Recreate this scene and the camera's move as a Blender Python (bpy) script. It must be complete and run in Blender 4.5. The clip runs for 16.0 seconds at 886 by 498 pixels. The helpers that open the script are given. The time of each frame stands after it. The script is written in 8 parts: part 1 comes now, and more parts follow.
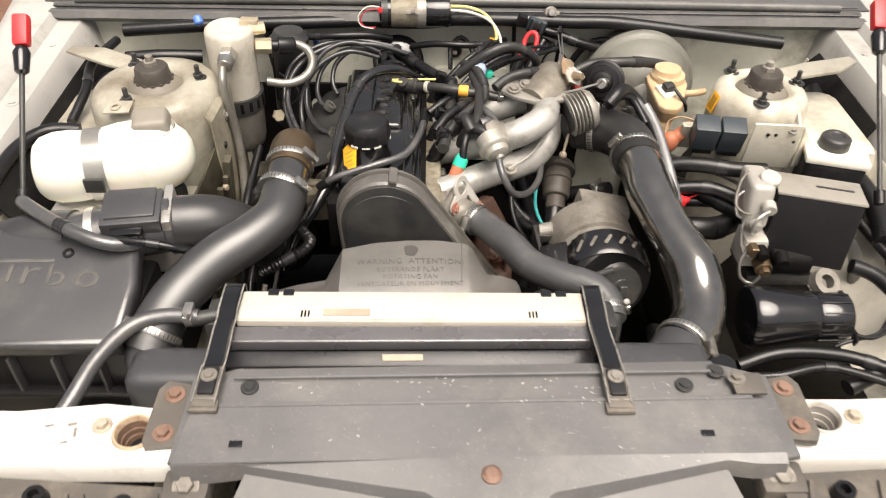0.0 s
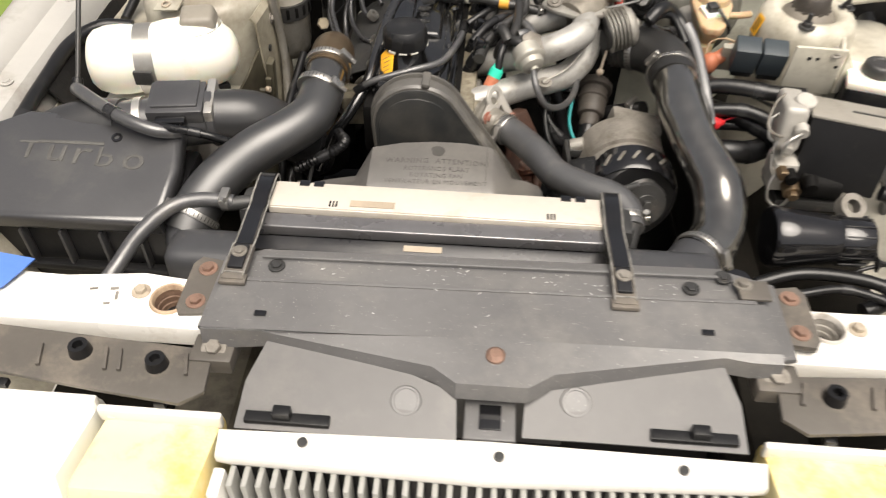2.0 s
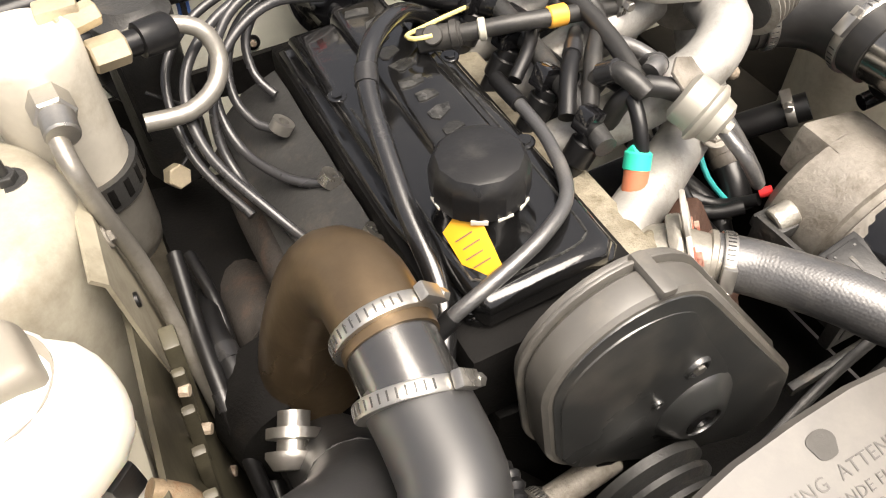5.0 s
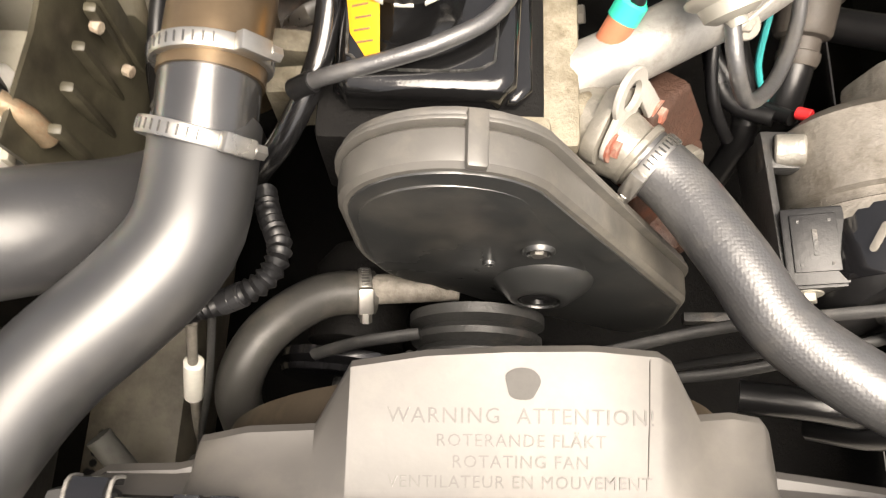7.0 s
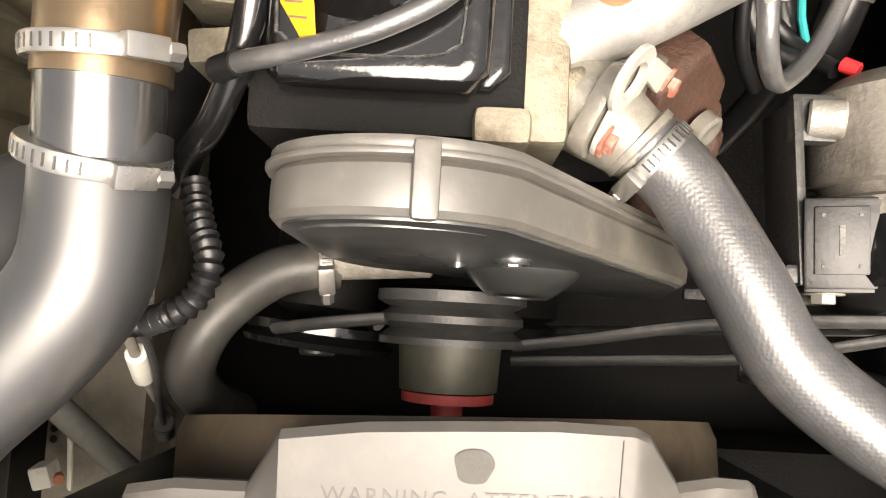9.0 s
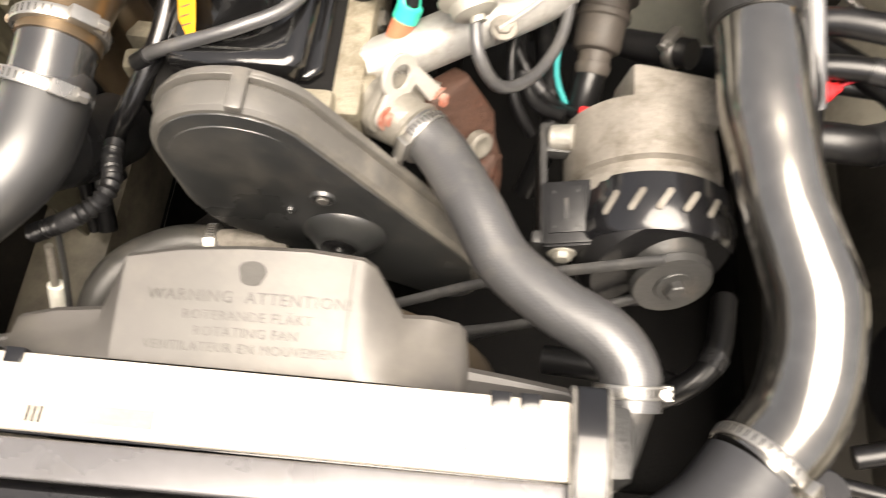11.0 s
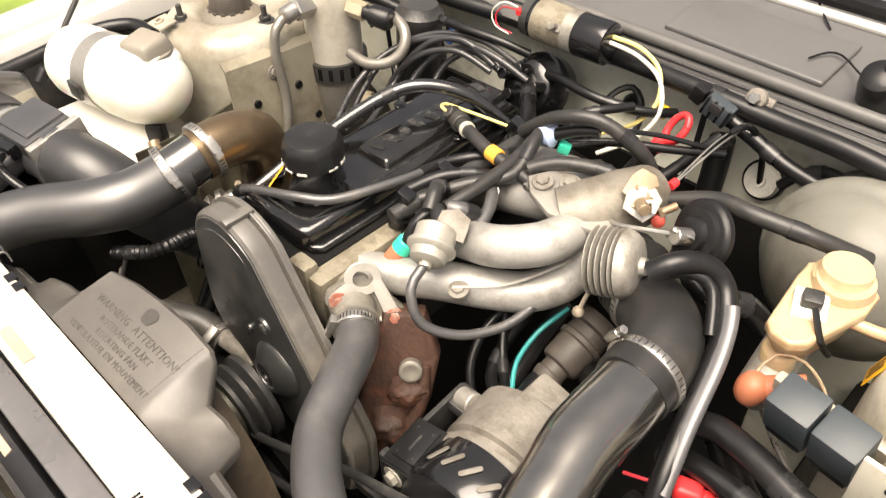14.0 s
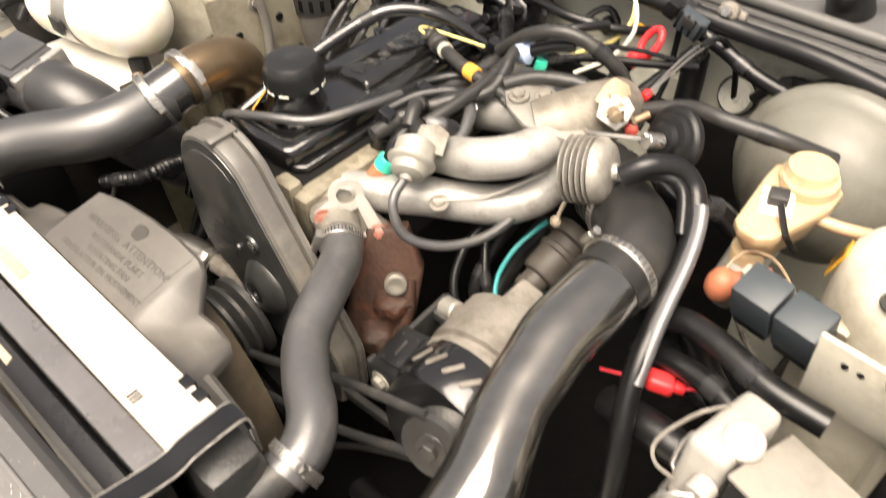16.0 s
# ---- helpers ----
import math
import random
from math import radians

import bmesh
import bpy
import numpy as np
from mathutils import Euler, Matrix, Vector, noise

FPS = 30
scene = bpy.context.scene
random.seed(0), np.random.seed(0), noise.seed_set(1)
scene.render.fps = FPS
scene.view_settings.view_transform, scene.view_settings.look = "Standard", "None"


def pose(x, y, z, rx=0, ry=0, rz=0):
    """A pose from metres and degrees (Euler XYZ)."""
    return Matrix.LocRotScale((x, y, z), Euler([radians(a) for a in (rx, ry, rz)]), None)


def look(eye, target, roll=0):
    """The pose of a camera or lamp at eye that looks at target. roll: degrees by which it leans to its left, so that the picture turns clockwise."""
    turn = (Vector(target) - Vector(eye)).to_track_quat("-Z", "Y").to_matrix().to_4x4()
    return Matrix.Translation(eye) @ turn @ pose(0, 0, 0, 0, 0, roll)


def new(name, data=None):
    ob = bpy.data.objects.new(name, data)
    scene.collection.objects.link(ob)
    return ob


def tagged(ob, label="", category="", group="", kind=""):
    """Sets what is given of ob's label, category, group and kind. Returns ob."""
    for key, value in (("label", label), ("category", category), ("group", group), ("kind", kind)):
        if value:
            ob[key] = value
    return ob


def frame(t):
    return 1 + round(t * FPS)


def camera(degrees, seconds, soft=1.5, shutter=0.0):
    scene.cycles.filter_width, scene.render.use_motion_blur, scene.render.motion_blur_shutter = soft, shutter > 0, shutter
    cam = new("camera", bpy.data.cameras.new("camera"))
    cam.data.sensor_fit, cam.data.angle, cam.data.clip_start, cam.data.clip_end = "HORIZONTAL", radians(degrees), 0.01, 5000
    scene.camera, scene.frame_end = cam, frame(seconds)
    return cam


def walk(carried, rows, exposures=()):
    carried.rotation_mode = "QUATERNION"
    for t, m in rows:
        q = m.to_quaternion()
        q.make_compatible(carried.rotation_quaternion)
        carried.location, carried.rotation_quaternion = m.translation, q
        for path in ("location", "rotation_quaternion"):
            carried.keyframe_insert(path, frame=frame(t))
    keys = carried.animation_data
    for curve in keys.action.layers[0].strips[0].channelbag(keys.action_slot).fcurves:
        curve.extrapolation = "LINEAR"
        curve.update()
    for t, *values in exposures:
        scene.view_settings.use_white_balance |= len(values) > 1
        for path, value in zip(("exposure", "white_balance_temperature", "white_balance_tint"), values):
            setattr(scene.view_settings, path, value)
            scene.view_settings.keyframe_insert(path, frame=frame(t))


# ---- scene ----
cam = camera(59.53, 16.0, soft=1.1, shutter=0.4)
PATH = [
    (0, -0.0605, -0.2252, 1.4945, 49.25, -1.03, -0.61),
    (0.5, -0.0049, -0.3245, 1.5357, 49.25, -0.45, 0.86),
    (1, 0.0147, -0.3603, 1.5487, 48.64, 0.08, 1.99),
    (1.5, 0.0229, -0.3584, 1.5471, 48.04, -0.30, 3.09),
    (2, -0.0237, -0.2860, 1.4818, 44.80, -0.76, 4.30),
    (2.5, -0.1468, -0.1082, 1.4140, 43.60, 1.96, -0.76),
    (3, -0.2010, 0.1281, 1.3169, 44.73, 2.33, -6.21),
    (3.5, -0.2678, 0.3173, 1.2683, 43.45, 4.24, -13.46),
    (4, -0.3201, 0.4284, 1.2351, 41.59, 3.48, -24.89),
    (4.2, -0.3355, 0.4453, 1.2331, 40.91, 2.31, -28.25),
    (6.3, -0.2606, 0.4103, 1.2715, 32.78, -0.75, -17.37),
    (6.5, -0.2033, 0.4043, 1.2670, 28.27, -0.71, -9.89),
    (7, -0.1202, 0.4522, 1.2432, 18.40, -0.17, 2.03),
    (7.5, -0.1144, 0.5227, 1.2091, 11.06, 0.01, 3.61),
    (8, -0.1110, 0.5713, 1.1935, 6.19, 0.25, 3.26),
    (8.2, -0.1051, 0.5806, 1.1930, 4.56, 0.34, 2.53),
    (10.5, -0.0224, 0.4724, 1.2793, 12.79, 3.09, 5.09),
    (11, 0.0682, 0.3432, 1.3165, 23.31, 1.29, 5.58),
    (11.5, 0.2374, 0.3056, 1.3044, 31.95, 1.91, 18.58),
    (12, 0.4039, 0.3482, 1.3261, 40.59, 2.00, 35.87),
    (12.5, 0.4460, 0.3670, 1.3523, 44.36, 1.29, 43.09),
    (13, 0.4455, 0.3661, 1.3500, 43.66, 0.56, 44.85),
    (13.5, 0.4462, 0.3666, 1.3605, 44.37, 0.96, 44.67),
    (14, 0.4456, 0.3702, 1.3647, 47.41, 1.62, 44.45),
    (14.5, 0.4448, 0.3707, 1.3659, 49.28, 2.11, 44.65),
    (15, 0.4481, 0.3695, 1.3670, 49.62, 2.08, 44.49),
    (15.5, 0.4528, 0.3664, 1.3683, 48.33, 2.15, 44.18),
    (16, 0.4889, 0.3432, 1.3470, 44.37, 2.41, 43.08),
]
walk(cam, [(t, pose(x, y, z, rx, ry, rz)) for t, x, y, z, rx, ry, rz in PATH], [(0, 0.62, 6960, 12.3), (1.5, 0.46, 6850, 11), (2.5, 0.36, 6900, 10.5), (3.5, 0.88, 6960, 12.3), (6.5, 1.24, 7260, 12.3), (8.2, 1.4, 7310, 12.3), (10.5, 1.42, 7310, 12.3), (11.2, 1.32, 7310, 12.3), (12.2, 1.15, 7460, 12.8), (13, 1.12, 7460, 12.8), (15, 0.98, 7460, 12.8), (16, 1.14, 7460, 12.8)])

# ---- light ----
world = bpy.data.worlds.new("sky")
scene.world = world
world.use_nodes = True
nt = world.node_tree
sky = nt.nodes.new("ShaderNodeTexSky")
sky.sky_type = "NISHITA"
sky.sun_disc = False
sky.sun_elevation, sky.sun_rotation = radians(71), radians(155)
sky.air_density, sky.dust_density, sky.ozone_density = 0.7, 6.0, 0.6
haze = nt.nodes.new("ShaderNodeHueSaturation")
haze.inputs["Saturation"].default_value = 0.4
nt.links.new(sky.outputs[0], haze.inputs["Color"])
nt.links.new(haze.outputs[0], nt.nodes["Background"].inputs[0])
nt.nodes["Background"].inputs[1].default_value = 0.11
sun = new("sun", bpy.data.lights.new("sun", "SUN"))
sun.data.energy, sun.data.angle, sun.data.color = 3.3, radians(52), (1.0, 0.95, 0.88)
sun.matrix_world = look((0.55, -0.55, 4.5), (0, 0.6, 0.8))


# ---- materials ----
def surf(name, color, rough=0.5, metal=0.0, var=0.2, scale=30.0, bump=0.15, dirt=None, dirt_amount=0.0, coat=0.0, spread=0.1, specks=0.0, **extra):
    """A surface with colour variation at two scales, uneven gloss and fine relief."""
    m = bpy.data.materials.new(name)
    m.use_nodes = True
    t = m.node_tree
    b = t.nodes["Principled BSDF"]
    tc = t.nodes.new("ShaderNodeTexCoord")
    def noise_node(s, detail, r=0.6):
        n = t.nodes.new("ShaderNodeTexNoise")
        n.inputs["Scale"].default_value, n.inputs["Detail"].default_value, n.inputs["Roughness"].default_value = s, detail, r
        t.links.new(tc.outputs["Object"], n.inputs["Vector"])
        return n
    big, fine = noise_node(scale * 0.35, 5), noise_node(scale * 6, 4)
    add = t.nodes.new("ShaderNodeMath"); add.operation = "ADD"
    half = t.nodes.new("ShaderNodeMath"); half.operation = "MULTIPLY"; half.inputs[1].default_value = 0.35
    t.links.new(fine.outputs[0], half.inputs[0])
    t.links.new(big.outputs[0], add.inputs[0]); t.links.new(half.outputs[0], add.inputs[1])
    ramp = t.nodes.new("ShaderNodeValToRGB")
    ramp.color_ramp.elements[0].position, ramp.color_ramp.elements[1].position = 0.42, 0.95
    lo = [max(0, c * (1 - var)) for c in color]
    hi = [min(1, c * (1 + var)) for c in color]
    ramp.color_ramp.elements[0].color, ramp.color_ramp.elements[1].color = (*lo, 1), (*hi, 1)
    t.links.new(add.outputs[0], ramp.inputs[0])
    colour = ramp.outputs[0]
    if dirt:
        grime = noise_node(scale * 0.8, 8, 0.7)
        cut = t.nodes.new("ShaderNodeValToRGB")
        cut.color_ramp.elements[0].position = 0.62 - 0.35 * dirt_amount
        cut.color_ramp.elements[1].position = cut.color_ramp.elements[0].position + 0.22
        cut.color_ramp.elements[1].color = (0.9, 0.9, 0.9, 1)
        t.links.new(grime.outputs[0], cut.inputs[0])
        mix = t.nodes.new("ShaderNodeMix"); mix.data_type = "RGBA"
        t.links.new(cut.outputs[0], mix.inputs["Factor"])
        t.links.new(colour, mix.inputs["A"]); mix.inputs["B"].default_value = (*dirt, 1)
        colour = mix.outputs["Result"]
    if specks:
        for stretch, cut_at in (((1, 1, 1), 0.735), ((0.12, 2.4, 1), 0.745)):
            mp = t.nodes.new("ShaderNodeMapping"); mp.inputs["Scale"].default_value = stretch; mp.inputs["Rotation"].default_value = (0, 0, 0.5)
            t.links.new(tc.outputs["Object"], mp.inputs["Vector"])
            sp = noise_node(420, 2, 0.5); t.links.new(mp.outputs[0], sp.inputs["Vector"])
            gt = t.nodes.new("ShaderNodeMath"); gt.operation = "GREATER_THAN"; gt.inputs[1].default_value = cut_at - 0.05 * specks
            t.links.new(sp.outputs[0], gt.inputs[0])
            mx = t.nodes.new("ShaderNodeMix"); mx.data_type = "RGBA"
            t.links.new(gt.outputs[0], mx.inputs["Factor"]); t.links.new(colour, mx.inputs["A"]); mx.inputs["B"].default_value = (0.33, 0.32, 0.30, 1)
            colour = mx.outputs["Result"]
    t.links.new(colour, b.inputs["Base Color"])
    rr = t.nodes.new("ShaderNodeMapRange")
    rr.inputs["From Min"].default_value, rr.inputs["From Max"].default_value = 0.3, 0.7
    rr.inputs["To Min"].default_value, rr.inputs["To Max"].default_value = max(0.03, rough - spread), min(1, rough + spread)
    t.links.new(big.outputs[0], rr.inputs["Value"]); t.links.new(rr.outputs[0], b.inputs["Roughness"])
    b.inputs["Metallic"].default_value = metal
    b.inputs["Coat Weight"].default_value = coat
    for key, value in extra.items():
        b.inputs[key.replace("_", " ")].default_value = value
    if bump:
        bp = t.nodes.new("ShaderNodeBump"); bp.inputs["Strength"].default_value = bump; bp.inputs["Distance"].default_value = 0.002
        t.links.new(fine.outputs[0], bp.inputs["Height"]); t.links.new(bp.outputs[0], b.inputs["Normal"])
    return m


def woven(m, scale=430.0, strength=0.24):
    """Adds a fine fabric weave to the relief of a hose."""
    t = m.node_tree
    tc = t.nodes.new("ShaderNodeTexCoord")
    v = t.nodes.new("ShaderNodeTexVoronoi")
    v.inputs["Scale"].default_value, v.inputs["Randomness"].default_value = scale, 0.35
    t.links.new(tc.outputs["Object"], v.inputs["Vector"])
    bp = t.nodes.new("ShaderNodeBump"); bp.inputs["Strength"].default_value = strength; bp.inputs["Distance"].default_value = 0.0008
    bp.invert = True
    t.links.new(v.outputs["Distance"], bp.inputs["Height"])
    for n in t.nodes:
        if n.type == "BUMP" and n != bp:
            t.links.new(bp.outputs[0], n.inputs["Normal"])
    return m


black_plastic = surf("black_plastic", (0.009, 0.009, 0.0095), 0.36, dirt=(0.032, 0.030, 0.027), dirt_amount=0.12, Specular_IOR_Level=0.45)
grey_plastic = surf("worn_grey_plastic", (0.125, 0.123, 0.122), 0.42, var=0.2, scale=14, dirt=(0.19, 0.183, 0.172), dirt_amount=0.32, bump=0.2, specks=0.3, Specular_IOR_Level=0.7)
guide_plastic = surf("smooth_grey_plastic", (0.125, 0.122, 0.12), 0.42, var=0.12, scale=9, dirt=(0.17, 0.162, 0.152), dirt_amount=0.3, bump=0.12)
dust_plastic = surf("brown_dusty_plastic", (0.10, 0.09, 0.078), 0.55, var=0.2, scale=14, dirt=(0.21, 0.18, 0.145), dirt_amount=0.35, bump=0.2)
shroud_plastic = surf("dusty_shroud_plastic", (0.072, 0.067, 0.061), 0.42, var=0.25, scale=9, bump=0.12, dirt=(0.125, 0.114, 0.098), dirt_amount=0.45, coat=0.1, Coat_Roughness=0.35, Specular_IOR_Level=0.8)
pipe_black = surf("polished_black_pipe", (0.27, 0.26, 0.24), 0.17, metal=0.95, var=0.3, scale=9, bump=0.02, dirt=(0.06, 0.055, 0.048), dirt_amount=0.15, coat=0.6, spread=0.06, Coat_Roughness=0.1)
gloss_black = surf("gloss_black_metal", (0.008, 0.008, 0.009), 0.14, var=0.3, scale=12, bump=0.03, dirt=(0.03, 0.028, 0.025), dirt_amount=0.05, coat=0.5, spread=0.06)
valve_black = surf("valve_cover_paint", (0.006, 0.006, 0.0062), 0.11, var=0.3, scale=11, bump=0.35, dirt=(0.022, 0.021, 0.019), dirt_amount=0.10, spread=0.06, coat=0.7)
rubber = surf("black_rubber", (0.0075, 0.0075, 0.008), 0.34, var=0.25, scale=25, bump=0.08, dirt=(0.03, 0.0285, 0.026), dirt_amount=0.12, Specular_IOR_Level=0.5, spread=0.08)
hose_rubber = woven(surf("grey_hose_rubber", (0.055, 0.055, 0.056), 0.38, var=0.22, scale=22, bump=0.12, dirt=(0.13, 0.122, 0.11), dirt_amount=0.28, Specular_IOR_Level=1.0, coat=0.5, Coat_Roughness=0.32))
lead_grey = surf("ignition_lead_grey", (0.03, 0.03, 0.032), 0.32, var=0.25, scale=30, bump=0.05, dirt=(0.09, 0.085, 0.08), dirt_amount=0.15, Specular_IOR_Level=0.7)
# wing paint with grime, dulled as well for the shadow it lies in
wing_shaded = surf("grimy_shaded_wing_paint", (0.44, 0.41, 0.33), 0.5, var=0.25, scale=6, bump=0.08, dirt=(0.08, 0.068, 0.05), dirt_amount=0.38)
dusty_alloy = surf("dust_caked_alloy", (0.23, 0.212, 0.185), 0.55, metal=0.2, var=0.3, scale=45, bump=0.5, dirt=(0.11, 0.095, 0.075), dirt_amount=0.4)
wire_black = surf("wire_black", (0.008, 0.008, 0.0085), 0.3, var=0.3, bump=0.0, Specular_IOR_Level=0.45)
white_paint = surf("white_body_paint", (0.78, 0.76, 0.71), 0.28, var=0.05, scale=8, bump=0.02, dirt=(0.42, 0.36, 0.28), dirt_amount=0.1, coat=0.4)
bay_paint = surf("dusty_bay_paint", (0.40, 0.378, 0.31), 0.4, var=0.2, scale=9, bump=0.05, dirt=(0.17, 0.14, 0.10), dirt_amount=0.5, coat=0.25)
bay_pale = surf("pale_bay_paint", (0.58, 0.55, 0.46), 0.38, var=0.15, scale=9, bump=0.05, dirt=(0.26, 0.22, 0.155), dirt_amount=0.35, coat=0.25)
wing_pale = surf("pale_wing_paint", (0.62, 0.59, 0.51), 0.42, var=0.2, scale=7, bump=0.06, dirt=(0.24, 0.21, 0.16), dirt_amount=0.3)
bar_black = surf("satin_black_rail", (0.018, 0.018, 0.02), 0.32, metal=0.2, var=0.2, scale=16, bump=0.06, dirt=(0.05, 0.047, 0.044), dirt_amount=0.25)
fender_paint = surf("fender_edge_paint", (0.42, 0.41, 0.385), 0.35, var=0.08, scale=10, bump=0.03, dirt=(0.22, 0.195, 0.16), dirt_amount=0.25)
aluminium = surf("dull_aluminium", (0.62, 0.60, 0.56), 0.38, metal=0.75, var=0.15, scale=30, bump=0.2, dirt=(0.24, 0.20, 0.15), dirt_amount=0.22)
cast_alloy = surf("cast_alloy", (0.36, 0.345, 0.31), 0.45, metal=0.5, var=0.2, scale=45, bump=0.5, dirt=(0.18, 0.15, 0.115), dirt_amount=0.32)
rad_top = surf("radiator_tank_metal", (0.62, 0.57, 0.50), 0.45, metal=0.2, var=0.08, scale=15, bump=0.08, dirt=(0.45, 0.38, 0.28), dirt_amount=0.22)
steel = surf("steel", (0.46, 0.445, 0.415), 0.33, metal=0.9, var=0.15, scale=60, bump=0.1)
bronze = surf("heat_stained_bronze", (0.165, 0.118, 0.072), 0.34, metal=0.7, var=0.3, scale=14, bump=0.15, dirt=(0.10, 0.07, 0.045), dirt_amount=0.3)
rust = surf("rusty_iron", (0.052, 0.025, 0.016), 0.65, var=0.7, scale=26, bump=0.9, dirt=(0.17, 0.052, 0.026), dirt_amount=0.28)
rusty_bolt = surf("rusty_bolt", (0.25, 0.155, 0.115), 0.55, metal=0.3, var=0.35, scale=120, bump=0.3)
tank_white = surf("translucent_white_plastic", (0.84, 0.82, 0.72), 0.42, var=0.05, scale=8, bump=0.06, dirt=(0.66, 0.60, 0.36), dirt_amount=0.18, Subsurface_Weight=0.25, Subsurface_Scale=0.02)
tank_amber = surf("aged_fluid_reservoir_plastic", (0.56, 0.42, 0.26), 0.38, var=0.15, scale=14, bump=0.06, dirt=(0.36, 0.23, 0.11), dirt_amount=0.32, Subsurface_Weight=0.25, Subsurface_Scale=0.02)
# oily metal, its colour lowered further to hold the shade deep down
shaded_grease = surf("oily_shaded_metal", (0.005, 0.0047, 0.0045), 0.65, metal=0.0, var=0.5, scale=50, bump=0.4, dirt=(0.015, 0.0125, 0.01), dirt_amount=0.12, Specular_IOR_Level=0.15)
dark_steel = surf("dark_grey_metal", (0.055, 0.055, 0.054), 0.42, metal=0.4, var=0.3, scale=40, bump=0.3, dirt=(0.12, 0.105, 0.088), dirt_amount=0.2)
red_plastic = surf("red_plastic", (0.72, 0.035, 0.04), 0.35, var=0.12, bump=0.03)
green_plastic = surf("green_plastic", (0.02, 0.62, 0.42), 0.4, var=0.1, bump=0.03)
blue_plastic = surf("blue_plastic", (0.10, 0.22, 0.62), 0.4, var=0.1, bump=0.03)
pale_blue = surf("pale_blue_plastic", (0.42, 0.52, 0.72), 0.45, var=0.15, bump=0.03)
orange_tape = surf("orange_tape", (0.85, 0.42, 0.06), 0.5, var=0.12, bump=0.1)
yellow_sticker = surf("yellow_sticker", (0.85, 0.43, 0.025), 0.45, var=0.06, bump=0.02)
terracotta = surf("orange_rubber_boot", (0.50, 0.17, 0.09), 0.55, var=0.2, scale=30, bump=0.1)
yellow_wire = surf("yellow_wire", (0.78, 0.66, 0.25), 0.45, var=0.15, bump=0.0)
white_wire = surf("white_wire", (0.72, 0.70, 0.62), 0.45, var=0.12, bump=0.0)
red_wire = surf("red_wire", (0.62, 0.04, 0.06), 0.4, var=0.1, bump=0.0)
teal_wire = surf("teal_wire", (0.02, 0.30, 0.30), 0.4, var=0.1, bump=0.0)
lamp_glass = surf("headlamp_lens", (0.84, 0.76, 0.45), 0.12, var=0.06, scale=10, bump=0.05, dirt=(0.80, 0.56, 0.11), dirt_amount=0.5, Coat_Roughness=0.05)
cowl_grey = surf("cowl_panel_paint", (0.105, 0.105, 0.105), 0.4, var=0.1, scale=8, bump=0.05, dirt=(0.075, 0.072, 0.068), dirt_amount=0.3)
asphalt = surf("pavement", (0.42, 0.40, 0.37), 0.9, var=0.15, scale=3, bump=0.5, dirt=(0.3, 0.28, 0.25), dirt_amount=0.3)
grass_mat = surf("lawn", (0.15, 0.22, 0.035), 0.8, var=0.4, scale=20, bump=0.6, dirt=(0.14, 0.16, 0.05), dirt_amount=0.3)
mulch_mat = surf("bark_mulch", (0.14, 0.07, 0.045), 0.9, var=0.5, scale=30, bump=0.8, dirt=(0.22, 0.14, 0.1), dirt_amount=0.3)

red_crust = surf("red_sealant_crust", (0.30, 0.10, 0.065), 0.55, var=0.3, scale=80, bump=0.5, dirt=(0.42, 0.37, 0.31), dirt_amount=0.4)
eye_alloy = surf("pale_eye_alloy", (0.46, 0.44, 0.40), 0.5, metal=0.2, var=0.15, scale=50, bump=0.3, dirt=(0.33, 0.28, 0.22), dirt_amount=0.25)
corroded = surf("corroded_alloy", (0.23, 0.215, 0.185), 0.34, metal=0.3, var=0.3, scale=40, bump=0.3, dirt=(0.46, 0.43, 0.37), dirt_amount=0.22)


# ---- builders ----
def part(name, bm, material, parent=None, label="", smooth=40):
    """Links a bmesh as one mesh object, under a thing or a part if given."""
    bmesh.ops.recalc_face_normals(bm, faces=bm.faces)
    me = bpy.data.meshes.new(name)
    bm.to_mesh(me)
    bm.free()
    me.materials.append(material)
    if smooth:
        me.shade_smooth()
        me.set_sharp_from_angle(angle=radians(smooth))
    ob = new(name, me)
    if parent:
        ob.parent = parent
        if parent.type == "EMPTY":
            ob.matrix_parent_inverse = Matrix.Translation(parent.location).inverted()
    if label:
        tagged(ob, label)
    return ob


def thing(name, at, label, category, group="", kind=""):
    ob = new(name)
    ob.location = at
    ob.empty_display_size = 0.02
    return tagged(ob, label, category, group, kind)


def merge(*bms):
    out = bms[0]
    for b in bms[1:]:
        me = bpy.data.meshes.new("tmp")
        b.to_mesh(me)
        out.from_mesh(me)
        bpy.data.meshes.remove(me)
        b.free()
    return out


def box(c, size, bevel=0.003, rot=None, taper=None, seg=2):
    bm = bmesh.new()
    bmesh.ops.create_cube(bm, size=1)
    for v in bm.verts:
        v.co = Vector((v.co.x * size[0], v.co.y * size[1], v.co.z * size[2]))
        if taper and v.co.z > 0:
            v.co.x *= taper[0]
            v.co.y *= taper[1]
    if bevel:
        bmesh.ops.bevel(bm, geom=bm.edges[:], offset=bevel, segments=seg, affect="EDGES", profile=0.6)
    m = Matrix.Translation(c)
    if rot is not None:
        m = m @ (rot if isinstance(rot, Matrix) else pose(0, 0, 0, *rot))
    bm.transform(m)
    return bm


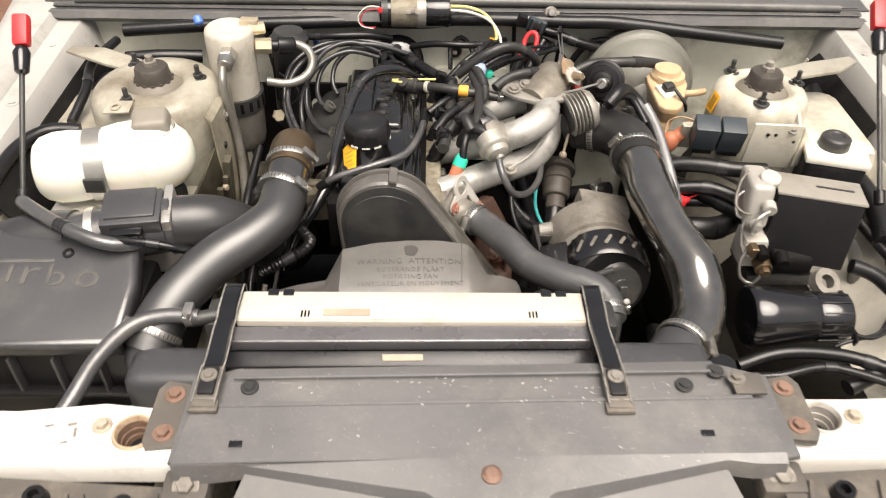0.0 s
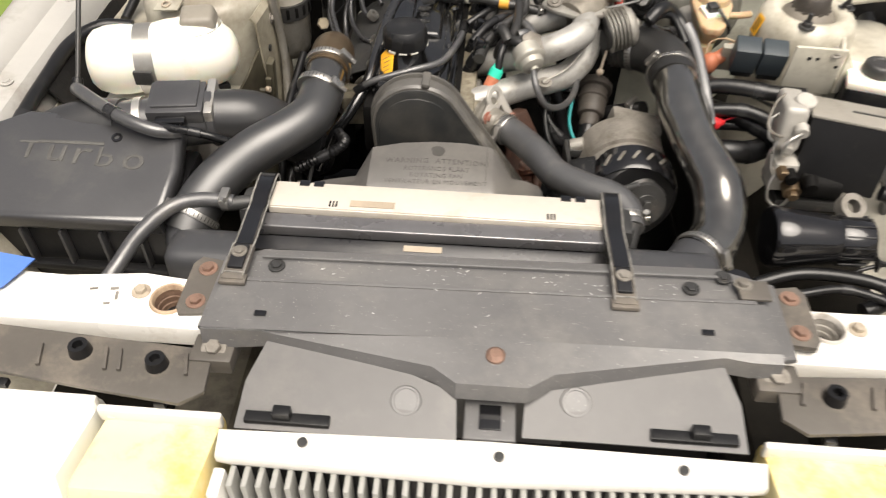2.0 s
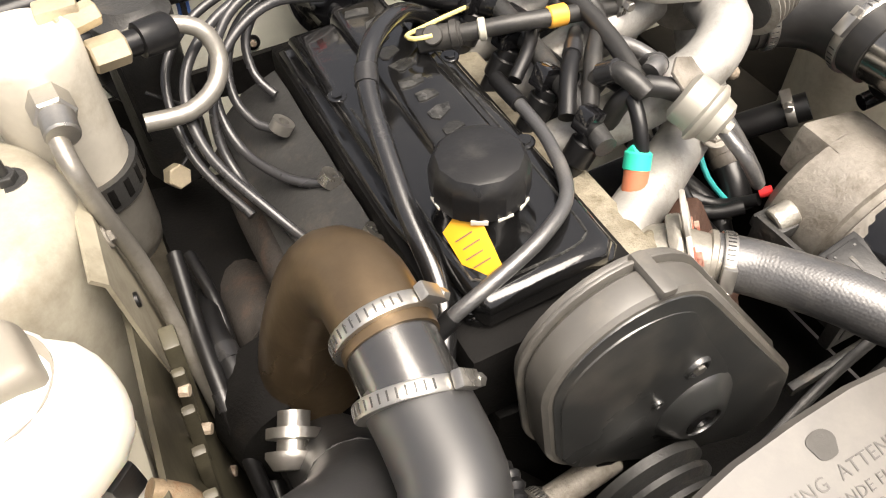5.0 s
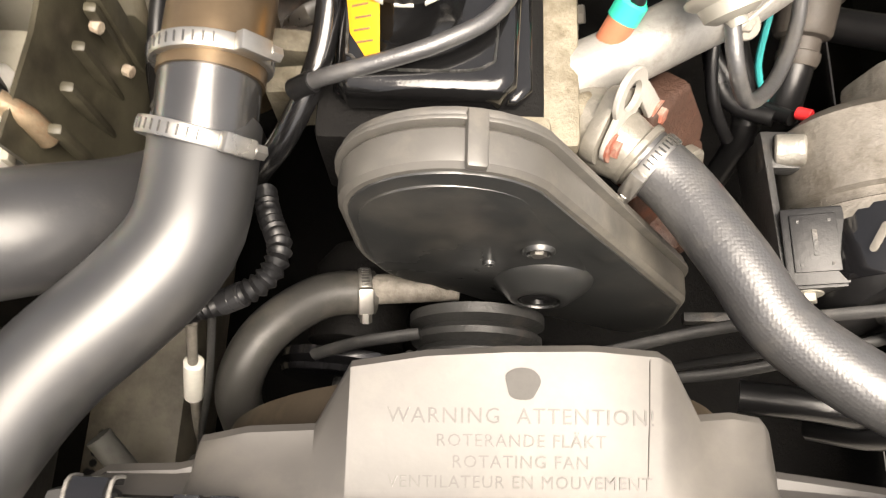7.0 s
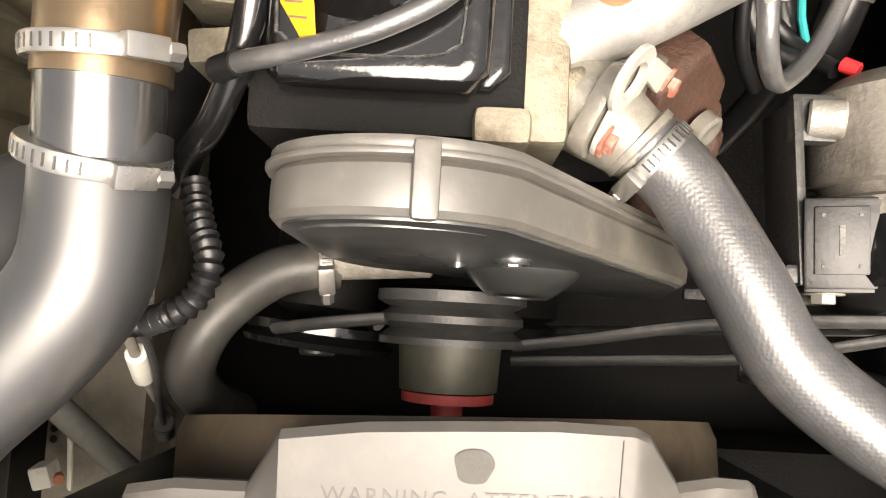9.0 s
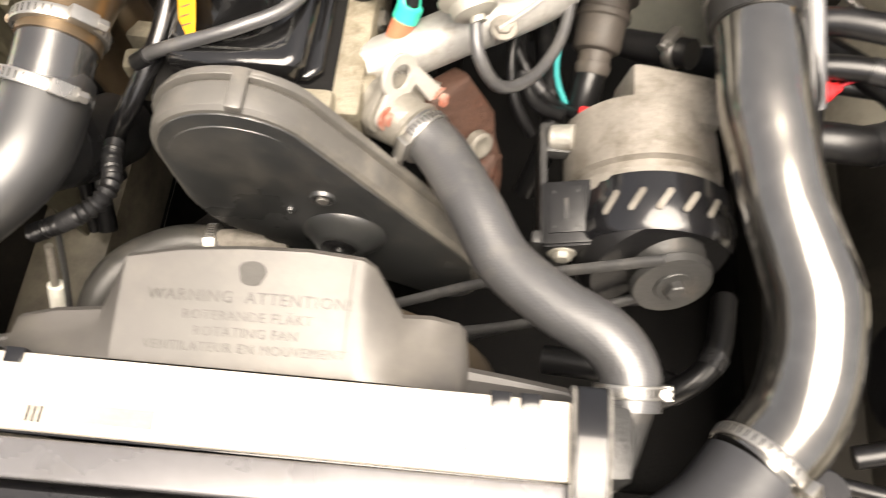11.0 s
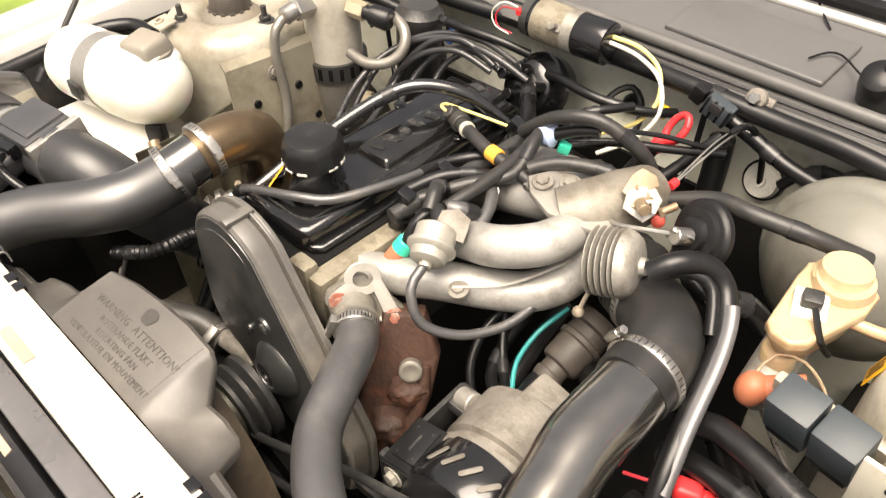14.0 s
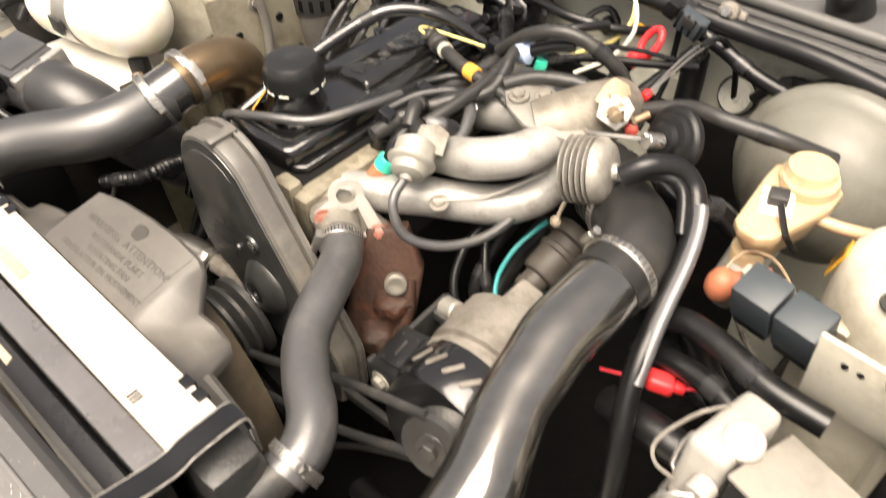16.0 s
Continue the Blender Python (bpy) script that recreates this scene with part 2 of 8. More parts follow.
def prism(outline, depth, m=None, bevel=0.003, seg=2, keep=None):
    """An outline in x, y raised by depth in z, laid by the matrix m."""
    bm = bmesh.new()
    low = [bm.verts.new((x, y, 0)) for x, y in outline]
    f = bm.faces.new(low)
    ex = bmesh.ops.extrude_face_region(bm, geom=[f])
    top = [g for g in ex["geom"] if isinstance(g, bmesh.types.BMVert)]
    bmesh.ops.translate(bm, verts=top, vec=(0, 0, depth))
    if bevel:
        es = [e for e in bm.edges if abs(e.verts[0].co.z - e.verts[1].co.z) < 1e-6]
        bmesh.ops.bevel(bm, geom=es, offset=bevel, segments=seg, affect="EDGES", profile=0.6)
    if m is not None:
        bm.transform(m)
    return bm


def along(p0, p1):
    d = Vector(p1) - Vector(p0)
    return Matrix.Translation(p0) @ d.to_track_quat("Z", "Y").to_matrix().to_4x4(), d.length


def lathe(p0, p1, profile, seg=28, caps=True):
    """A turned shape on the line from p0 to p1. profile: (share of the way, radius)."""
    m, n = along(p0, p1)
    bm = bmesh.new()
    rings = []
    for s, r in profile:
        rings.append([bm.verts.new((r * math.cos(2 * math.pi * k / seg), r * math.sin(2 * math.pi * k / seg), s * n)) for k in range(seg)])
    for a, b in zip(rings, rings[1:]):
        for k in range(seg):
            bm.faces.new((a[k], a[(k + 1) % seg], b[(k + 1) % seg], b[k]))
    if caps:
        bm.faces.new(rings[0][::-1])
        bm.faces.new(rings[-1])
    else:
        bmesh.ops.remove_doubles(bm, verts=bm.verts, dist=1e-6)
    bm.transform(m)
    return bm


def cyl(p0, p1, r, seg=20, r1=None, bevel=0.12):
    r1 = r if r1 is None else r1
    n = max((Vector(p1) - Vector(p0)).length, 1e-6)
    b = min(bevel * min(r, r1), 0.2 * n)
    return lathe(p0, p1, [(0, r - b), (b / n, r), (1 - b / n, r1), (1, r1 - b)], seg)


def spline(pts, step=0.008):
    """A smooth line through the points."""
    p = [Vector(q[:3]) for q in pts]
    w = [q[3] if len(q) > 3 else None for q in pts]
    if len(p) == 2:
        return [p[0], p[1]], None if w[0] is None else w
    out, rad = [], []
    for i in range(len(p) - 1):
        a, b, c, d = p[max(i - 1, 0)], p[i], p[i + 1], p[min(i + 2, len(p) - 1)]
        n = max(2, int((c - b).length / step))
        for k in range(n):
            s = k / n
            out.append(0.5 * ((2 * b) + (c - a) * s + (2 * a - 5 * b + 4 * c - d) * s * s + (3 * b - a - 3 * c + d) * s ** 3))
            if w[i] is not None:
                rad.append(w[i] + (w[i + 1] - w[i]) * s)
    out.append(p[-1])
    if rad:
        rad.append(w[-1])
    return out, rad or None


def tube(pts, r=0.005, seg=12, step=0.008, ribs=0.0, rib=0.006, flat=1.0):
    """A hose, pipe or cable through the points. ribs: depth of corrugation."""
    line, rad = spline(pts, step)
    bm = bmesh.new()
    up = None
    rings = []
    run = 0.0
    for i, q in enumerate(line):
        t = (line[min(i + 1, len(line) - 1)] - line[max(i - 1, 0)]).normalized()
        if up is None:
            up = t.orthogonal().normalized()
        up = (up - t * up.dot(t)).normalized()
        side = t.cross(up)
        if i:
            run += (q - line[i - 1]).length
        rr = (rad[i] if rad else r) + (ribs * math.cos(2 * math.pi * run / rib) if ribs else 0)
        rings.append([bm.verts.new(q + (up * math.cos(2 * math.pi * k / seg) + side * flat * math.sin(2 * math.pi * k / seg)) * rr) for k in range(seg)])
    for a, b in zip(rings, rings[1:]):
        for k in range(seg):
            bm.faces.new((a[k], a[(k + 1) % seg], b[(k + 1) % seg], b[k]))
    bm.faces.new(rings[0][::-1])
    bm.faces.new(rings[-1])
    return bm


def hull2d(circles, n=40):
    """The outline round some circles (x, y, r)."""
    pts = [(x + r * math.cos(2 * math.pi * k / n), y + r * math.sin(2 * math.pi * k / n)) for x, y, r in circles for k in range(n)]
    pts = sorted(set(pts))
    def half(ps):
        h = []
        for p in ps:
            while len(h) > 1 and (h[-1][0] - h[-2][0]) * (p[1] - h[-2][1]) - (h[-1][1] - h[-2][1]) * (p[0] - h[-2][0]) <= 1e-9:
                h.pop()
            h.append(p)
        return h[:-1]
    return half(pts) + half(pts[::-1])


def sheet(rows, thick=0.0, sub=1):
    """A surface over rows of points, all rows of one length, with thickness downwards."""
    bm = bmesh.new()
    g = [[bm.verts.new(p) for p in r] for r in rows]
    for a, b in zip(g, g[1:]):
        for k in range(len(a) - 1):
            bm.faces.new((a[k], a[k + 1], b[k + 1], b[k]))
    if thick:
        bmesh.ops.recalc_face_normals(bm, faces=bm.faces)
        bmesh.ops.solidify(bm, geom=bm.faces[:], thickness=thick)
    return bm


def lumpy(c, size, seed, seg=3):
    """A rough rounded lump, as of a casting or caked dirt."""
    bm = bmesh.new()
    bmesh.ops.create_icosphere(bm, subdivisions=seg, radius=0.5)
    for v in bm.verts:
        k = 1 + 0.22 * noise.noise(v.co * 3.1 + Vector((seed, 0, 0))) + 0.10 * noise.noise(v.co * 9 + Vector((0, seed, 0)))
        v.co = Vector(c) + Vector((v.co.x * size[0], v.co.y * size[1], v.co.z * size[2])) * k
    return bm


def hexbolt(c, up, r=0.008, h=0.006, material=None, parent=None, washer=True, name="bolt"):
    c, up = Vector(c), Vector(up).normalized()
    bm = cyl(c, c + up * h, r, seg=6, bevel=0.1)
    if washer:
        bm = merge(bm, cyl(c - up * 0.001, c + up * 0.0016, r * 1.6, seg=18))
    return part(name, bm, material or rusty_bolt, parent, smooth=30)


def clamp(c, axis, r, parent, name="hose_clamp", width=0.0095, toward=(0, 0, 1)):
    """A worm-drive band round a hose, with its screw housing as a sub-part."""
    c, axis = Vector(c), Vector(axis).normalized()
    p0, p1 = c - axis * width / 2, c + axis * width / 2
    band = part(name, lathe(p0, p1, [(0, r * 1.0), (0, r + 0.0009), (0.1, r + 0.0014), (0.9, r + 0.0014), (1, r + 0.0009), (1, r)], 32), steel, parent, "shiny steel worm-drive band")
    u = Vector(toward) - axis * Vector(toward).dot(axis)
    u.normalize()
    v = axis.cross(u)
    h = c + u * (r * 1.13)
    m = Matrix((v, axis, u)).transposed().to_4x4()
    m.translation = h
    scr = box((0, 0, 0), (0.020, width * 1.15, 0.007), 0.0015)
    scr.transform(m)
    if r > 0.016:
        cuts = []
        for k in range(34):
            a = radians(-150 + 300 * (k + 0.5) / 34)
            d = u * math.cos(a + math.pi) + v * math.sin(a + math.pi)
            q = box((0, 0, 0), (0.0011, width * 0.62, 0.0004), 0)
            mm = Matrix((axis.cross(d), axis, d)).transposed().to_4x4()
            mm.translation = c + d * (r + 0.0015)
            q.transform(mm)
            cuts.append(q)
        part("thread_groove", merge(*cuts), dark_steel, band, "fine dark screw thread")
    part("clamp_screw", merge(scr, cyl(h + v * 0.009, h + v * 0.017, 0.0045, seg=6)), steel, band)
    return band


# ---- ground ----
def ground_sheet():
    bm = bmesh.new()
    bmesh.ops.create_grid(bm, x_segments=8, y_segments=8, size=400)
    tagged(part("ground", bm, asphalt, None, "pale worn concrete pavement of the driveway", smooth=0), category="ground", kind="structure")


def patch(name, outline, z, material, label):
    bm = prism(outline, 0.03, Matrix.Translation((0, 0, z)), 0)
    tagged(part(name, bm, material, None, label, smooth=0), category="ground", kind="structure")


ground_sheet()
patch("lawn", [(-2.2, 1.2), (-1.55, 1.5), (-1.72, 2.2), (-1.86, 2.55), (-9, 3.2), (-9, 0.2)], -0.005, grass_mat, "sunlit green lawn beside the car")
patch("mulch_bed", [(-9, 3.6), (-2.2, 2.84), (-1.7, 2.75), (-1.5, 5.5), (-9, 6)], -0.005, mulch_mat, "reddish brown bark mulch bed")


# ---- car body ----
# grimy paint taken to near-black, the shade low in the bay included
shaded_grime_paint = surf("grimy_shaded_rail_paint", (0.014, 0.0125, 0.010), 0.75, var=0.4, scale=16, bump=0.3, dirt=(0.025, 0.021, 0.016), dirt_amount=0.3, Specular_IOR_Level=0.15)
car = thing("car_body", (0, 0.9, 0), "white car front body with dusty open engine bay, bonnet off", "car")


dusty_rim = surf("dusty_hole_rim", (0.42, 0.36, 0.28), 0.6, var=0.3, scale=60, bump=0.3, dirt=(0.16, 0.10, 0.07), dirt_amount=0.4)
mount_rubber = surf("dusty_mount_rubber", (0.055, 0.047, 0.04), 0.55, var=0.25, scale=30, bump=0.2, dirt=(0.11, 0.095, 0.075), dirt_amount=0.3)


liner_black = surf("black_felt", (0.012, 0.0115, 0.011), 0.8, var=0.4, scale=20, bump=0.5, dirt=(0.035, 0.031, 0.026), dirt_amount=0.25, Specular_IOR_Level=0.15)
mount_dish = surf("dusty_dish", (0.15, 0.135, 0.11), 0.5, var=0.2, scale=20, bump=0.1, dirt=(0.24, 0.205, 0.155), dirt_amount=0.3)


def fender(s):
    rows = []
    for y, dz in ((0.10, -0.03), (0.35, -0.012), (0.6, 0.0), (0.9, 0.008), (1.2, 0.018), (1.75, 0.035)):
        w = 0.025 * (y - 0.3)
        e = max(0.776 + 0.158 * (y - 0.74), 0.772 + w)
        prof = [(0.655 + w, 0.74), (0.675 + w, 0.835), (0.685 + w, 0.850), (0.725 + w, 0.850), (0.735 + w, 0.866), (e - 0.018, 0.870), (e, 0.862), (e + 0.018, 0.82), (e + 0.028, 0.70), (e + 0.032, 0.30)]
        rows.append([(s * x, y, z + dz) for x, z in prof])
    part("fender", sheet(rows, 0.003), fender_paint if s else white_paint, car, "white fender with grey inner flange", smooth=50)
    for y in (0.45, 0.62, 0.86, 1.05):
        hexbolt((s * (0.705 + 0.025 * (y - 0.3)), y, 0.851 + 0.02 * (y - 0.55)), (0, 0, 1), 0.006, 0.004, fender_paint, car)


def inner_wing(s):
    rows = []
    for y in (0.22, 0.4, 0.6, 0.8, 1.0, 1.16):
        w = 0.025 * (y - 0.3)
        rows.append([(s * (0.66 + w), y, 0.80), (s * (0.63 + w), y, 0.72), (s * 0.61, y, 0.665), (s * 0.56, y, 0.635)])
    # left side takes the shade-darkened paint, right side a brightened copy
    part("inner_wing", sheet(rows, 0.003), wing_shaded if s < 0 else wing_pale, car, "dull inner wing panel, grime and shade in its paint" if s < 0 else "pale dusty inner wing panel", smooth=60)
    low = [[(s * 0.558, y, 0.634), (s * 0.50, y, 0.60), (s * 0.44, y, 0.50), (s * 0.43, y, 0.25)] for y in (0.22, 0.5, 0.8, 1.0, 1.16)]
    part("lower_wing", sheet(low, 0.003), shaded_grime_paint, car, "grimy lower wing panel with deep shade in its colour", smooth=60)


def strut_tower(c, s, k=1.0):
    x, y, top = c
    body = lathe((x, y, 0.45), (x, y, top), [(0, 0.108 * k), (0.55, 0.106 * k), (0.80, 0.104 * k), (0.93, 0.102 * k), (0.965, 0.098 * k), (0.985, 0.090 * k), (0.998, 0.076 * k), (1.0, 0.055), (0.995, 0.047), (0.985, 0.044), (0.97, 0.04), (0.96, 0.03)], 48)
    wall = box((x + s * 0.10, y, 0.64), (0.16, 0.21, 0.36), 0.03)
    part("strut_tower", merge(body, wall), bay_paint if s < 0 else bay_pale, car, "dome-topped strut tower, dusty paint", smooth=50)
    part("mount_dish", lathe((x, y, top - 0.016), (x, y, top + 0.004), [(0, 0.045), (0.25, 0.044), (0.6, 0.037), (0.9, 0.030), (1, 0.018)], 40), mount_dish, car, "dusty grey dish round the strut mount")
    part("strut_mount", lathe((x, y, top - 0.004), (x, y, top + 0.026), [(0, 0.024), (0.05, 0.0285), (0.25, 0.0295), (0.5, 0.027), (0.85, 0.026), (0.95, 0.0235), (1, 0.015)], 24), mount_rubber, car, "dark ridged rubber strut mount cap")
    for i in range(14):
        a = 2 * math.pi * i / 14
        part("mount_lug", box((x + 0.029 * math.cos(a), y + 0.029 * math.sin(a), top + 0.001), (0.004, 0.007, 0.007), 0.0015, (0, 0, math.degrees(a))), mount_rubber, car)
    part("strut_nut", merge(cyl((x, y, top + 0.024), (x, y, top + 0.034), 0.011, 6), cyl((x, y, top + 0.03), (x, y, top + 0.042), 0.006, 10)), dusty_alloy, car)
    for a in (250, 10, 130):
        q = Vector((x + (0.068 if k > 0.9 else 0.060) * math.cos(radians(a)), y + (0.068 if k > 0.9 else 0.060) * math.sin(radians(a)), top - 0.002))
        hexbolt(q, (0, 0, 1), 0.008, 0.008, dark_steel, car)
        part("stud", cyl(q, q + Vector((0, 0, 0.022)), 0.004, 10), dark_steel, car)


for side in (-1, 1):
    fender(side)
    inner_wing(side)
TOWER_L, TOWER_R = (-0.496, 0.885, 0.888), (0.487, 0.905, 0.880)
strut_tower(TOWER_L, -1)
strut_tower(TOWER_R, 1, 0.76)


def firewall():
    rows = [[(x, y, z) for x in (-0.72, -0.4, -0.1, 0.15, 0.45, 0.72)] for y, z in ((1.21, 0.25), (1.20, 0.55), (1.17, 0.72), (1.185, 0.85), (1.18, 0.872))]
    part("firewall", sheet(rows, 0.004), firewall_paint, car, "pale grey-green dusty firewall panel", smooth=60)
    for x0, x1, z in ((-0.30, -0.12, 0.60), (-0.05, 0.12, 0.66)):
        part("firewall_rib", box(((x0 + x1) / 2, 1.172, z), (x1 - x0, 0.02, 0.22), 0.008), firewall_paint, car)
    part("firewall_mat", sheet([[(x, y - 0.012 + 0.004 * (k % 2), z) for k, x in enumerate((-0.44, -0.3, -0.15, 0.0, 0.15, 0.26))] for y, z in ((1.21, 0.25), (1.20, 0.55), (1.176, 0.70), (1.172, 0.735))], 0.006), liner_black, car, "black felt insulation mat on the lower firewall", smooth=60)
    # cowl lip with its seal, the cowl panel and the foot of the windscreen
    xs = (-0.76, -0.3, 0.1, 0.4, 0.76)
    part("cowl_lip", sheet([[(x, 1.152, 0.862), (x, 1.140, 0.874), (x, 1.146, 0.884), (x, 1.156, 0.884), (x, 1.160, 0.878), (x, 1.168, 0.878), (x, 1.172, 0.887), (x, 1.19, 0.886)] for x in xs], 0.003), lip_grey, car, "dark grey folded cowl lip", smooth=25)
    part("cowl_seal", tube([(-0.72, 1.180, 0.893), (-0.3, 1.182, 0.896), (0.2, 1.182, 0.896), (0.72, 1.180, 0.893)], 0.008, 10), lip_grey, car, "dusty rubber bonnet seal")
    for y, z in ((1.1585, 0.8822), (1.1695, 0.8835), (1.1925, 0.8892)):
        part("lip_seam", tube([(x, y, z) for x in xs], 0.0016, 6), bar_black, car, "dark seam along the cowl lip")
    part("cowl_panel", sheet([[(x, 1.185, 0.888), (x, 1.22, 0.890), (x, 1.29, 0.899), (x, 1.35, 0.908), (x, 1.375, 0.912)] for x in (-0.78, -0.3, 0.1, 0.4, 0.78)], 0.004), cowl_grey, car, "grey painted cowl panel")
    part("cowl_plate", box((0.097, 1.266, 0.8985), (0.212, 0.095, 0.008), 0.0035, (7, 0, -2), seg=3), cowl_grey, car, "raised rectangular grey cover plate")
    part("windscreen", sheet([[(x, 1.385, 0.918), (x, 1.93, 1.30)] for x in (-0.74, 0.74)], 0.005), glass_dark, car, "dark windscreen glass")
    part("screen_seal", box((0, 1.384, 0.920), (1.5, 0.026, 0.018), 0.005), rubber, car)
    for vx in (-0.222, -0.180, -0.138):
        vent = part("vent", prism(hull2d([(vx - 0.008, 1.280, 0.013), (vx + 0.008, 1.288, 0.013)], 16), 0.003, Matrix.Translation((0, 0, 0.8985)) @ pose(0, 0, 0, 0, 0, 0), 0.001), gloss_black, car, "small oval vent opening")
        for k in range(5):
            part("mesh_wire", box((vx - 0.014 + 0.007 * k, 1.284, 0.9020), (0.0014, 0.024, 0.0012), 0.0004, (0, 0, 30)), dusty_rim, vent)
            part("mesh_wire", box((vx - 0.014 + 0.007 * k, 1.284, 0.9022), (0.0014, 0.024, 0.0012), 0.0004, (0, 0, -30)), dusty_rim, vent)
    part("screen_trim", box((0, 1.352, 0.911), (1.5, 0.016, 0.007), 0.003, (8, 0, 0)), fender_paint, car, "grey trim below the windscreen")
    part("washer_nozzle", lathe((-0.079, 1.315, 0.900), (-0.079, 1.315, 0.920), [(0, 0.026), (0.3, 0.024), (0.5, 0.014), (0.9, 0.012), (1, 0.008)]), cowl_grey, car)
    part("wiper_pivot", lathe((0.262, 1.235, 0.888), (0.258, 1.205, 0.936), [(0, 0.026), (0.6, 0.024), (0.9, 0.020), (1, 0.012)]), black_plastic, car, "black wiper pivot cap")
    part("wiper_arm", tube([(0.259, 1.21, 0.932), (0.33, 1.27, 0.945), (0.44, 1.34, 0.965), (0.56, 1.42, 0.99)], 0.009, 8), black_plastic, car, "black wiper arm")


firewall_paint = surf("grey_green_firewall_paint", (0.72, 0.72, 0.62), 0.5, var=0.15, scale=12, bump=0.1, dirt=(0.26, 0.235, 0.18), dirt_amount=0.28)
lip_grey = surf("dusty_lip_grey", (0.105, 0.104, 0.10), 0.42, var=0.2, scale=10, bump=0.1, dirt=(0.19, 0.183, 0.168), dirt_amount=0.35)
glass_dark = surf("windscreen_glass", (0.02, 0.022, 0.024), 0.04, var=0.1, bump=0.0, spread=0.01)
firewall()
# floor of the bay, darkened in colour where little light should reach
part("undertray", box((0, 0.72, 0.22), (0.88, 1.0, 0.03), 0.01), shaded_grease, car, "oily undertray, coloured dark for deep shade")
rail_paint = surf("dusty_rail_paint", (0.14, 0.125, 0.095), 0.55, var=0.35, scale=14, bump=0.25, dirt=(0.035, 0.03, 0.022), dirt_amount=0.45)
part("chassis_rail", box((-0.40, 0.75, 0.47), (0.09, 0.95, 0.12), 0.015), rail_paint, car)
# right rail carries the deep shade in its paint
part("chassis_rail", box((0.42, 0.75, 0.47), (0.09, 0.95, 0.12), 0.015), shaded_grime_paint, car)
for wx in (-0.70, 0.70):
    tyre = part("tyre", lathe((wx - 0.095, 0.90, 0.31), (wx + 0.095, 0.90, 0.31), [(0, 0.20), (0.02, 0.27), (0.15, 0.305), (0.5, 0.312), (0.85, 0.305), (0.98, 0.27), (1, 0.20)], 40), rubber, car, "black road tyre")
    part("rim", lathe((wx - 0.09, 0.90, 0.31), (wx + 0.09, 0.90, 0.31), [(0, 0.05), (0.1, 0.19), (0.5, 0.195), (0.9, 0.19), (1, 0.05)], 32), aluminium, tyre)
part("crossmember", box((-0.03, 0.42, 0.32), (0.8, 0.08, 0.14), 0.02), shaded_grease, car)


# ---- front panel, lamps and grille ----
def slam_bar(x0, x1, y0, y1, z, s):
    out = [(x0, y0), (x1, y0), (x1, y1 - 0.004), (x0 + (x1 - x0) * 0.45, y1), (x0 + (x1 - x0) * 0.3, y1 - 0.002), (x0, y1 - 0.002)]
    if s < 0:
        out = [(x0, y0), (x1, y0), (x1, y1 - 0.004), (x0 + (x1 - x0) * 0.75, y1 + 0.006), (x0 + (x1 - x0) * 0.5, y1 - 0.004), (x0, y1)]
    return part("front_bar", prism(out, 0.03, Matrix.Translation((0, 0, z - 0.03)), 0.005), white_paint, car, "white painted front cross bar")


rim_rust = surf("rusty_hole_rim", (0.46, 0.34, 0.23), 0.7, var=0.35, scale=50, bump=0.4, dirt=(0.22, 0.12, 0.07), dirt_amount=0.45)
cup_rust = surf("rusty_hole_inside", (0.17, 0.105, 0.07), 0.7, var=0.4, scale=50, bump=0.4, dirt=(0.08, 0.045, 0.03), dirt_amount=0.4)
cup_grey = surf("grey_hole_inside", (0.30, 0.28, 0.25), 0.6, var=0.4, scale=50, bump=0.3, dirt=(0.12, 0.10, 0.08), dirt_amount=0.4)
rim_pale = surf("stained_white_rim", (0.60, 0.57, 0.52), 0.45, var=0.2, scale=50, bump=0.2, dirt=(0.30, 0.26, 0.21), dirt_amount=0.35)
bar_left = slam_bar(-0.66, -0.31, 0.214, 0.286, 0.832, -1)
bar_right = slam_bar(0.30, 0.64, 0.232, 0.312, 0.820, 1)
def bore(ob, cutter):
    """Cuts a hole of the cutter's shape through a mesh object."""
    me = bpy.data.meshes.new("cutter")
    cutter.to_mesh(me)
    tool = bpy.data.objects.new("cutter", me)
    bpy.context.scene.collection.objects.link(tool)
    md = ob.modifiers.new("cut", "BOOLEAN")
    md.operation, md.object, md.solver = "DIFFERENCE", tool, "EXACT"
    bpy.context.view_layer.update()
    done = bpy.data.meshes.new_from_object(ob.evaluated_get(bpy.context.evaluated_depsgraph_get()))
    ob.modifiers.clear()
    ob.data = done
    bpy.data.objects.remove(tool)


for bar, hx, hy, hz, dx in ((bar_left, -0.358, 0.254, 0.832, 0.003), (bar_right, 0.366, 0.284, 0.820, -0.003)):
    bore(bar, cyl((hx, hy, hz - 0.05), (hx, hy, hz + 0.02), 0.0205, 36, bevel=0.0))
    part("hole_rim", lathe((hx, hy, hz - 0.004), (hx, hy, hz + 0.0025), [(0, 0.0175), (0.6, 0.0180), (1.0, 0.0192), (1.0, 0.0213), (0.6, 0.0228), (0.5, 0.0228)], 36, caps=False), rim_rust if hx < 0 else rim_pale, car, "rusty raised rim of a round hole")
    part("hole_cup", lathe((hx, hy, hz - 0.028), (hx, hy, hz - 0.003), [(0, 0.0105), (0.02, 0.012), (0.3, 0.013), (0.33, 0.0142), (0.6, 0.0150), (0.63, 0.0162), (1.0, 0.0178)], 36, caps=False), cup_rust if hx < 0 else cup_grey, car, "stepped stained inside of the hole")
    part("hole_bore", cyl((hx, hy, hz - 0.031), (hx, hy, hz - 0.0245), 0.012, 24), black_plastic, car)
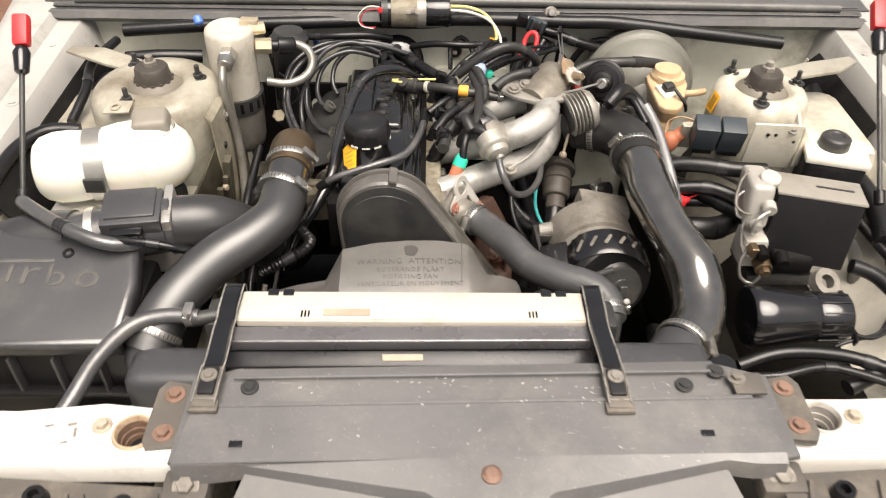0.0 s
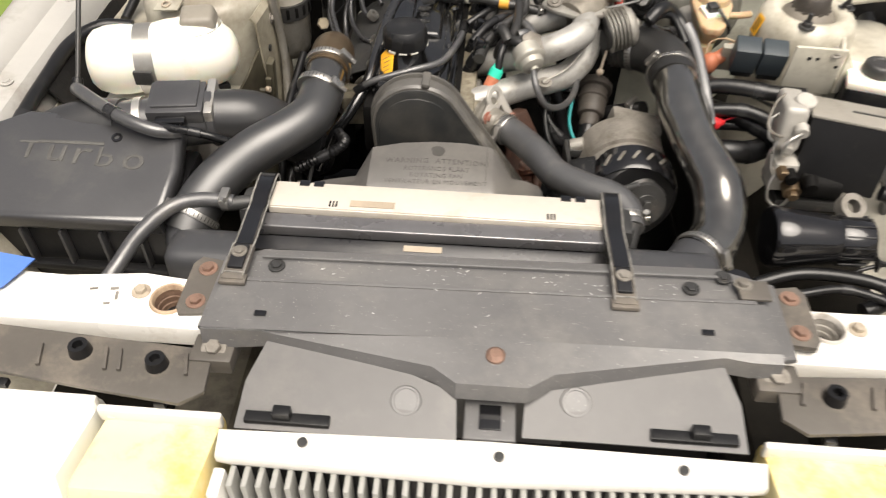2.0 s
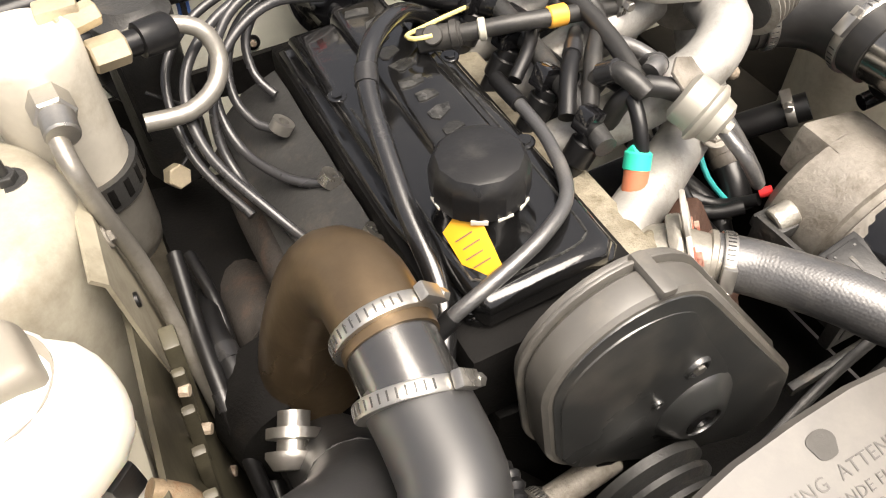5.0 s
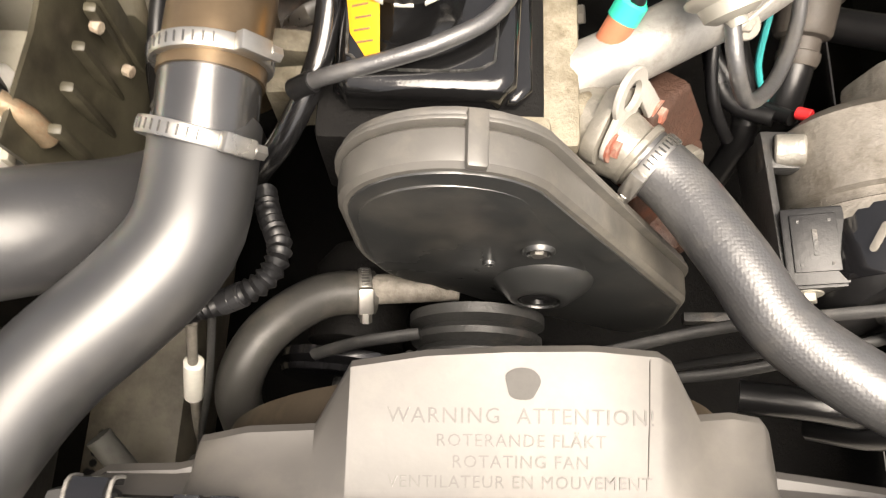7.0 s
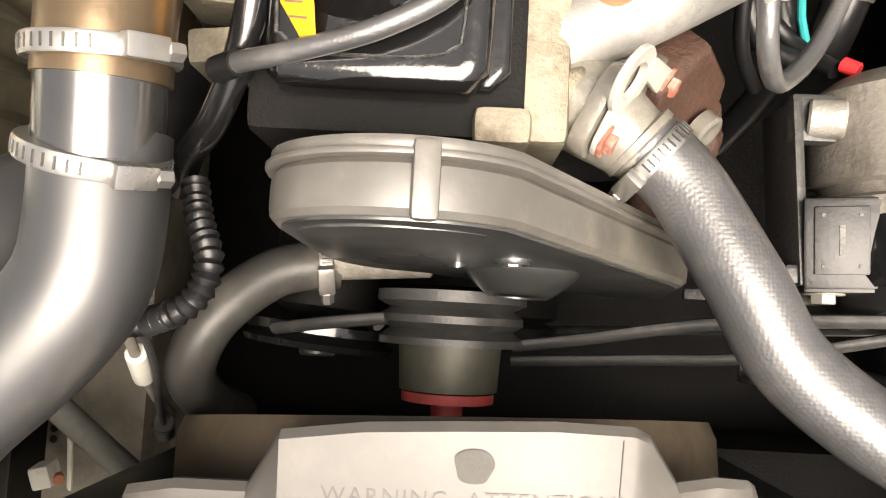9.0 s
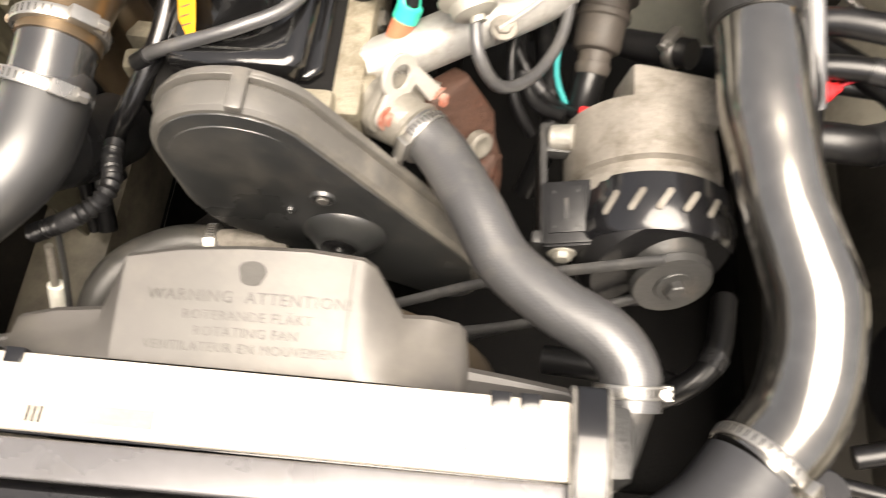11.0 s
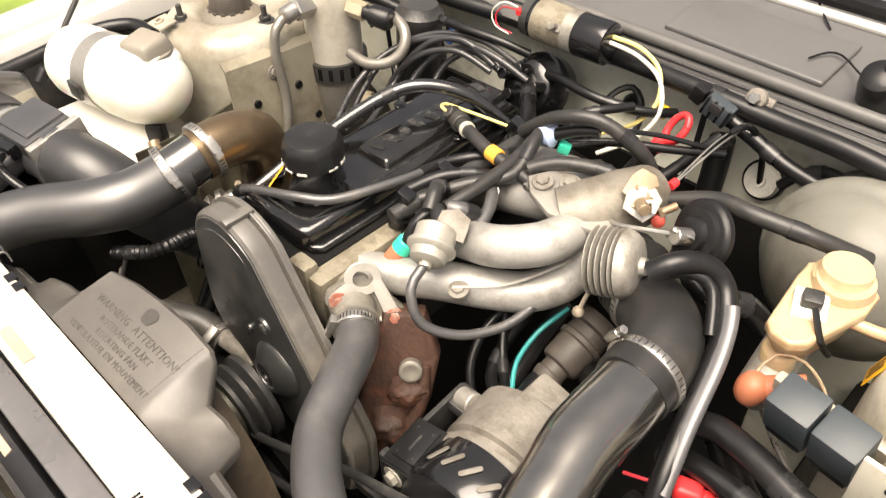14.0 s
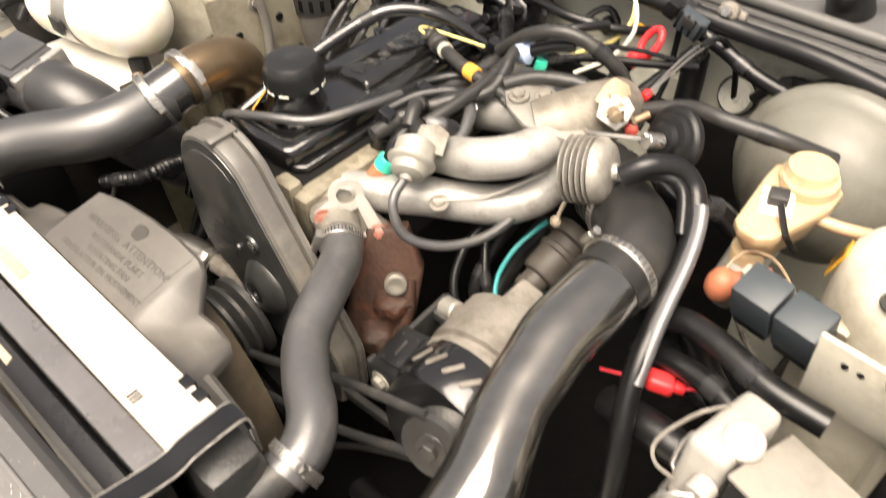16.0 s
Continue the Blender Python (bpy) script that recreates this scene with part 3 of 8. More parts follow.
for q in ((-0.393, 0.262, 0.832), (0.400, 0.285, 0.820)):
    hexbolt(q, (0, 0, 1), 0.0066, 0.007, dusty_rim, car)


part("bar_step", prism([(0.44, 0.236), (0.64, 0.236), (0.64, 0.268), (0.50, 0.268), (0.47, 0.258)], 0.004, Matrix.Translation((0, 0, 0.819)), 0.0015), white_paint, car)
for x, y, r in ((0.475, 0.262, 0.0022), (0.53, 0.285, 0.0022), (0.565, 0.262, 0.003), (0.595, 0.268, 0.0022)):
    part("panel_hole", cyl((x, y, 0.8195), (x, y, 0.8206 if y > 0.27 else 0.8242), r, 12), dusty_rim, car)
for x, y, w, d in ((-0.447, 0.262, 0.009, 0.003), (-0.424, 0.264, 0.009, 0.004), (-0.418, 0.254, 0.003, 0.012), (-0.425, 0.242, 0.007, 0.003)):
    part("bare_mark", box((x, y, 0.8322), (w, d, 0.0006), 0, (0, 0, 12)), dusty_alloy, car)


def corner_plate(s, y):
    m = Matrix.Translation((s * 0.325, y, 0.826))
    out = [(-0.024, -0.042), (0.016, -0.046), (0.022, -0.036), (0.022, 0.03), (0.014, 0.042), (-0.02, 0.036), (-0.024, 0.025)]
    out = [(s * a, b) for a, b in out]
    part("corner_plate", prism(out if s > 0 else out[::-1], 0.010, m, 0.003), dust_plastic, car, "dusty black corner bracket")
    for dy in (-0.027, 0.022):
        hexbolt((s * 0.327, y + dy, 0.836), (0, 0, 1), 0.0068, 0.006, rusty_bolt, car)
    part("corner_foot", box((s * 0.293, y - 0.082, 0.818), (0.045, 0.036, 0.022), 0.004), dust_plastic, car)
    hexbolt((s * 0.292, y - 0.083, 0.829), (0, -0.3, 1), 0.0085, 0.007, dusty_alloy, car)


corner_plate(-1, 0.277)
corner_plate(1, 0.288)


def side_plate(s, y):
    """The dusty plastic plate over a headlamp, with two sleeves and ribs."""
    ob = thing("lamp_cover_plate", (s * 0.40, y, 0.80), "dusty dark grey plastic plate above the headlamps", "cover", "plates above the headlamps")
    o = [(0.288, -0.03), (0.293, 0.022), (0.54, 0.038), (0.54, -0.018), (0.40, -0.036), (0.31, -0.046)]
    o = [(s * a, b) for a, b in o]
    part("plate", prism(o if s > 0 else o[::-1], 0.006, Matrix.Translation((0, y, 0.82)), 0.002), dust_plastic, ob)
    for x, dy in ((0.345, -0.002), (0.43, 0.008)):
        part("sleeve", lathe((s * x, y + dy, 0.826), (s * x, y + dy, 0.838), [(0, 0.012), (1, 0.010), (1, 0.0055), (0.3, 0.005)], 20), black_plastic, ob, "short black screw sleeve")
    for x in (0.315, 0.385, 0.40, 0.47):
        part("rib", box((s * x, y, 0.828), (0.004, 0.028, 0.005), 0.001, (0, 0, s * -15)), dust_plastic, ob)
    return ob


side_plate(-1, 0.172)
side_plate(1, 0.188)


def headlamp(x0, x1, yb, z, label, glass):
    w = x1 - x0
    ob = thing("headlamp", ((x0 + x1) / 2, yb - 0.06, z - 0.16), label, "headlamp", "headlamps")
    part("lens", box(((x0 + x1) / 2, yb - 0.055, z - 0.085), (w - 0.004, 0.11, 0.15), 0.012, (-12, 0, 0)), glass, ob)
    part("bezel", merge(box(((x0 + x1) / 2, yb - 0.004, z - 0.012), (w, 0.008, 0.02), 0.003)), white_paint, ob)
    part("lens_ribs", merge(*[box((x0 + w * (0.35 + 0.06 * k), yb - 0.062, z - 0.0085), (0.002, 0.03, 0.002), 0.0005, (-12, 0, 0)) for k in range(6)]), glass, ob)
    part("clip", box((x0 + w * 0.5, yb + 0.004, z), (0.012, 0.01, 0.008), 0.002), black_plastic, ob)


clear_lens = surf("clear_lamp_lens", (0.82, 0.82, 0.78), 0.1, var=0.05, scale=10, bump=0.04)
headlamp(-0.395, -0.268, 0.128, 0.815, "yellowed square headlamp lens beside the grille", lamp_glass)
headlamp(0.272, 0.398, 0.142, 0.812, "yellowed square headlamp lens beside the grille", lamp_glass)
headlamp(-0.60, -0.400, 0.138, 0.815, "white outer headlamp and indicator lens", clear_lens)
headlamp(0.403, 0.60, 0.152, 0.812, "white outer headlamp and indicator lens", clear_lens)


slat_grey = surf("grille_slat_grey", (0.30, 0.30, 0.28), 0.4, var=0.15, scale=30, bump=0.05, dirt=(0.14, 0.12, 0.09), dirt_amount=0.2)


def grille():
    ob = thing("grille", (0, 0.09, 0.62), "white painted grille surround with dark vertical slats", "grille")
    part("top_rail", prism([(-0.262, 0.079), (-0.25, 0.0775), (0.0, 0.073), (0.25, 0.085), (0.262, 0.087), (0.268, 0.114), (0.0, 0.116), (-0.266, 0.108)], 0.016, Matrix.Translation((0, 0, 0.800)), 0.004), white_paint, ob, "white top rail")
    for x in (-0.18, 0.01, 0.185):
        part("rivet", cyl((x, 0.098, 0.815), (x, 0.098, 0.820), 0.005, 12), dark_steel, ob)
    for s in (-1, 1):
        part("side_rail", box((s * 0.258, 0.06, 0.70), (0.012, 0.03, 0.2), 0.003), white_paint, ob)
    part("backing", box((0, 0.088, 0.70), (0.50, 0.006, 0.19), 0.001), black_plastic, ob)
    slat = None
    for k in range(36):
        x = -0.245 + k * 0.014
        o = part("slat", box((x, 0.067 + 0.012 * (x + 0.26) / 0.52, 0.705), (0.0055, 0.022, 0.19), 0.001), slat_grey, ob) if slat is None else new("slat", slat.data)
        if slat is None:
            slat = o
        else:
            o.parent, o.matrix_parent_inverse = ob, slat.matrix_parent_inverse
            o.location = (k * 0.014, 0.012 * k * 0.014 / 0.52, 0)
            

grille()


scratch_white = surf("scratch_white", (0.55, 0.54, 0.52), 0.6, var=0.1, bump=0.0)


def radiator_cover():
    """The dusty black cover over the front of the radiator."""
    ob = thing("radiator_cover", (0, 0.27, 0.80), "scratched dusty black plastic radiator cover panel", "cover")
    def row(y, z, x0, x1, n=9):
        return [(x0 + (x1 - x0) * k / (n - 1), y + 0.014 * (k / (n - 1) - 0.5), z) for k in range(n)]
    rows = [row(0.345, 0.818, -0.262, 0.25), row(0.340, 0.834, -0.264, 0.252), row(0.3335, 0.8455, -0.268, 0.254), row(0.318, 0.8510, -0.272, 0.256), row(0.314, 0.8462, -0.274, 0.258),
            row(0.281, 0.8455, -0.298, 0.288), row(0.2765, 0.8525, -0.299, 0.29), row(0.25, 0.852, -0.302, 0.292), row(0.212, 0.850, -0.305, 0.294)]
    part("panel", sheet(rows, 0.003), grey_plastic, ob, smooth=12)
    # front lip, low in the middle
    xs = [-0.305, -0.27, -0.24, -0.06, -0.035, 0.035, 0.06, 0.235, 0.262, 0.294]
    dy = [0.0, 0.0, 0.004, -0.026, -0.044, -0.044, -0.026, 0.010, 0.006, 0.006]
    part("lip", sheet([[(x, 0.2118 + 0.014 * ((x + 0.305) / 0.599 - 0.5), 0.8498) for x in xs], [(x, 0.204 + d, 0.846) for x, d in zip(xs, dy)], [(x, 0.200 + d, 0.828) for x, d in zip(xs, dy)]], 0.003), grey_plastic, ob, smooth=30)
    def bar(y, w, h, z):
        b = box((0, 0, 0), (w, h, 0.0035), 0.0012)
        b.transform(Matrix.Translation((-0.005, y, z)) @ pose(0, 0, 0, 0, 0, 1.34))
        return b
    part("ridge", bar(0.2785, 0.572, 0.005, 0.8525), grey_plastic, ob)
    part("ridge", bar(0.3155, 0.520, 0.004, 0.8515), grey_plastic, ob)
    rnd = random.Random(4)
    marks = []
    for k in range(58):
        x = rnd.choice((-0.16, -0.05, 0.08, 0.15)) + rnd.gauss(0, 0.035)
        y = rnd.choice((0.304, 0.312, 0.300, 0.279, 0.225)) + rnd.gauss(0, 0.006)
        y = 0.3165 - abs(y - 0.3165)
        z = 0.8510 if y > 0.314 else 0.8478 if y > 0.284 else 0.8546
        marks.append(box((max(-0.24, min(0.22, x)), y, z), (rnd.uniform(0.0008, 0.0045), rnd.uniform(0.0004, 0.0011), 0.0004), 0, (0, 0, rnd.uniform(-50, 50))))
    for b in marks:
        part("scratch", b, scratch_white, ob)
    part("pop_rivet", lathe((0.002, 0.192, 0.850), (0.002, 0.192, 0.857), [(0, 0.010), (0.5, 0.010), (1, 0.006)]), rusty_bolt, ob, "rusty round-headed rivet")
    for x, y in ((-0.247, 0.226), (0.222, 0.240)):
        part("slot", box((x, y, 0.8525), (0.013, 0.007, 0.002), 0.0008), gloss_black, ob)
    for q in ((-0.247, 0.300, 0.8475), (0.215, 0.305, 0.848), (0.252, 0.322, 0.851)):
        hexbolt(q, (0, 0, 1), 0.006, 0.004, dark_steel, ob)
    part("flap", box((0.281, 0.302, 0.8535), (0.034, 0.028, 0.004), 0.0012, (0, 0, 1)), dust_plastic, ob, "dusty beige end flap")
    hexbolt((0.270, 0.309, 0.855), (0, 0, 1), 0.0062, 0.006, dusty_alloy, ob)
    for s in (-1, 1):
        part("wing", prism([(s * 0.26, 0.335), (s * 0.31, 0.318), (s * 0.312, 0.215), (s * 0.28, 0.21)][:: 1 if s < 0 else -1], 0.008, Matrix.Translation((0, 0.004 * s, 0.836)), 0.003), grey_plastic, ob)


radiator_cover()


def air_guide(s):
    ob = thing("air_guide", (s * 0.15, 0.15, 0.80), "dusty black plastic air guide panel behind the grille", "panel", "air guide panels")
    y = 0.006 * s
    rows = [[(s * 0.035, 0.165 + y, 0.828), (s * 0.12, 0.195 + y, 0.836), (s * 0.235, 0.212 + y, 0.838)],
            [(s * 0.034, 0.150 + y, 0.822), (s * 0.12, 0.16 + y, 0.826), (s * 0.25, 0.165 + y, 0.826)],
            [(s * 0.032, 0.118 + y, 0.812), (s * 0.12, 0.118 + y, 0.813), (s * 0.252, 0.118 + y, 0.812)]]
    part("panel", sheet(rows, 0.003), guide_plastic, ob, smooth=30)
    part("tab", merge(box((s * 0.20, 0.128 + y, 0.818), (0.085, 0.012, 0.006), 0.001), box((s * 0.205, 0.13 + y, 0.825), (0.018, 0.012, 0.012), 0.002)), black_plastic, ob)
    part("moulding", lathe((s * 0.085, 0.155 + y, 0.824), (s * 0.085, 0.154 + y, 0.8262), [(0, 0.016), (1, 0.0145), (1, 0.0125), (0.5, 0.012)], 24), grey_plastic, ob)


air_guide(-1)
air_guide(1)
part("latch_pocket", merge(box((0.0, 0.142, 0.80), (0.052, 0.05, 0.03), 0.003)), grey_plastic, car)
part("latch_hole", box((0.0, 0.142, 0.8155), (0.022, 0.028, 0.003), 0.0005), gloss_black, car)


# ---- radiator, shroud, intercooler ----
def radiator():
    ob = thing("radiator", (-0.08, 0.42, 0.40), "radiator with pale dusty metal top and grey end tanks", "radiator")
    part("top_plate", merge(box((-0.078, 0.428, 0.836), (0.408, 0.046, 0.014), 0.002), box((-0.078, 0.4055, 0.826), (0.408, 0.004, 0.03), 0.001)), rad_top, ob, "pale metal top plate")
    part("core", box((-0.078, 0.43, 0.61), (0.40, 0.04, 0.42), 0.002), dark_steel, ob)
    part("end_tank", box((0.147, 0.432, 0.62), (0.044, 0.05, 0.42), 0.012), dark_steel, ob, "grey end tank")
    part("end_tank", box((-0.304, 0.432, 0.62), (0.044, 0.05, 0.42), 0.012), dark_steel, ob, "grey end tank")
    part("hose_neck", cyl((0.160, 0.43, 0.775), (0.1712, 0.470, 0.789), 0.019, 20), dark_steel, ob)
    part("bleed_neck", cyl((-0.30, 0.425, 0.83), (-0.34, 0.415, 0.83), 0.009, 14), dark_steel, ob)
    for x in (-0.236, 0.092):
        for d in (-0.009, 0.009):
            part("notch", box((x + d, 0.4485, 0.8405), (0.013, 0.010, 0.008), 0.001), gloss_black, ob)
    for x in (-0.203, 0.064):
        part("stamp", merge(*[box((x + 0.004 * k, 0.413, 0.8435), (0.002, 0.010, 0.001), 0) for k in (-1, 0, 1)]), gloss_black, ob)
    part("sticker", box((-0.155, 0.4155, 0.8436), (0.055, 0.011, 0.001), 0), stained, ob, "faded brown stain of an old sticker")


stained = surf("sticker_residue", (0.40, 0.33, 0.25), 0.6, var=0.2, scale=60, bump=0.1)
radiator()


def lettering(body, size, m, material, parent, name="lettering", extrude=0.0006, align="CENTER", spacing=1.0):
    """Raised words in the built-in face, as a mesh under parent."""
    cu = bpy.data.curves.new(name, "FONT")
    cu.body, cu.size, cu.extrude, cu.align_x, cu.space_character = body, size, extrude, align, spacing
    cu.resolution_u = 2
    tmp = bpy.data.objects.new("tmp", cu)
    me = bpy.data.meshes.new_from_object(tmp)
    bpy.data.objects.remove(tmp)
    bm = bmesh.new()
    bm.from_mesh(me)
    bpy.data.meshes.remove(me)
    bm.transform(m)
    return part(name, bm, material, parent, smooth=0)


def fan_shroud():
    ob = thing("fan_shroud", (-0.085, 0.49, 0.45), "dusty grey plastic fan shroud with raised warning words", "shroud")
    # x, back y, z of the rear edge: flat ends, two low shoulders and the raised middle
    prof = [(-0.315, 0.462, 0.800), (-0.300, 0.468, 0.810), (-0.262, 0.470, 0.812), (-0.254, 0.472, 0.812), (-0.2505, 0.4845, 0.8155), (-0.225, 0.4900, 0.820), (-0.1880, 0.4920, 0.827), (-0.1680, 0.5215, 0.853), (-0.13, 0.5275, 0.858), (-0.088, 0.5305, 0.8605),
            (-0.046, 0.5325, 0.859), (-0.012, 0.5315, 0.8545), (-0.004, 0.528, 0.850), (0.0150, 0.5035, 0.828), (0.034, 0.506, 0.823), (0.052, 0.5045, 0.817), (0.0575, 0.501, 0.811), (0.061, 0.477, 0.807), (0.09, 0.474, 0.806), (0.128, 0.470, 0.803), (0.143, 0.464, 0.792)]
    rows = [[(x, 0.4525, min(z + 0.012, 0.839)) for x, y, z in prof], [(x, 0.458, min(z + 0.008, 0.842)) for x, y, z in prof], [(x, 0.458 + (y - 0.458) * 0.5, min(z, 0.845) * 0.5 + z * 0.5) for x, y, z in prof],
            [(x, y - 0.004, z) for x, y, z in prof], [(x, y, z - 0.004) for x, y, z in prof], [(x, y - 0.001, z - 0.012) for x, y, z in prof]]
    part("cowling", sheet(rows, 0.003), shroud_plastic, ob, smooth=35)
    xs = [p[0] for p in prof]
    def height(x, y):
        line = [(float(np.interp(x, xs, [q[1] for q in r])), float(np.interp(x, xs, [q[2] for q in r]))) for r in rows[:4]]
        return float(np.interp(y, [q[0] for q in line], [q[1] for q in line]))
    def settle(made, lift):
        for v in made.data.vertices:
            v.co.z = height(v.co.x, v.co.y) + v.co.z + lift
        return made
    words = (("WARNING  ATTENTION!", 0.0108, 0.4925), ("ROTERANDE FLÄKT", 0.0086, 0.4815), ("ROTATING FAN", 0.0086, 0.4715), ("VENTILATEUR EN MOUVEMENT", 0.0084, 0.4620))
    for body, size, y in words:
        settle(lettering(body, size, Matrix.Translation((-0.0815, y, 0)) @ pose(0, 0, 0, 0, 0, 1.2), word_plastic, ob, "raised_word", 0.0004, spacing=1.12), 0.0)
    rim = [(0.0085 * (1 + 0.07 * math.sin(3 * a) + 0.05 * math.sin(5 * a + 1)) * math.cos(a), 0.0088 * (1 + 0.12 * math.cos(2 * a)) * math.sin(a)) for a in [2 * math.pi * k / 30 for k in range(30)]]
    settle(part("rubbed_mark", prism(rim, 0.0003, Matrix.Translation((-0.0815, 0.5115, 0)), 0), shroud_dark, ob, "rubbed dark spot", smooth=0), 0.0003)
    for pts in ([(-0.018, 0.470), (-0.017, 0.526)],):
        line = [(a + (c - a) * k / 12, b + (d - b) * k / 12) for (a, b), (c, d) in zip(pts, pts[1:]) for k in range(13)]
        part("mould_line", tube([(x, y, height(x, y) - 0.0001) for x, y in line[::3]], 0.0004, 6), word_plastic, ob)


word_plastic = surf("shroud_word_plastic", (0.058, 0.054, 0.049), 0.42, var=0.2, scale=30, bump=0.1, dirt=(0.095, 0.087, 0.076), dirt_amount=0.4, Specular_IOR_Level=0.6)
shroud_dark = surf("shroud_moulding", (0.045, 0.042, 0.037), 0.55, var=0.2, scale=40, bump=0.2)
fan_shroud()


fan_brown = surf("dusty_brown_plastic", (0.055, 0.043, 0.03), 0.6, var=0.25, scale=14, bump=0.15, dirt=(0.11, 0.085, 0.058), dirt_amount=0.35, Specular_IOR_Level=0.3)
fan_hub = surf("olive_dusty_metal", (0.075, 0.073, 0.056), 0.42, metal=0.3, var=0.2, scale=20, bump=0.1, dirt=(0.13, 0.12, 0.09), dirt_amount=0.35)
faded_red = surf("faded_red", (0.36, 0.05, 0.045), 0.5, var=0.25, scale=40, bump=0.1, dirt=(0.12, 0.05, 0.04), dirt_amount=0.3)


def cooling_fan():
    ob = thing("cooling_fan", (-0.097, 0.53, 0.48), "dark plastic cooling fan on its pump pulley", "fan")
    c = Vector((-0.097, 0.0, 0.655))
    def at(y):
        return (c.x, y, c.z)
    part("hub", lathe(at(0.524), at(0.56), [(0, 0.02), (0.02, 0.034), (0.95, 0.036), (1, 0.03)]), fan_hub, ob, "dusty clutch hub")
    part("ring", lathe(at(0.517), at(0.5235), [(0, 0.02), (0, 0.032), (1, 0.032), (1, 0.02)]), faded_red, ob, "thin red ring")
    part("shaft", lathe(at(0.48), at(0.518), [(0, 0.011), (1, 0.011)], 20), faded_red, ob, "short red-brown shaft")
    part("pulley", lathe(at(0.555), at(0.592), [(0, 0.03), (0.02, 0.050), (0.15, 0.050), (0.3, 0.043), (0.42, 0.050), (0.55, 0.050), (0.68, 0.043), (0.8, 0.052), (1, 0.052)], 40), dark_steel, ob, "grooved dark pulley")
    # the fan itself leans back with the engine
    lean = Matrix.Translation((c.x, 0.492, 0.625)) @ pose(0, 0, 0, -8, 0, 2.5)
    b = lathe((0, -0.035, 0), (0, 0.008, 0), [(0, 0.180), (0, 0.186), (0.75, 0.186), (1, 0.182), (1, 0.178), (0, 0.180)], 64, caps=False)
    b.transform(lean)
    part("fan_ring", b, fan_brown, ob, "dusty brown outer ring")
    for k in range(9):
        a = 2 * math.pi * k / 9 + 0.2
        b = prism([(-0.018, 0.012), (0.016, 0.012), (0.034, 0.178), (-0.028, 0.178)], 0.004, None, 0.001)
        b.transform(lean @ Matrix.Translation((0, -0.012, 0)) @ Matrix.Rotation(a, 4, "Y") @ pose(0, 0, 0, 90, 0, 0) @ pose(0, 0, 0, 0, 28, 0))
        part("blade", b, black_plastic, ob)


cooling_fan()


def intercooler():
    ob = thing("intercooler", (-0.08, 0.38, 0.55), "black intercooler with plastic end tanks before the radiator", "intercooler")
    part("top_channel", box((-0.082, 0.3885, 0.829), (0.420, 0.0245, 0.016), 0.0025, (0, 0, 0.6), seg=3), channel_grey, ob, "satin grey top channel with rounded edges")
    part("rear_lip", box((-0.082, 0.4035, 0.822), (0.420, 0.003, 0.02), 0.001), gloss_black, ob)
    part("lower_rail", box((-0.082, 0.3655, 0.8165), (0.424, 0.0185, 0.016), 0.0025, (24, 0, 0.6)), bar_black, ob, "black lower rail")
    part("core", box((-0.082, 0.372, 0.62), (0.41, 0.045, 0.38), 0.002), dark_steel, ob)
    part("label", box((-0.088, 0.3625, 0.8246), (0.046, 0.0075, 0.0012), 0, (24, 0, 0.6)), stained, ob, "small worn printed label")
    part("end_tank", merge(box((-0.348, 0.365, 0.775), (0.115, 0.062, 0.075), 0.022, seg=4), tube([(-0.36, 0.37, 0.76), (-0.388, 0.39, 0.778), (-0.395, 0.415, 0.785)], 0.030, 24)), hose_plastic, ob, "grey-black end tank with hose neck")
    part("end_tank", merge(box((0.205, 0.372, 0.785), (0.13, 0.055, 0.07), 0.02, seg=4), tube([(0.20, 0.375, 0.77), (0.232, 0.398, 0.767), (0.258, 0.430, 0.768)], 0.034, 24)), hose_plastic, ob, "grey-black end tank with hose neck")


channel_grey = surf("satin_grey_channel", (0.19, 0.186, 0.19), 0.3, metal=0.5, var=0.15, scale=18, bump=0.06, dirt=(0.14, 0.132, 0.125), dirt_amount=0.3, coat=0.4, Coat_Roughness=0.25)
hose_plastic = surf("satin_black_plastic", (0.045, 0.046, 0.05), 0.42, var=0.2, scale=20, bump=0.1, dirt=(0.13, 0.12, 0.11), dirt_amount=0.25)
intercooler()


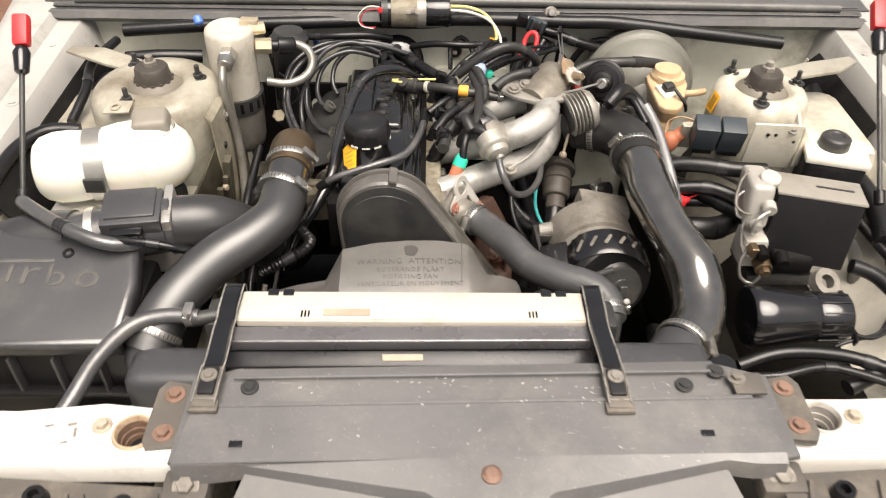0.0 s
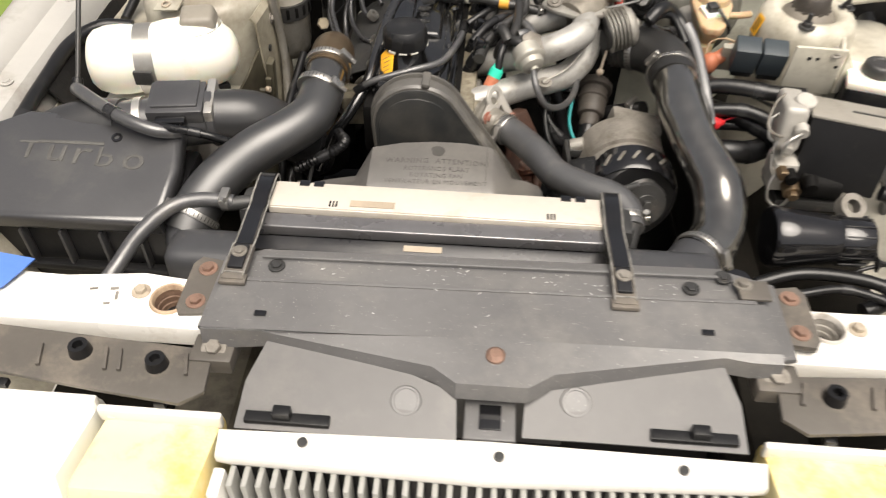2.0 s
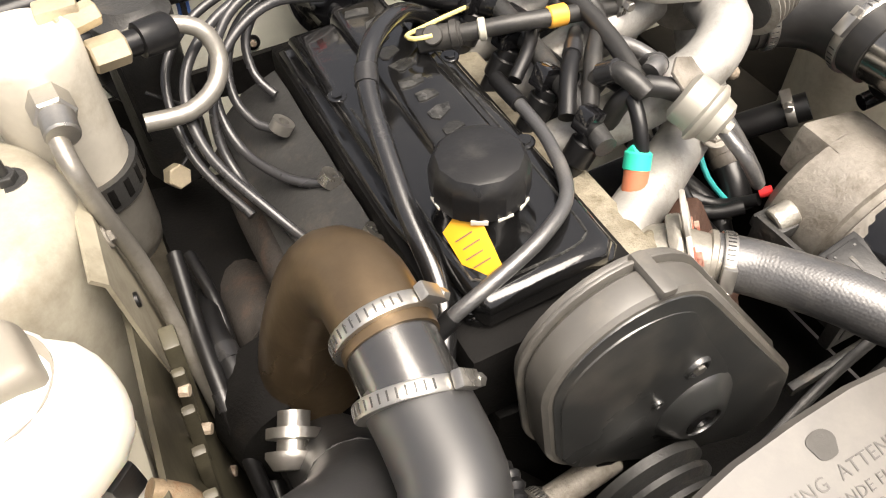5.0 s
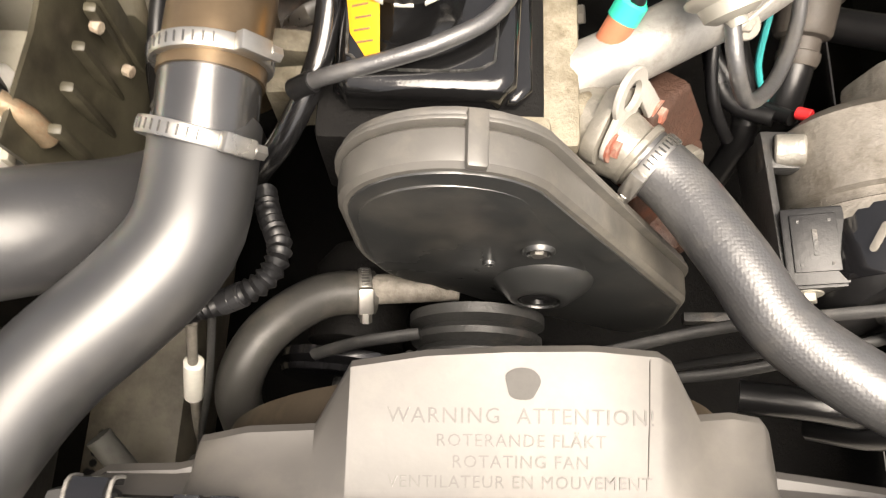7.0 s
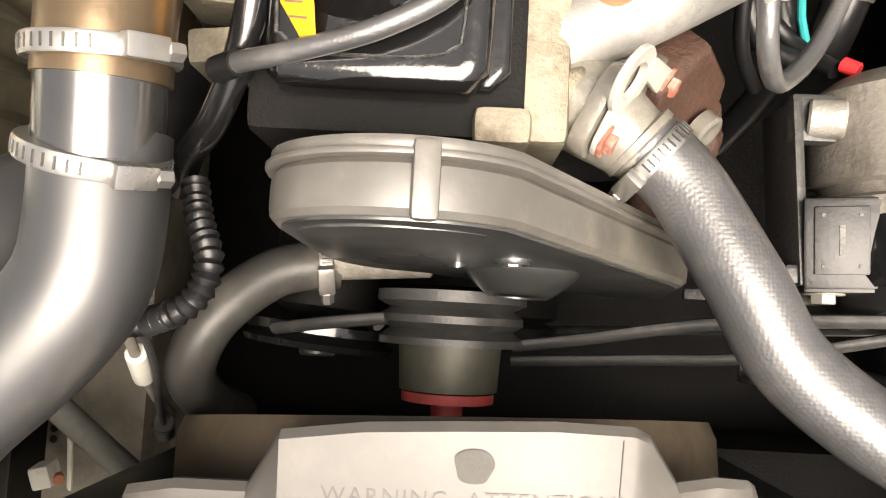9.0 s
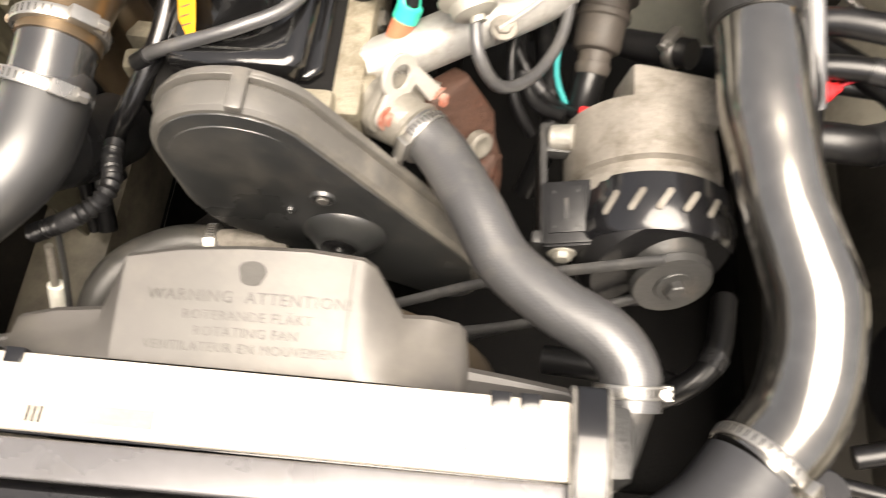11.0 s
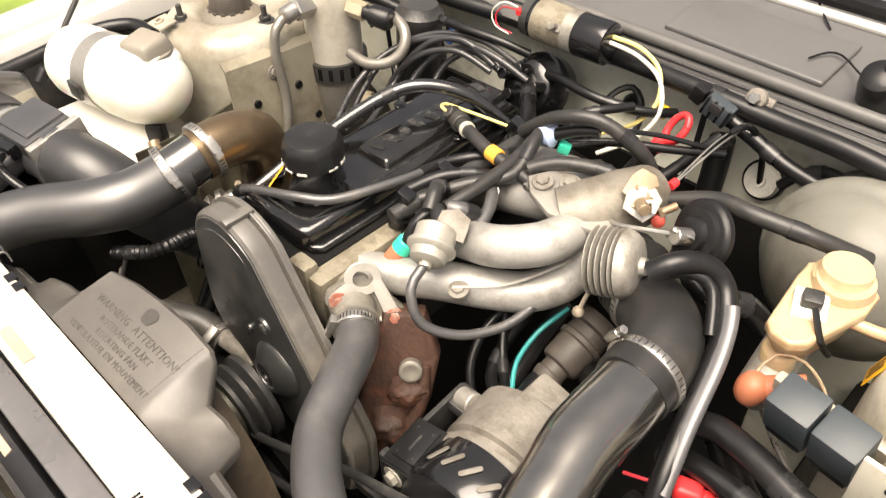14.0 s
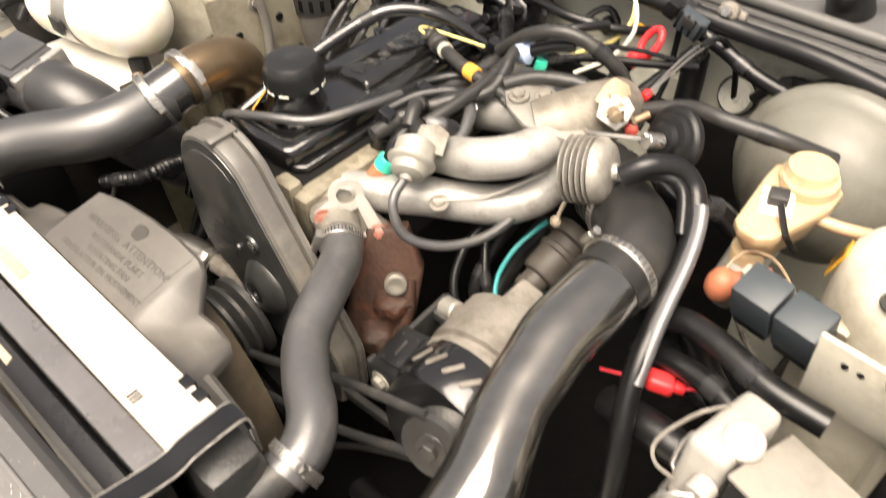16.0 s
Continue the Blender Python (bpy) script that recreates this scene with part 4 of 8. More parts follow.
def strap(x, x2):
    ob = thing("radiator_bracket", (x, 0.37, 0.82), "black steel bracket strap with a scuffed foot over the radiator", "bracket", "radiator brackets")
    w = 0.0110
    line = [(x, 0.461, 0.832), (x, 0.460, 0.844), (x, 0.453, 0.8485), (x, 0.430, 0.8490), (x, 0.412, 0.8485), (x, 0.402, 0.8455), (x, 0.385, 0.8465), (x2, 0.335, 0.857), (x2, 0.318, 0.8585)]
    part("strap", sheet([[(a - w, y, z), (a - w * 0.8, y, z + 0.0035), (a + w * 0.8, y, z + 0.0035), (a + w, y, z)] for a, y, z in line], 0.004), gloss_black, ob, smooth=50)
    for d in (-1, 1):
        part("worn_edge", tube([(a + d * w, y, z + 0.001) for a, y, z in line], 0.0011, 6), edge_paint, ob, "pale scuffed edge")
    part("foot", merge(box((x2, 0.292, 0.8575), (0.026, 0.054, 0.007), 0.003), box((x2, 0.268, 0.856), (0.030, 0.014, 0.006), 0.002)), dust_plastic, ob)
    part("foot_pad", box((x2, 0.297, 0.8625), (0.017, 0.036, 0.005), 0.002), bar_black, ob)
    for d in (-1, 1):
        part("worn_edge", box((x2 + d * 0.0115, 0.294, 0.8615), (0.0018, 0.048, 0.0018), 0.0005), edge_paint, ob, "pale scuffed edge")
    part("worn_edge", box((x2, 0.2745, 0.8612), (0.024, 0.0018, 0.0016), 0.0005), edge_paint, ob, "pale scuffed edge")
    hexbolt((x2, 0.302, 0.865), (0, 0, 1), 0.0056, 0.004, dusty_alloy, ob, name="screw")


edge_paint = surf("scuffed_paint_edge", (0.24, 0.23, 0.21), 0.5, var=0.5, scale=120, bump=0.1, dirt=(0.05, 0.048, 0.045), dirt_amount=0.45)


strap(-0.292, -0.287)
strap(0.138, 0.138)


# ---- engine ----

zinc = surf("dull_zinc", (0.38, 0.365, 0.32), 0.42, metal=0.4, var=0.15, scale=25, bump=0.1, dirt=(0.24, 0.21, 0.165), dirt_amount=0.25)
relay_plastic = surf("relay_case_plastic", (0.042, 0.053, 0.061), 0.42, var=0.15, scale=20, bump=0.05, dirt=(0.085, 0.083, 0.077), dirt_amount=0.15)
tan_union = surf("tan_brass", (0.58, 0.50, 0.36), 0.4, metal=0.5, var=0.2, scale=60, bump=0.1)
engine = thing("engine", (-0.1, 0.85, 0.35), "longitudinal four-cylinder engine, black valve cover, dusty and oily", "engine")


def engine_parts():
    part("block", box((-0.09, 0.90, 0.55), (0.20, 0.48, 0.34), 0.02), shaded_grease, engine, "oily engine block, coloured dark for deep shade")
    part("cylinder_head", box((-0.135, 0.86, 0.770), (0.145, 0.39, 0.085), 0.008), shaded_grease, engine, "oily cylinder head with shade in its colour")
    part("head_side", merge(box((-0.055, 0.85, 0.775), (0.03, 0.37, 0.07), 0.008), box((-0.075, 0.672, 0.775), (0.03, 0.02, 0.09), 0.006)), dirty_alloy, engine, "stained alloy side of the head")
    for k in range(5):
        hexbolt((-0.040, 0.70 + 0.075 * k, 0.79), (1, 0, 0.3), 0.007, 0.007, steel, engine)
    rim = prism([(-0.196, 0.694), (-0.190, 0.688), (-0.082, 0.688), (-0.072, 0.698), (-0.072, 1.03), (-0.204, 1.03), (-0.204, 0.80), (-0.197, 0.74)], 0.012, Matrix.Translation((0, 0, 0.810)), 0.005, 3)
    body = prism([(-0.191, 0.690), (-0.185, 0.682), (-0.094, 0.682), (-0.083, 0.692), (-0.080, 0.76), (-0.084, 1.02), (-0.196, 1.02), (-0.194, 0.76)], 0.030, Matrix.Translation((0, 0, 0.8125)), 0.012, 5)
    cover = part("valve_cover", merge(rim, body), valve_black, engine, "glossy black painted valve cover", smooth=50)
    ridge = box((-0.128, 0.92, 0.845), (0.058, 0.21, 0.014), 0.006, None, (0.8, 0.96), 3)
    part("ridge", ridge, valve_black, cover, "raised middle of the cover", smooth=50)
    rnd = random.Random(7)
    for k in range(9):
        out = [(-0.011, -0.006), (-0.004, -0.0085), (0.010, -0.006), (0.012, 0.004), (0.003, 0.0075), (-0.010, 0.005)]
        out = [(a * rnd.uniform(0.7, 1.15), c * rnd.uniform(0.6, 1.1)) for a, c in out]
        m = Matrix.Translation((-0.131 + rnd.uniform(-0.006, 0.006), 0.832 + 0.0215 * k, 0.8512)) @ pose(0, 0, 0, 0, 0, rnd.uniform(-12, 18))
        part("cast_mark", prism(out, 0.0022, m, 0.0008), scuffed, cover, "worn bare raised casting mark")
    for k in range(5):
        part("side_rib", box((-0.1905 + 0.001 * k, 0.80 + 0.045 * k, 0.834), (0.010, 0.012, 0.008), 0.003, (0, -35, 0)), valve_black, cover)
    part("raised_line", tube([(-0.186, 0.90, 0.8425), (-0.186, 0.84, 0.8425), (-0.186, 0.72, 0.8425), (-0.183, 0.705, 0.8425), (-0.170, 0.697, 0.8425), (-0.14, 0.696, 0.8425), (-0.112, 0.697, 0.8425), (-0.100, 0.702, 0.8425), (-0.096, 0.715, 0.8425), (-0.095, 0.80, 0.8425), (-0.095, 0.95, 0.8425)], 0.0011, 6), scuffed, cover, "thin worn raised line")
    for x, y in ((-0.087, 0.80), (-0.087, 0.92), (-0.19, 0.92)):
        hexbolt((x, y, 0.842), (0, 0, 1), 0.005, 0.003, valve_black, cover)
    part("filler_neck", lathe((-0.151, 0.752, 0.832), (-0.151, 0.756, 0.866), [(0, 0.044), (0.3, 0.036), (0.7, 0.031), (1, 0.030)], 32), valve_black, cover)
    cap = lathe((-0.151, 0.756, 0.866), (-0.151, 0.757, 0.898), [(0, 0.030), (0.03, 0.0345), (0.55, 0.0345), (0.80, 0.0325), (0.95, 0.029), (1.0, 0.024)], 12)
    oil = part("oil_cap", cap, cap_black, engine, "dull black twelve-sided oil filler cap", smooth=25)
    for k in (0, 2, 3, 4, 6, 7):
        a = 2 * math.pi * (k + 0.5) / 12 + radians(165)
        part("white_mark", box((-0.151 + 0.0340 * math.cos(a), 0.756 + 0.0340 * math.sin(a), 0.8685), (0.0012, 0.0115, 0.0022 + 0.0008 * (k % 3)), 0.0003, (0, 0, math.degrees(a))), white_wire, oil)
    lab = prism([(-0.011, -0.022), (0.013, -0.019), (0.016, 0.010), (0.004, 0.026), (-0.012, 0.020)], 0.001, None, 0.0003)
    lab.transform(Matrix.Translation((-0.176, 0.722, 0.851)) @ pose(0, 0, 0, 38, -38, -20))
    tag = part("warning_label", lab, yellow_sticker, engine, "orange-yellow warning label with faint print")
    for k in range(4):
        b = box((0.002 * (k % 2), 0.010 - 0.007 * k, 0.0012), (0.014, 0.0010, 0.0006), 0)
        b.transform(Matrix.Translation((-0.176, 0.722, 0.851)) @ pose(0, 0, 0, 38, -38, -20))
        part("print_bar", b, rusty_bolt, tag)
    # timing cover: an outline in x, z raised along y
    m = Matrix(((1, 0, 0, 0), (0, 0, 1, 0), (0, 1, 0, 0), (0, 0, 0, 1)))
    def outline(d):
        """The cover's outline, grown or shrunk by d."""
        return hull2d([(-0.119, 0.818, 0.068 + d), (-0.120, 0.768, 0.063 + d), (-0.055, 0.706, 0.055 + d), (0.026, 0.670, 0.034 + d), (0.030, 0.632, 0.032 + d)], 36)
    def lean(bm):
        """The lower cover comes forward with the tilt of the engine."""
        for v in bm.verts:
            v.co.y -= max(0.0, 0.83 - v.co.z) * 0.08
        return bm
    face = prism(outline(0), 0.026, Matrix.Translation((0, 0.615, 0)) @ m, 0.008, 3)
    rim = prism(outline(0.0032), 0.003, Matrix.Translation((0, 0.6405, 0)) @ m, 0.001)
    back = prism(outline(0.0008), 0.006, Matrix.Translation((0, 0.6435, 0)) @ m, 0.002)
    # edges in a paler material for dust and sky reflection, front face darker
    tc = part("timing_cover", lean(face), timing_lit_dust, engine, "grey-black moulded timing belt cover, edges pale with dust and painted skylight", smooth=35)
    part("front_face", lean(prism(outline(-0.0065), 0.003, Matrix.Translation((0, 0.6138, 0)) @ m, 0.0012)), timing_plastic, tc, "smooth dark front face", smooth=35)
    part("rear_half", merge(lean(rim), lean(back)), timing_lit_dust, tc, "rear half of the cover with a parting lip", smooth=35)
    part("rib", box((-0.108, 0.6305, 0.886), (0.012, 0.034, 0.008), 0.003, (0, 10, 0)), timing_lit_dust, tc)
    inner = prism(hull2d([(-0.119, 0.810, 0.056), (-0.118, 0.760, 0.054), (-0.074, 0.740, 0.046)], 36), 0.003, Matrix.Translation((0, 0.6122, 0)) @ m, 0.0015)
    part("raised_face", lean(inner), timing_plastic, tc)
    part("screw_recess", lathe((-0.064, 0.609, 0.779), (-0.064, 0.6048, 0.779), [(0, 0.011), (0.5, 0.011), (1, 0.0095), (1, 0.008), (0.3, 0.0075)], 24), timing_plastic, tc)
    hexbolt((-0.064, 0.6075, 0.779), (0, -1, 0), 0.0052, 0.004, steel, tc, name="screw", washer=False)
    part("small_mark", lathe((-0.094, 0.607, 0.757), (-0.094, 0.6035, 0.757), [(0, 0.0045), (1, 0.004), (1, 0.003), (0.3, 0.0028)], 18), timing_plastic, tc)
    part("bulge", lathe((-0.056, 0.6065, 0.7205), (-0.057, 0.5895, 0.7215), [(0, 0.037), (0.2, 0.0355), (0.5, 0.030), (0.75, 0.0245), (0.9, 0.0215), (1, 0.0190), (1, 0.0150), (0.75, 0.014), (0.7, 0.004)], 36), timing_plastic, tc)
    part("plug", lathe((-0.057, 0.596, 0.7215), (-0.057, 0.5895, 0.7215), [(0, 0.0135), (0.8, 0.0135), (1, 0.0115), (1, 0.006), (0.4, 0.005)], 24), black_plastic, tc, "round black plug")
    part("end_step", box((0.036, 0.610, 0.664), (0.030, 0.018, 0.040), 0.006, (0, 25, 0)), timing_plastic, tc)
    # pump stub and the lower pulley with its belts
    part("pump_stub", cyl((-0.178, 0.607, 0.674), (-0.112, 0.612, 0.676), 0.0115, 20), dusty_alloy, engine, "bare alloy water pump stub")
    part("pump_body", box((-0.10, 0.628, 0.668), (0.07, 0.045, 0.07), 0.014), shaded_grease, engine)
    part("crank_pulley", lathe((-0.09, 0.555, 0.50), (-0.09, 0.60, 0.50), [(0, 0.06), (0.1, 0.085), (0.3, 0.085), (0.4, 0.075), (0.5, 0.085), (0.9, 0.085), (1, 0.07)], 36), shaded_grease, engine)
    # iron below the thermostat, rusty
    n = Vector((0.6, -0.6, 0.35)).normalized()
    up = (Vector((0, 0, 1)) - n * n.z).normalized()
    m2 = Matrix((up.cross(n), up, n)).transposed().to_4x4()
    m2.translation = Vector((0.040, 0.686, 0.705)) - n * 0.03
    iron = merge(prism([(-0.0093, 0.0832), (0.0339, 0.0786), (0.0479, 0.0297), (0.0358, -0.0238), (0.0092, -0.0755), (-0.0382, -0.0957), (-0.046, -0.0281)], 0.030, m2, 0.008, 3), lumpy(m2 @ Vector((0.012, -0.005, 0.026)), (0.045, 0.05, 0.030), 4, 4), lumpy(m2 @ Vector((-0.012, -0.045, 0.026)), (0.06, 0.05, 0.035), 6, 4), tube([m2 @ Vector((0.03, 0.02, 0.03)), m2 @ Vector((0.026, -0.02, 0.034)), m2 @ Vector((0.008, -0.06, 0.034))], 0.008, 12))
    part("rusty_casting", iron, rust, engine, "rust-red flaking iron casting below the thermostat")
    part("core_plug", lathe((0.0492, 0.7004, 0.7245), (0.0557, 0.6939, 0.7283), [(0, 0.0125), (0.85, 0.0125), (1, 0.0105), (1, 0.008), (0.8, 0.004)], 24), corroded, engine, "pale round core plug")


cap_black = surf("dull_cap_plastic", (0.012, 0.012, 0.0125), 0.34, var=0.25, scale=25, bump=0.15, dirt=(0.05, 0.048, 0.044), dirt_amount=0.25)
dirty_alloy = surf("stained_cast_alloy", (0.25, 0.225, 0.17), 0.55, metal=0.25, var=0.35, scale=50, bump=0.6, dirt=(0.12, 0.095, 0.06), dirt_amount=0.45)
scuffed = surf("scuffed_casting", (0.05, 0.05, 0.048), 0.28, metal=0.5, var=0.6, scale=60, bump=0.3, dirt=(0.2, 0.195, 0.185), dirt_amount=0.3)
timing_plastic = surf("timing_cover_plastic", (0.026, 0.027, 0.0268), 0.34, var=0.25, scale=16, bump=0.08, dirt=(0.065, 0.061, 0.054), dirt_amount=0.38, Specular_IOR_Level=0.9, coat=0.8, Coat_Roughness=0.32)
# dust colour that also holds the sky's brightness on the cover's edges
timing_lit_dust = surf("dust_and_skylight_on_timing_cover", (0.09, 0.085, 0.076), 0.4, var=0.25, scale=16, bump=0.1, dirt=(0.19, 0.172, 0.142), dirt_amount=0.42, Specular_IOR_Level=0.9, coat=0.4, Coat_Roughness=0.36)
engine_parts()


belt_rubber = surf("worn_belt_rubber", (0.03, 0.03, 0.03), 0.5, var=0.25, scale=40, bump=0.15, dirt=(0.08, 0.076, 0.07), dirt_amount=0.3)


def belt(name, pts, w=0.010):
    ob = part(name, tube(pts, w * 0.5, 10, flat=0.7), belt_rubber, engine, "black drive belt")
    return ob


belt("drive_belt", [(-0.15, 0.566, 0.63), (-0.165, 0.566, 0.56), (-0.16, 0.566, 0.48)])
belt("drive_belt", [(-0.054, 0.5569, 0.655), (-0.0086, 0.5645, 0.668), (0.0828, 0.5811, 0.705), (0.205, 0.588, 0.757)])
belt("drive_belt", [(-0.0506, 0.5442, 0.61), (0.0354, 0.5513, 0.635), (0.1137, 0.5592, 0.665), (0.222, 0.585, 0.702)])
belt("drive_belt", [(-0.03, 0.566, 0.46), (0.10, 0.575, 0.60), (0.235, 0.585, 0.705)])
belt("drive_belt", [(-0.14, 0.572, 0.685), (-0.185, 0.566, 0.675), (-0.222, 0.560, 0.650)])


def steering_pump():
    ob = thing("steering_pump", (-0.20, 0.58, 0.55), "black steering pump with dished pulley low beside the fan", "pump")
    part("pulley", lathe((-0.199, 0.545, 0.602), (-0.197, 0.567, 0.602), [(0, 0.020), (0.05, 0.046), (0.1, 0.056), (0.3, 0.058), (0.45, 0.049), (0.6, 0.058), (0.9, 0.058), (1, 0.04)], 40), gloss_black, ob, "dished black pulley with a shiny rim")
    part("hub", cyl((-0.199, 0.540, 0.602), (-0.199, 0.552, 0.602), 0.014, 18), dark_steel, ob)
    part("body", lathe((-0.197, 0.568, 0.602), (-0.19, 0.66, 0.600), [(0, 0.02), (0.1, 0.04), (0.8, 0.042), (1, 0.03)], 28), shaded_grease, ob)


steering_pump()


# ---- hoses and pipes ----
tape_black = surf("black_tape", (0.022, 0.022, 0.023), 0.3, var=0.2, scale=30, bump=0.1)


def hose(name, pts, r, material, label, category="hose", seg=16, clamps=(), at=None, **kw):
    """A hose as one thing; clamps: (place, way, radius, side of the screw)."""
    p = pts[0]
    ob = thing(name, at or p[:3], label, category)
    part("hose_body" if category == "hose" else "pipe_body", tube(pts, r, seg, **kw), material, ob)
    for c, way, rr, side in clamps:
        clamp(c, way, rr, ob, toward=side)
    if not clamps and len(pts) > 3 and r >= 0.0055:
        line = spline(pts)[0]
        i = len(line) * 3 // 5
        c, d = Vector(line[i][:3]), (Vector(line[i + 1][:3]) - Vector(line[i - 1][:3])).normalized()
        part("tape_band", lathe(c - d * 0.008, c + d * 0.008, [(0, r), (0, r + 0.0009), (1, r + 0.0009), (1, r)], 14), tape_black, ob, "black tape band")
    return ob


hose("radiator_hose", [(0.0002, 0.6750, 0.7834), (0.0252, 0.6532, 0.7824), (0.0559, 0.6033, 0.7885), (0.0802, 0.5631, 0.7880), (0.1163, 0.5325, 0.7925), (0.1528, 0.5097, 0.7965), (0.1701, 0.4874, 0.7930), (0.1716, 0.4610, 0.7860)], 0.0215, hose_rubber,
     "dusty grey-black upper radiator hose, steel clamps", seg=28, step=0.0011, ribs=0.00006, rib=0.0034, clamps=[((0.0095, 0.667, 0.783), (0.75, -0.66, 0.0), 0.0225, (-0.6, -0.5, 0.3)), ((0.171, 0.474, 0.7895), (0.05, -1, -0.3), 0.0225, (0.9, 0.1, 0.3))])


def thermostat():
    ob = thing("thermostat_housing", (-0.02, 0.70, 0.74), "corroded alloy thermostat housing with lifting eye, red sealant", "engine fitting")
    part("elbow", tube([(-0.055, 0.735, 0.745, 0.027), (-0.045, 0.715, 0.768, 0.028), (-0.027, 0.694, 0.780, 0.0275), (-0.010, 0.680, 0.784, 0.023), (0.004, 0.670, 0.7835, 0.0195), (0.010, 0.666, 0.783, 0.0188)], 0.02, 28), corroded, ob)
    part("lip_ring", lathe((-0.002, 0.6765, 0.7836), (0.003, 0.672, 0.7835), [(0, 0.021), (0.2, 0.0235), (0.8, 0.0235), (1, 0.021)], 28), corroded, ob)
    n = Vector((0.75, -0.5, 0.3)).normalized()
    u = (Vector((0.73, 0.68, 0)) - n * Vector((0.73, 0.68, 0)).dot(n)).normalized()
    m = Matrix((u, n.cross(u), n)).transposed().to_4x4()
    m.translation = (-0.013, 0.6996, 0.8168)
    o = m.translation
    ring = lathe(o, o + n * 0.0042, [(0, 0.0105), (0, 0.0180), (0.2, 0.0188), (0.8, 0.0188), (1, 0.0180), (1, 0.0105), (0, 0.0105)], 36, caps=False)
    part("lifting_eye", merge(ring, prism(hull2d([(-0.0145, -0.0095, 0.0065), (-0.026, -0.022, 0.010)], 20), 0.0042, m @ Matrix.Translation((0, 0, 0.0002)), 0.0012), prism(hull2d([(0.0145, -0.008, 0.0062), (0.029, -0.044, 0.0080)], 20), 0.0042, m @ Matrix.Translation((0, 0, 0.0004)), 0.0012)), eye_alloy, ob, "pale alloy lifting eye")
    part("flange", prism(hull2d([(-0.027, -0.023, 0.013), (0.031, -0.048, 0.013), (0.0, -0.048, 0.020), (-0.004, -0.012, 0.014)], 24), 0.011, m @ Matrix.Translation((0, 0, -0.0125)), 0.003), corroded, ob, "crusted three-cornered flange")
    for a, c in ((-0.026, -0.022), (0.030, -0.046)):
        hexbolt(m @ Vector((a, c, 0.0042)), n, 0.0062, 0.006, red_crust, ob)
    for k in range(9):
        q = m @ Vector((-0.028 + 0.0075 * k, -0.028 - 0.0036 * k + 0.006 * math.sin(2.1 * k), 0.001))
        part("sealant", lumpy(q, (0.009, 0.007, 0.006), k, 2), red_crust if k % 3 == 1 else eye_alloy, ob, "crust of old sealant" if k % 3 == 1 else "")
    part("rear_lug", box((-0.040, 0.700, 0.795), (0.020, 0.018, 0.022), 0.006, (20, 10, 30), seg=3), dirty_alloy, ob)


thermostat()

elbow_rubber = surf("elbow_rubber", (0.018, 0.0175, 0.017), 0.45, var=0.2, scale=18, bump=0.12, dirt=(0.055, 0.051, 0.044), dirt_amount=0.3, Specular_IOR_Level=0.6)
hose("boost_pipe", [(0.263, 0.786, 0.818, 0.0335), (0.2652, 0.742, 0.821, 0.0338), (0.2655, 0.6915, 0.820, 0.0335), (0.2710, 0.655, 0.8165, 0.0318), (0.2768, 0.6200, 0.8124, 0.0308), (0.290, 0.580, 0.804, 0.0325), (0.3000, 0.5480, 0.7950, 0.0342), (0.3005, 0.5044, 0.7780, 0.0345), (0.2870, 0.4660, 0.770, 0.0338), (0.258, 0.432, 0.768, 0.0335)], 0.0335, pipe_black,
     "glossy black metal charge pipe with steel clamps", "pipe", 32, clamps=[((0.264, 0.438, 0.768), (0.62, 0.78, 0), 0.0345, (0.6, -0.3, 0.4)), ((0.2625, 0.788, 0.820), (0.05, 1, 0.05), 0.0378, (-0.8, 0, 0.5))])
hose("intake_elbow", [(0.263, 0.765, 0.819, 0.036), (0.262, 0.795, 0.821, 0.037), (0.256, 0.822, 0.824, 0.0375), (0.240, 0.846, 0.822, 0.0365), (0.214, 0.864, 0.818, 0.035), (0.182, 0.880, 0.812, 0.033)], 0.036, elbow_rubber,
     "black rubber intake elbow clamped to the throttle body", seg=28, clamps=[((0.213, 0.8645, 0.818), (0.9, -0.42, 0.15), 0.0362, (0.2, -0.4, 0.9))])
hose_satin = surf("satin_black_hose", (0.02, 0.02, 0.02), 0.44, var=0.15, scale=15, bump=0.03, dirt=(0.038, 0.036, 0.033), dirt_amount=0.25, coat=1.0, Coat_Roughness=0.43, Specular_IOR_Level=1.0)
hose("charge_hose", [(-0.2580, 0.650, 0.854), (-0.2585, 0.612, 0.8515), (-0.2640, 0.5819, 0.8495), (-0.2875, 0.5517, 0.8450), (-0.3286, 0.5124, 0.8380), (-0.3640, 0.4640, 0.8260), (-0.3860, 0.4280, 0.8060), (-0.395, 0.405, 0.788)], 0.0305, hose_satin,
     "smooth satin black turbo charge hose, clamped", seg=28, clamps=[((-0.2605, 0.640, 0.8555), (0.2, 0.92, 0.3), 0.0325, (0.8, -0.2, 0.6)), ((-0.389, 0.421, 0.801), (0.35, 0.75, 0.5), 0.0318, (-0.4, 0, 0.8))])


duct_black = surf("dusty_duct_plastic", (0.03, 0.03, 0.031), 0.4, var=0.2, scale=14, bump=0.1, dirt=(0.07, 0.067, 0.062), dirt_amount=0.3, Specular_IOR_Level=0.7)


adapter_steel = surf("polished_adapter_steel", (0.16, 0.158, 0.155), 0.2, metal=0.85, var=0.25, scale=10, bump=0.03, spread=0.08)


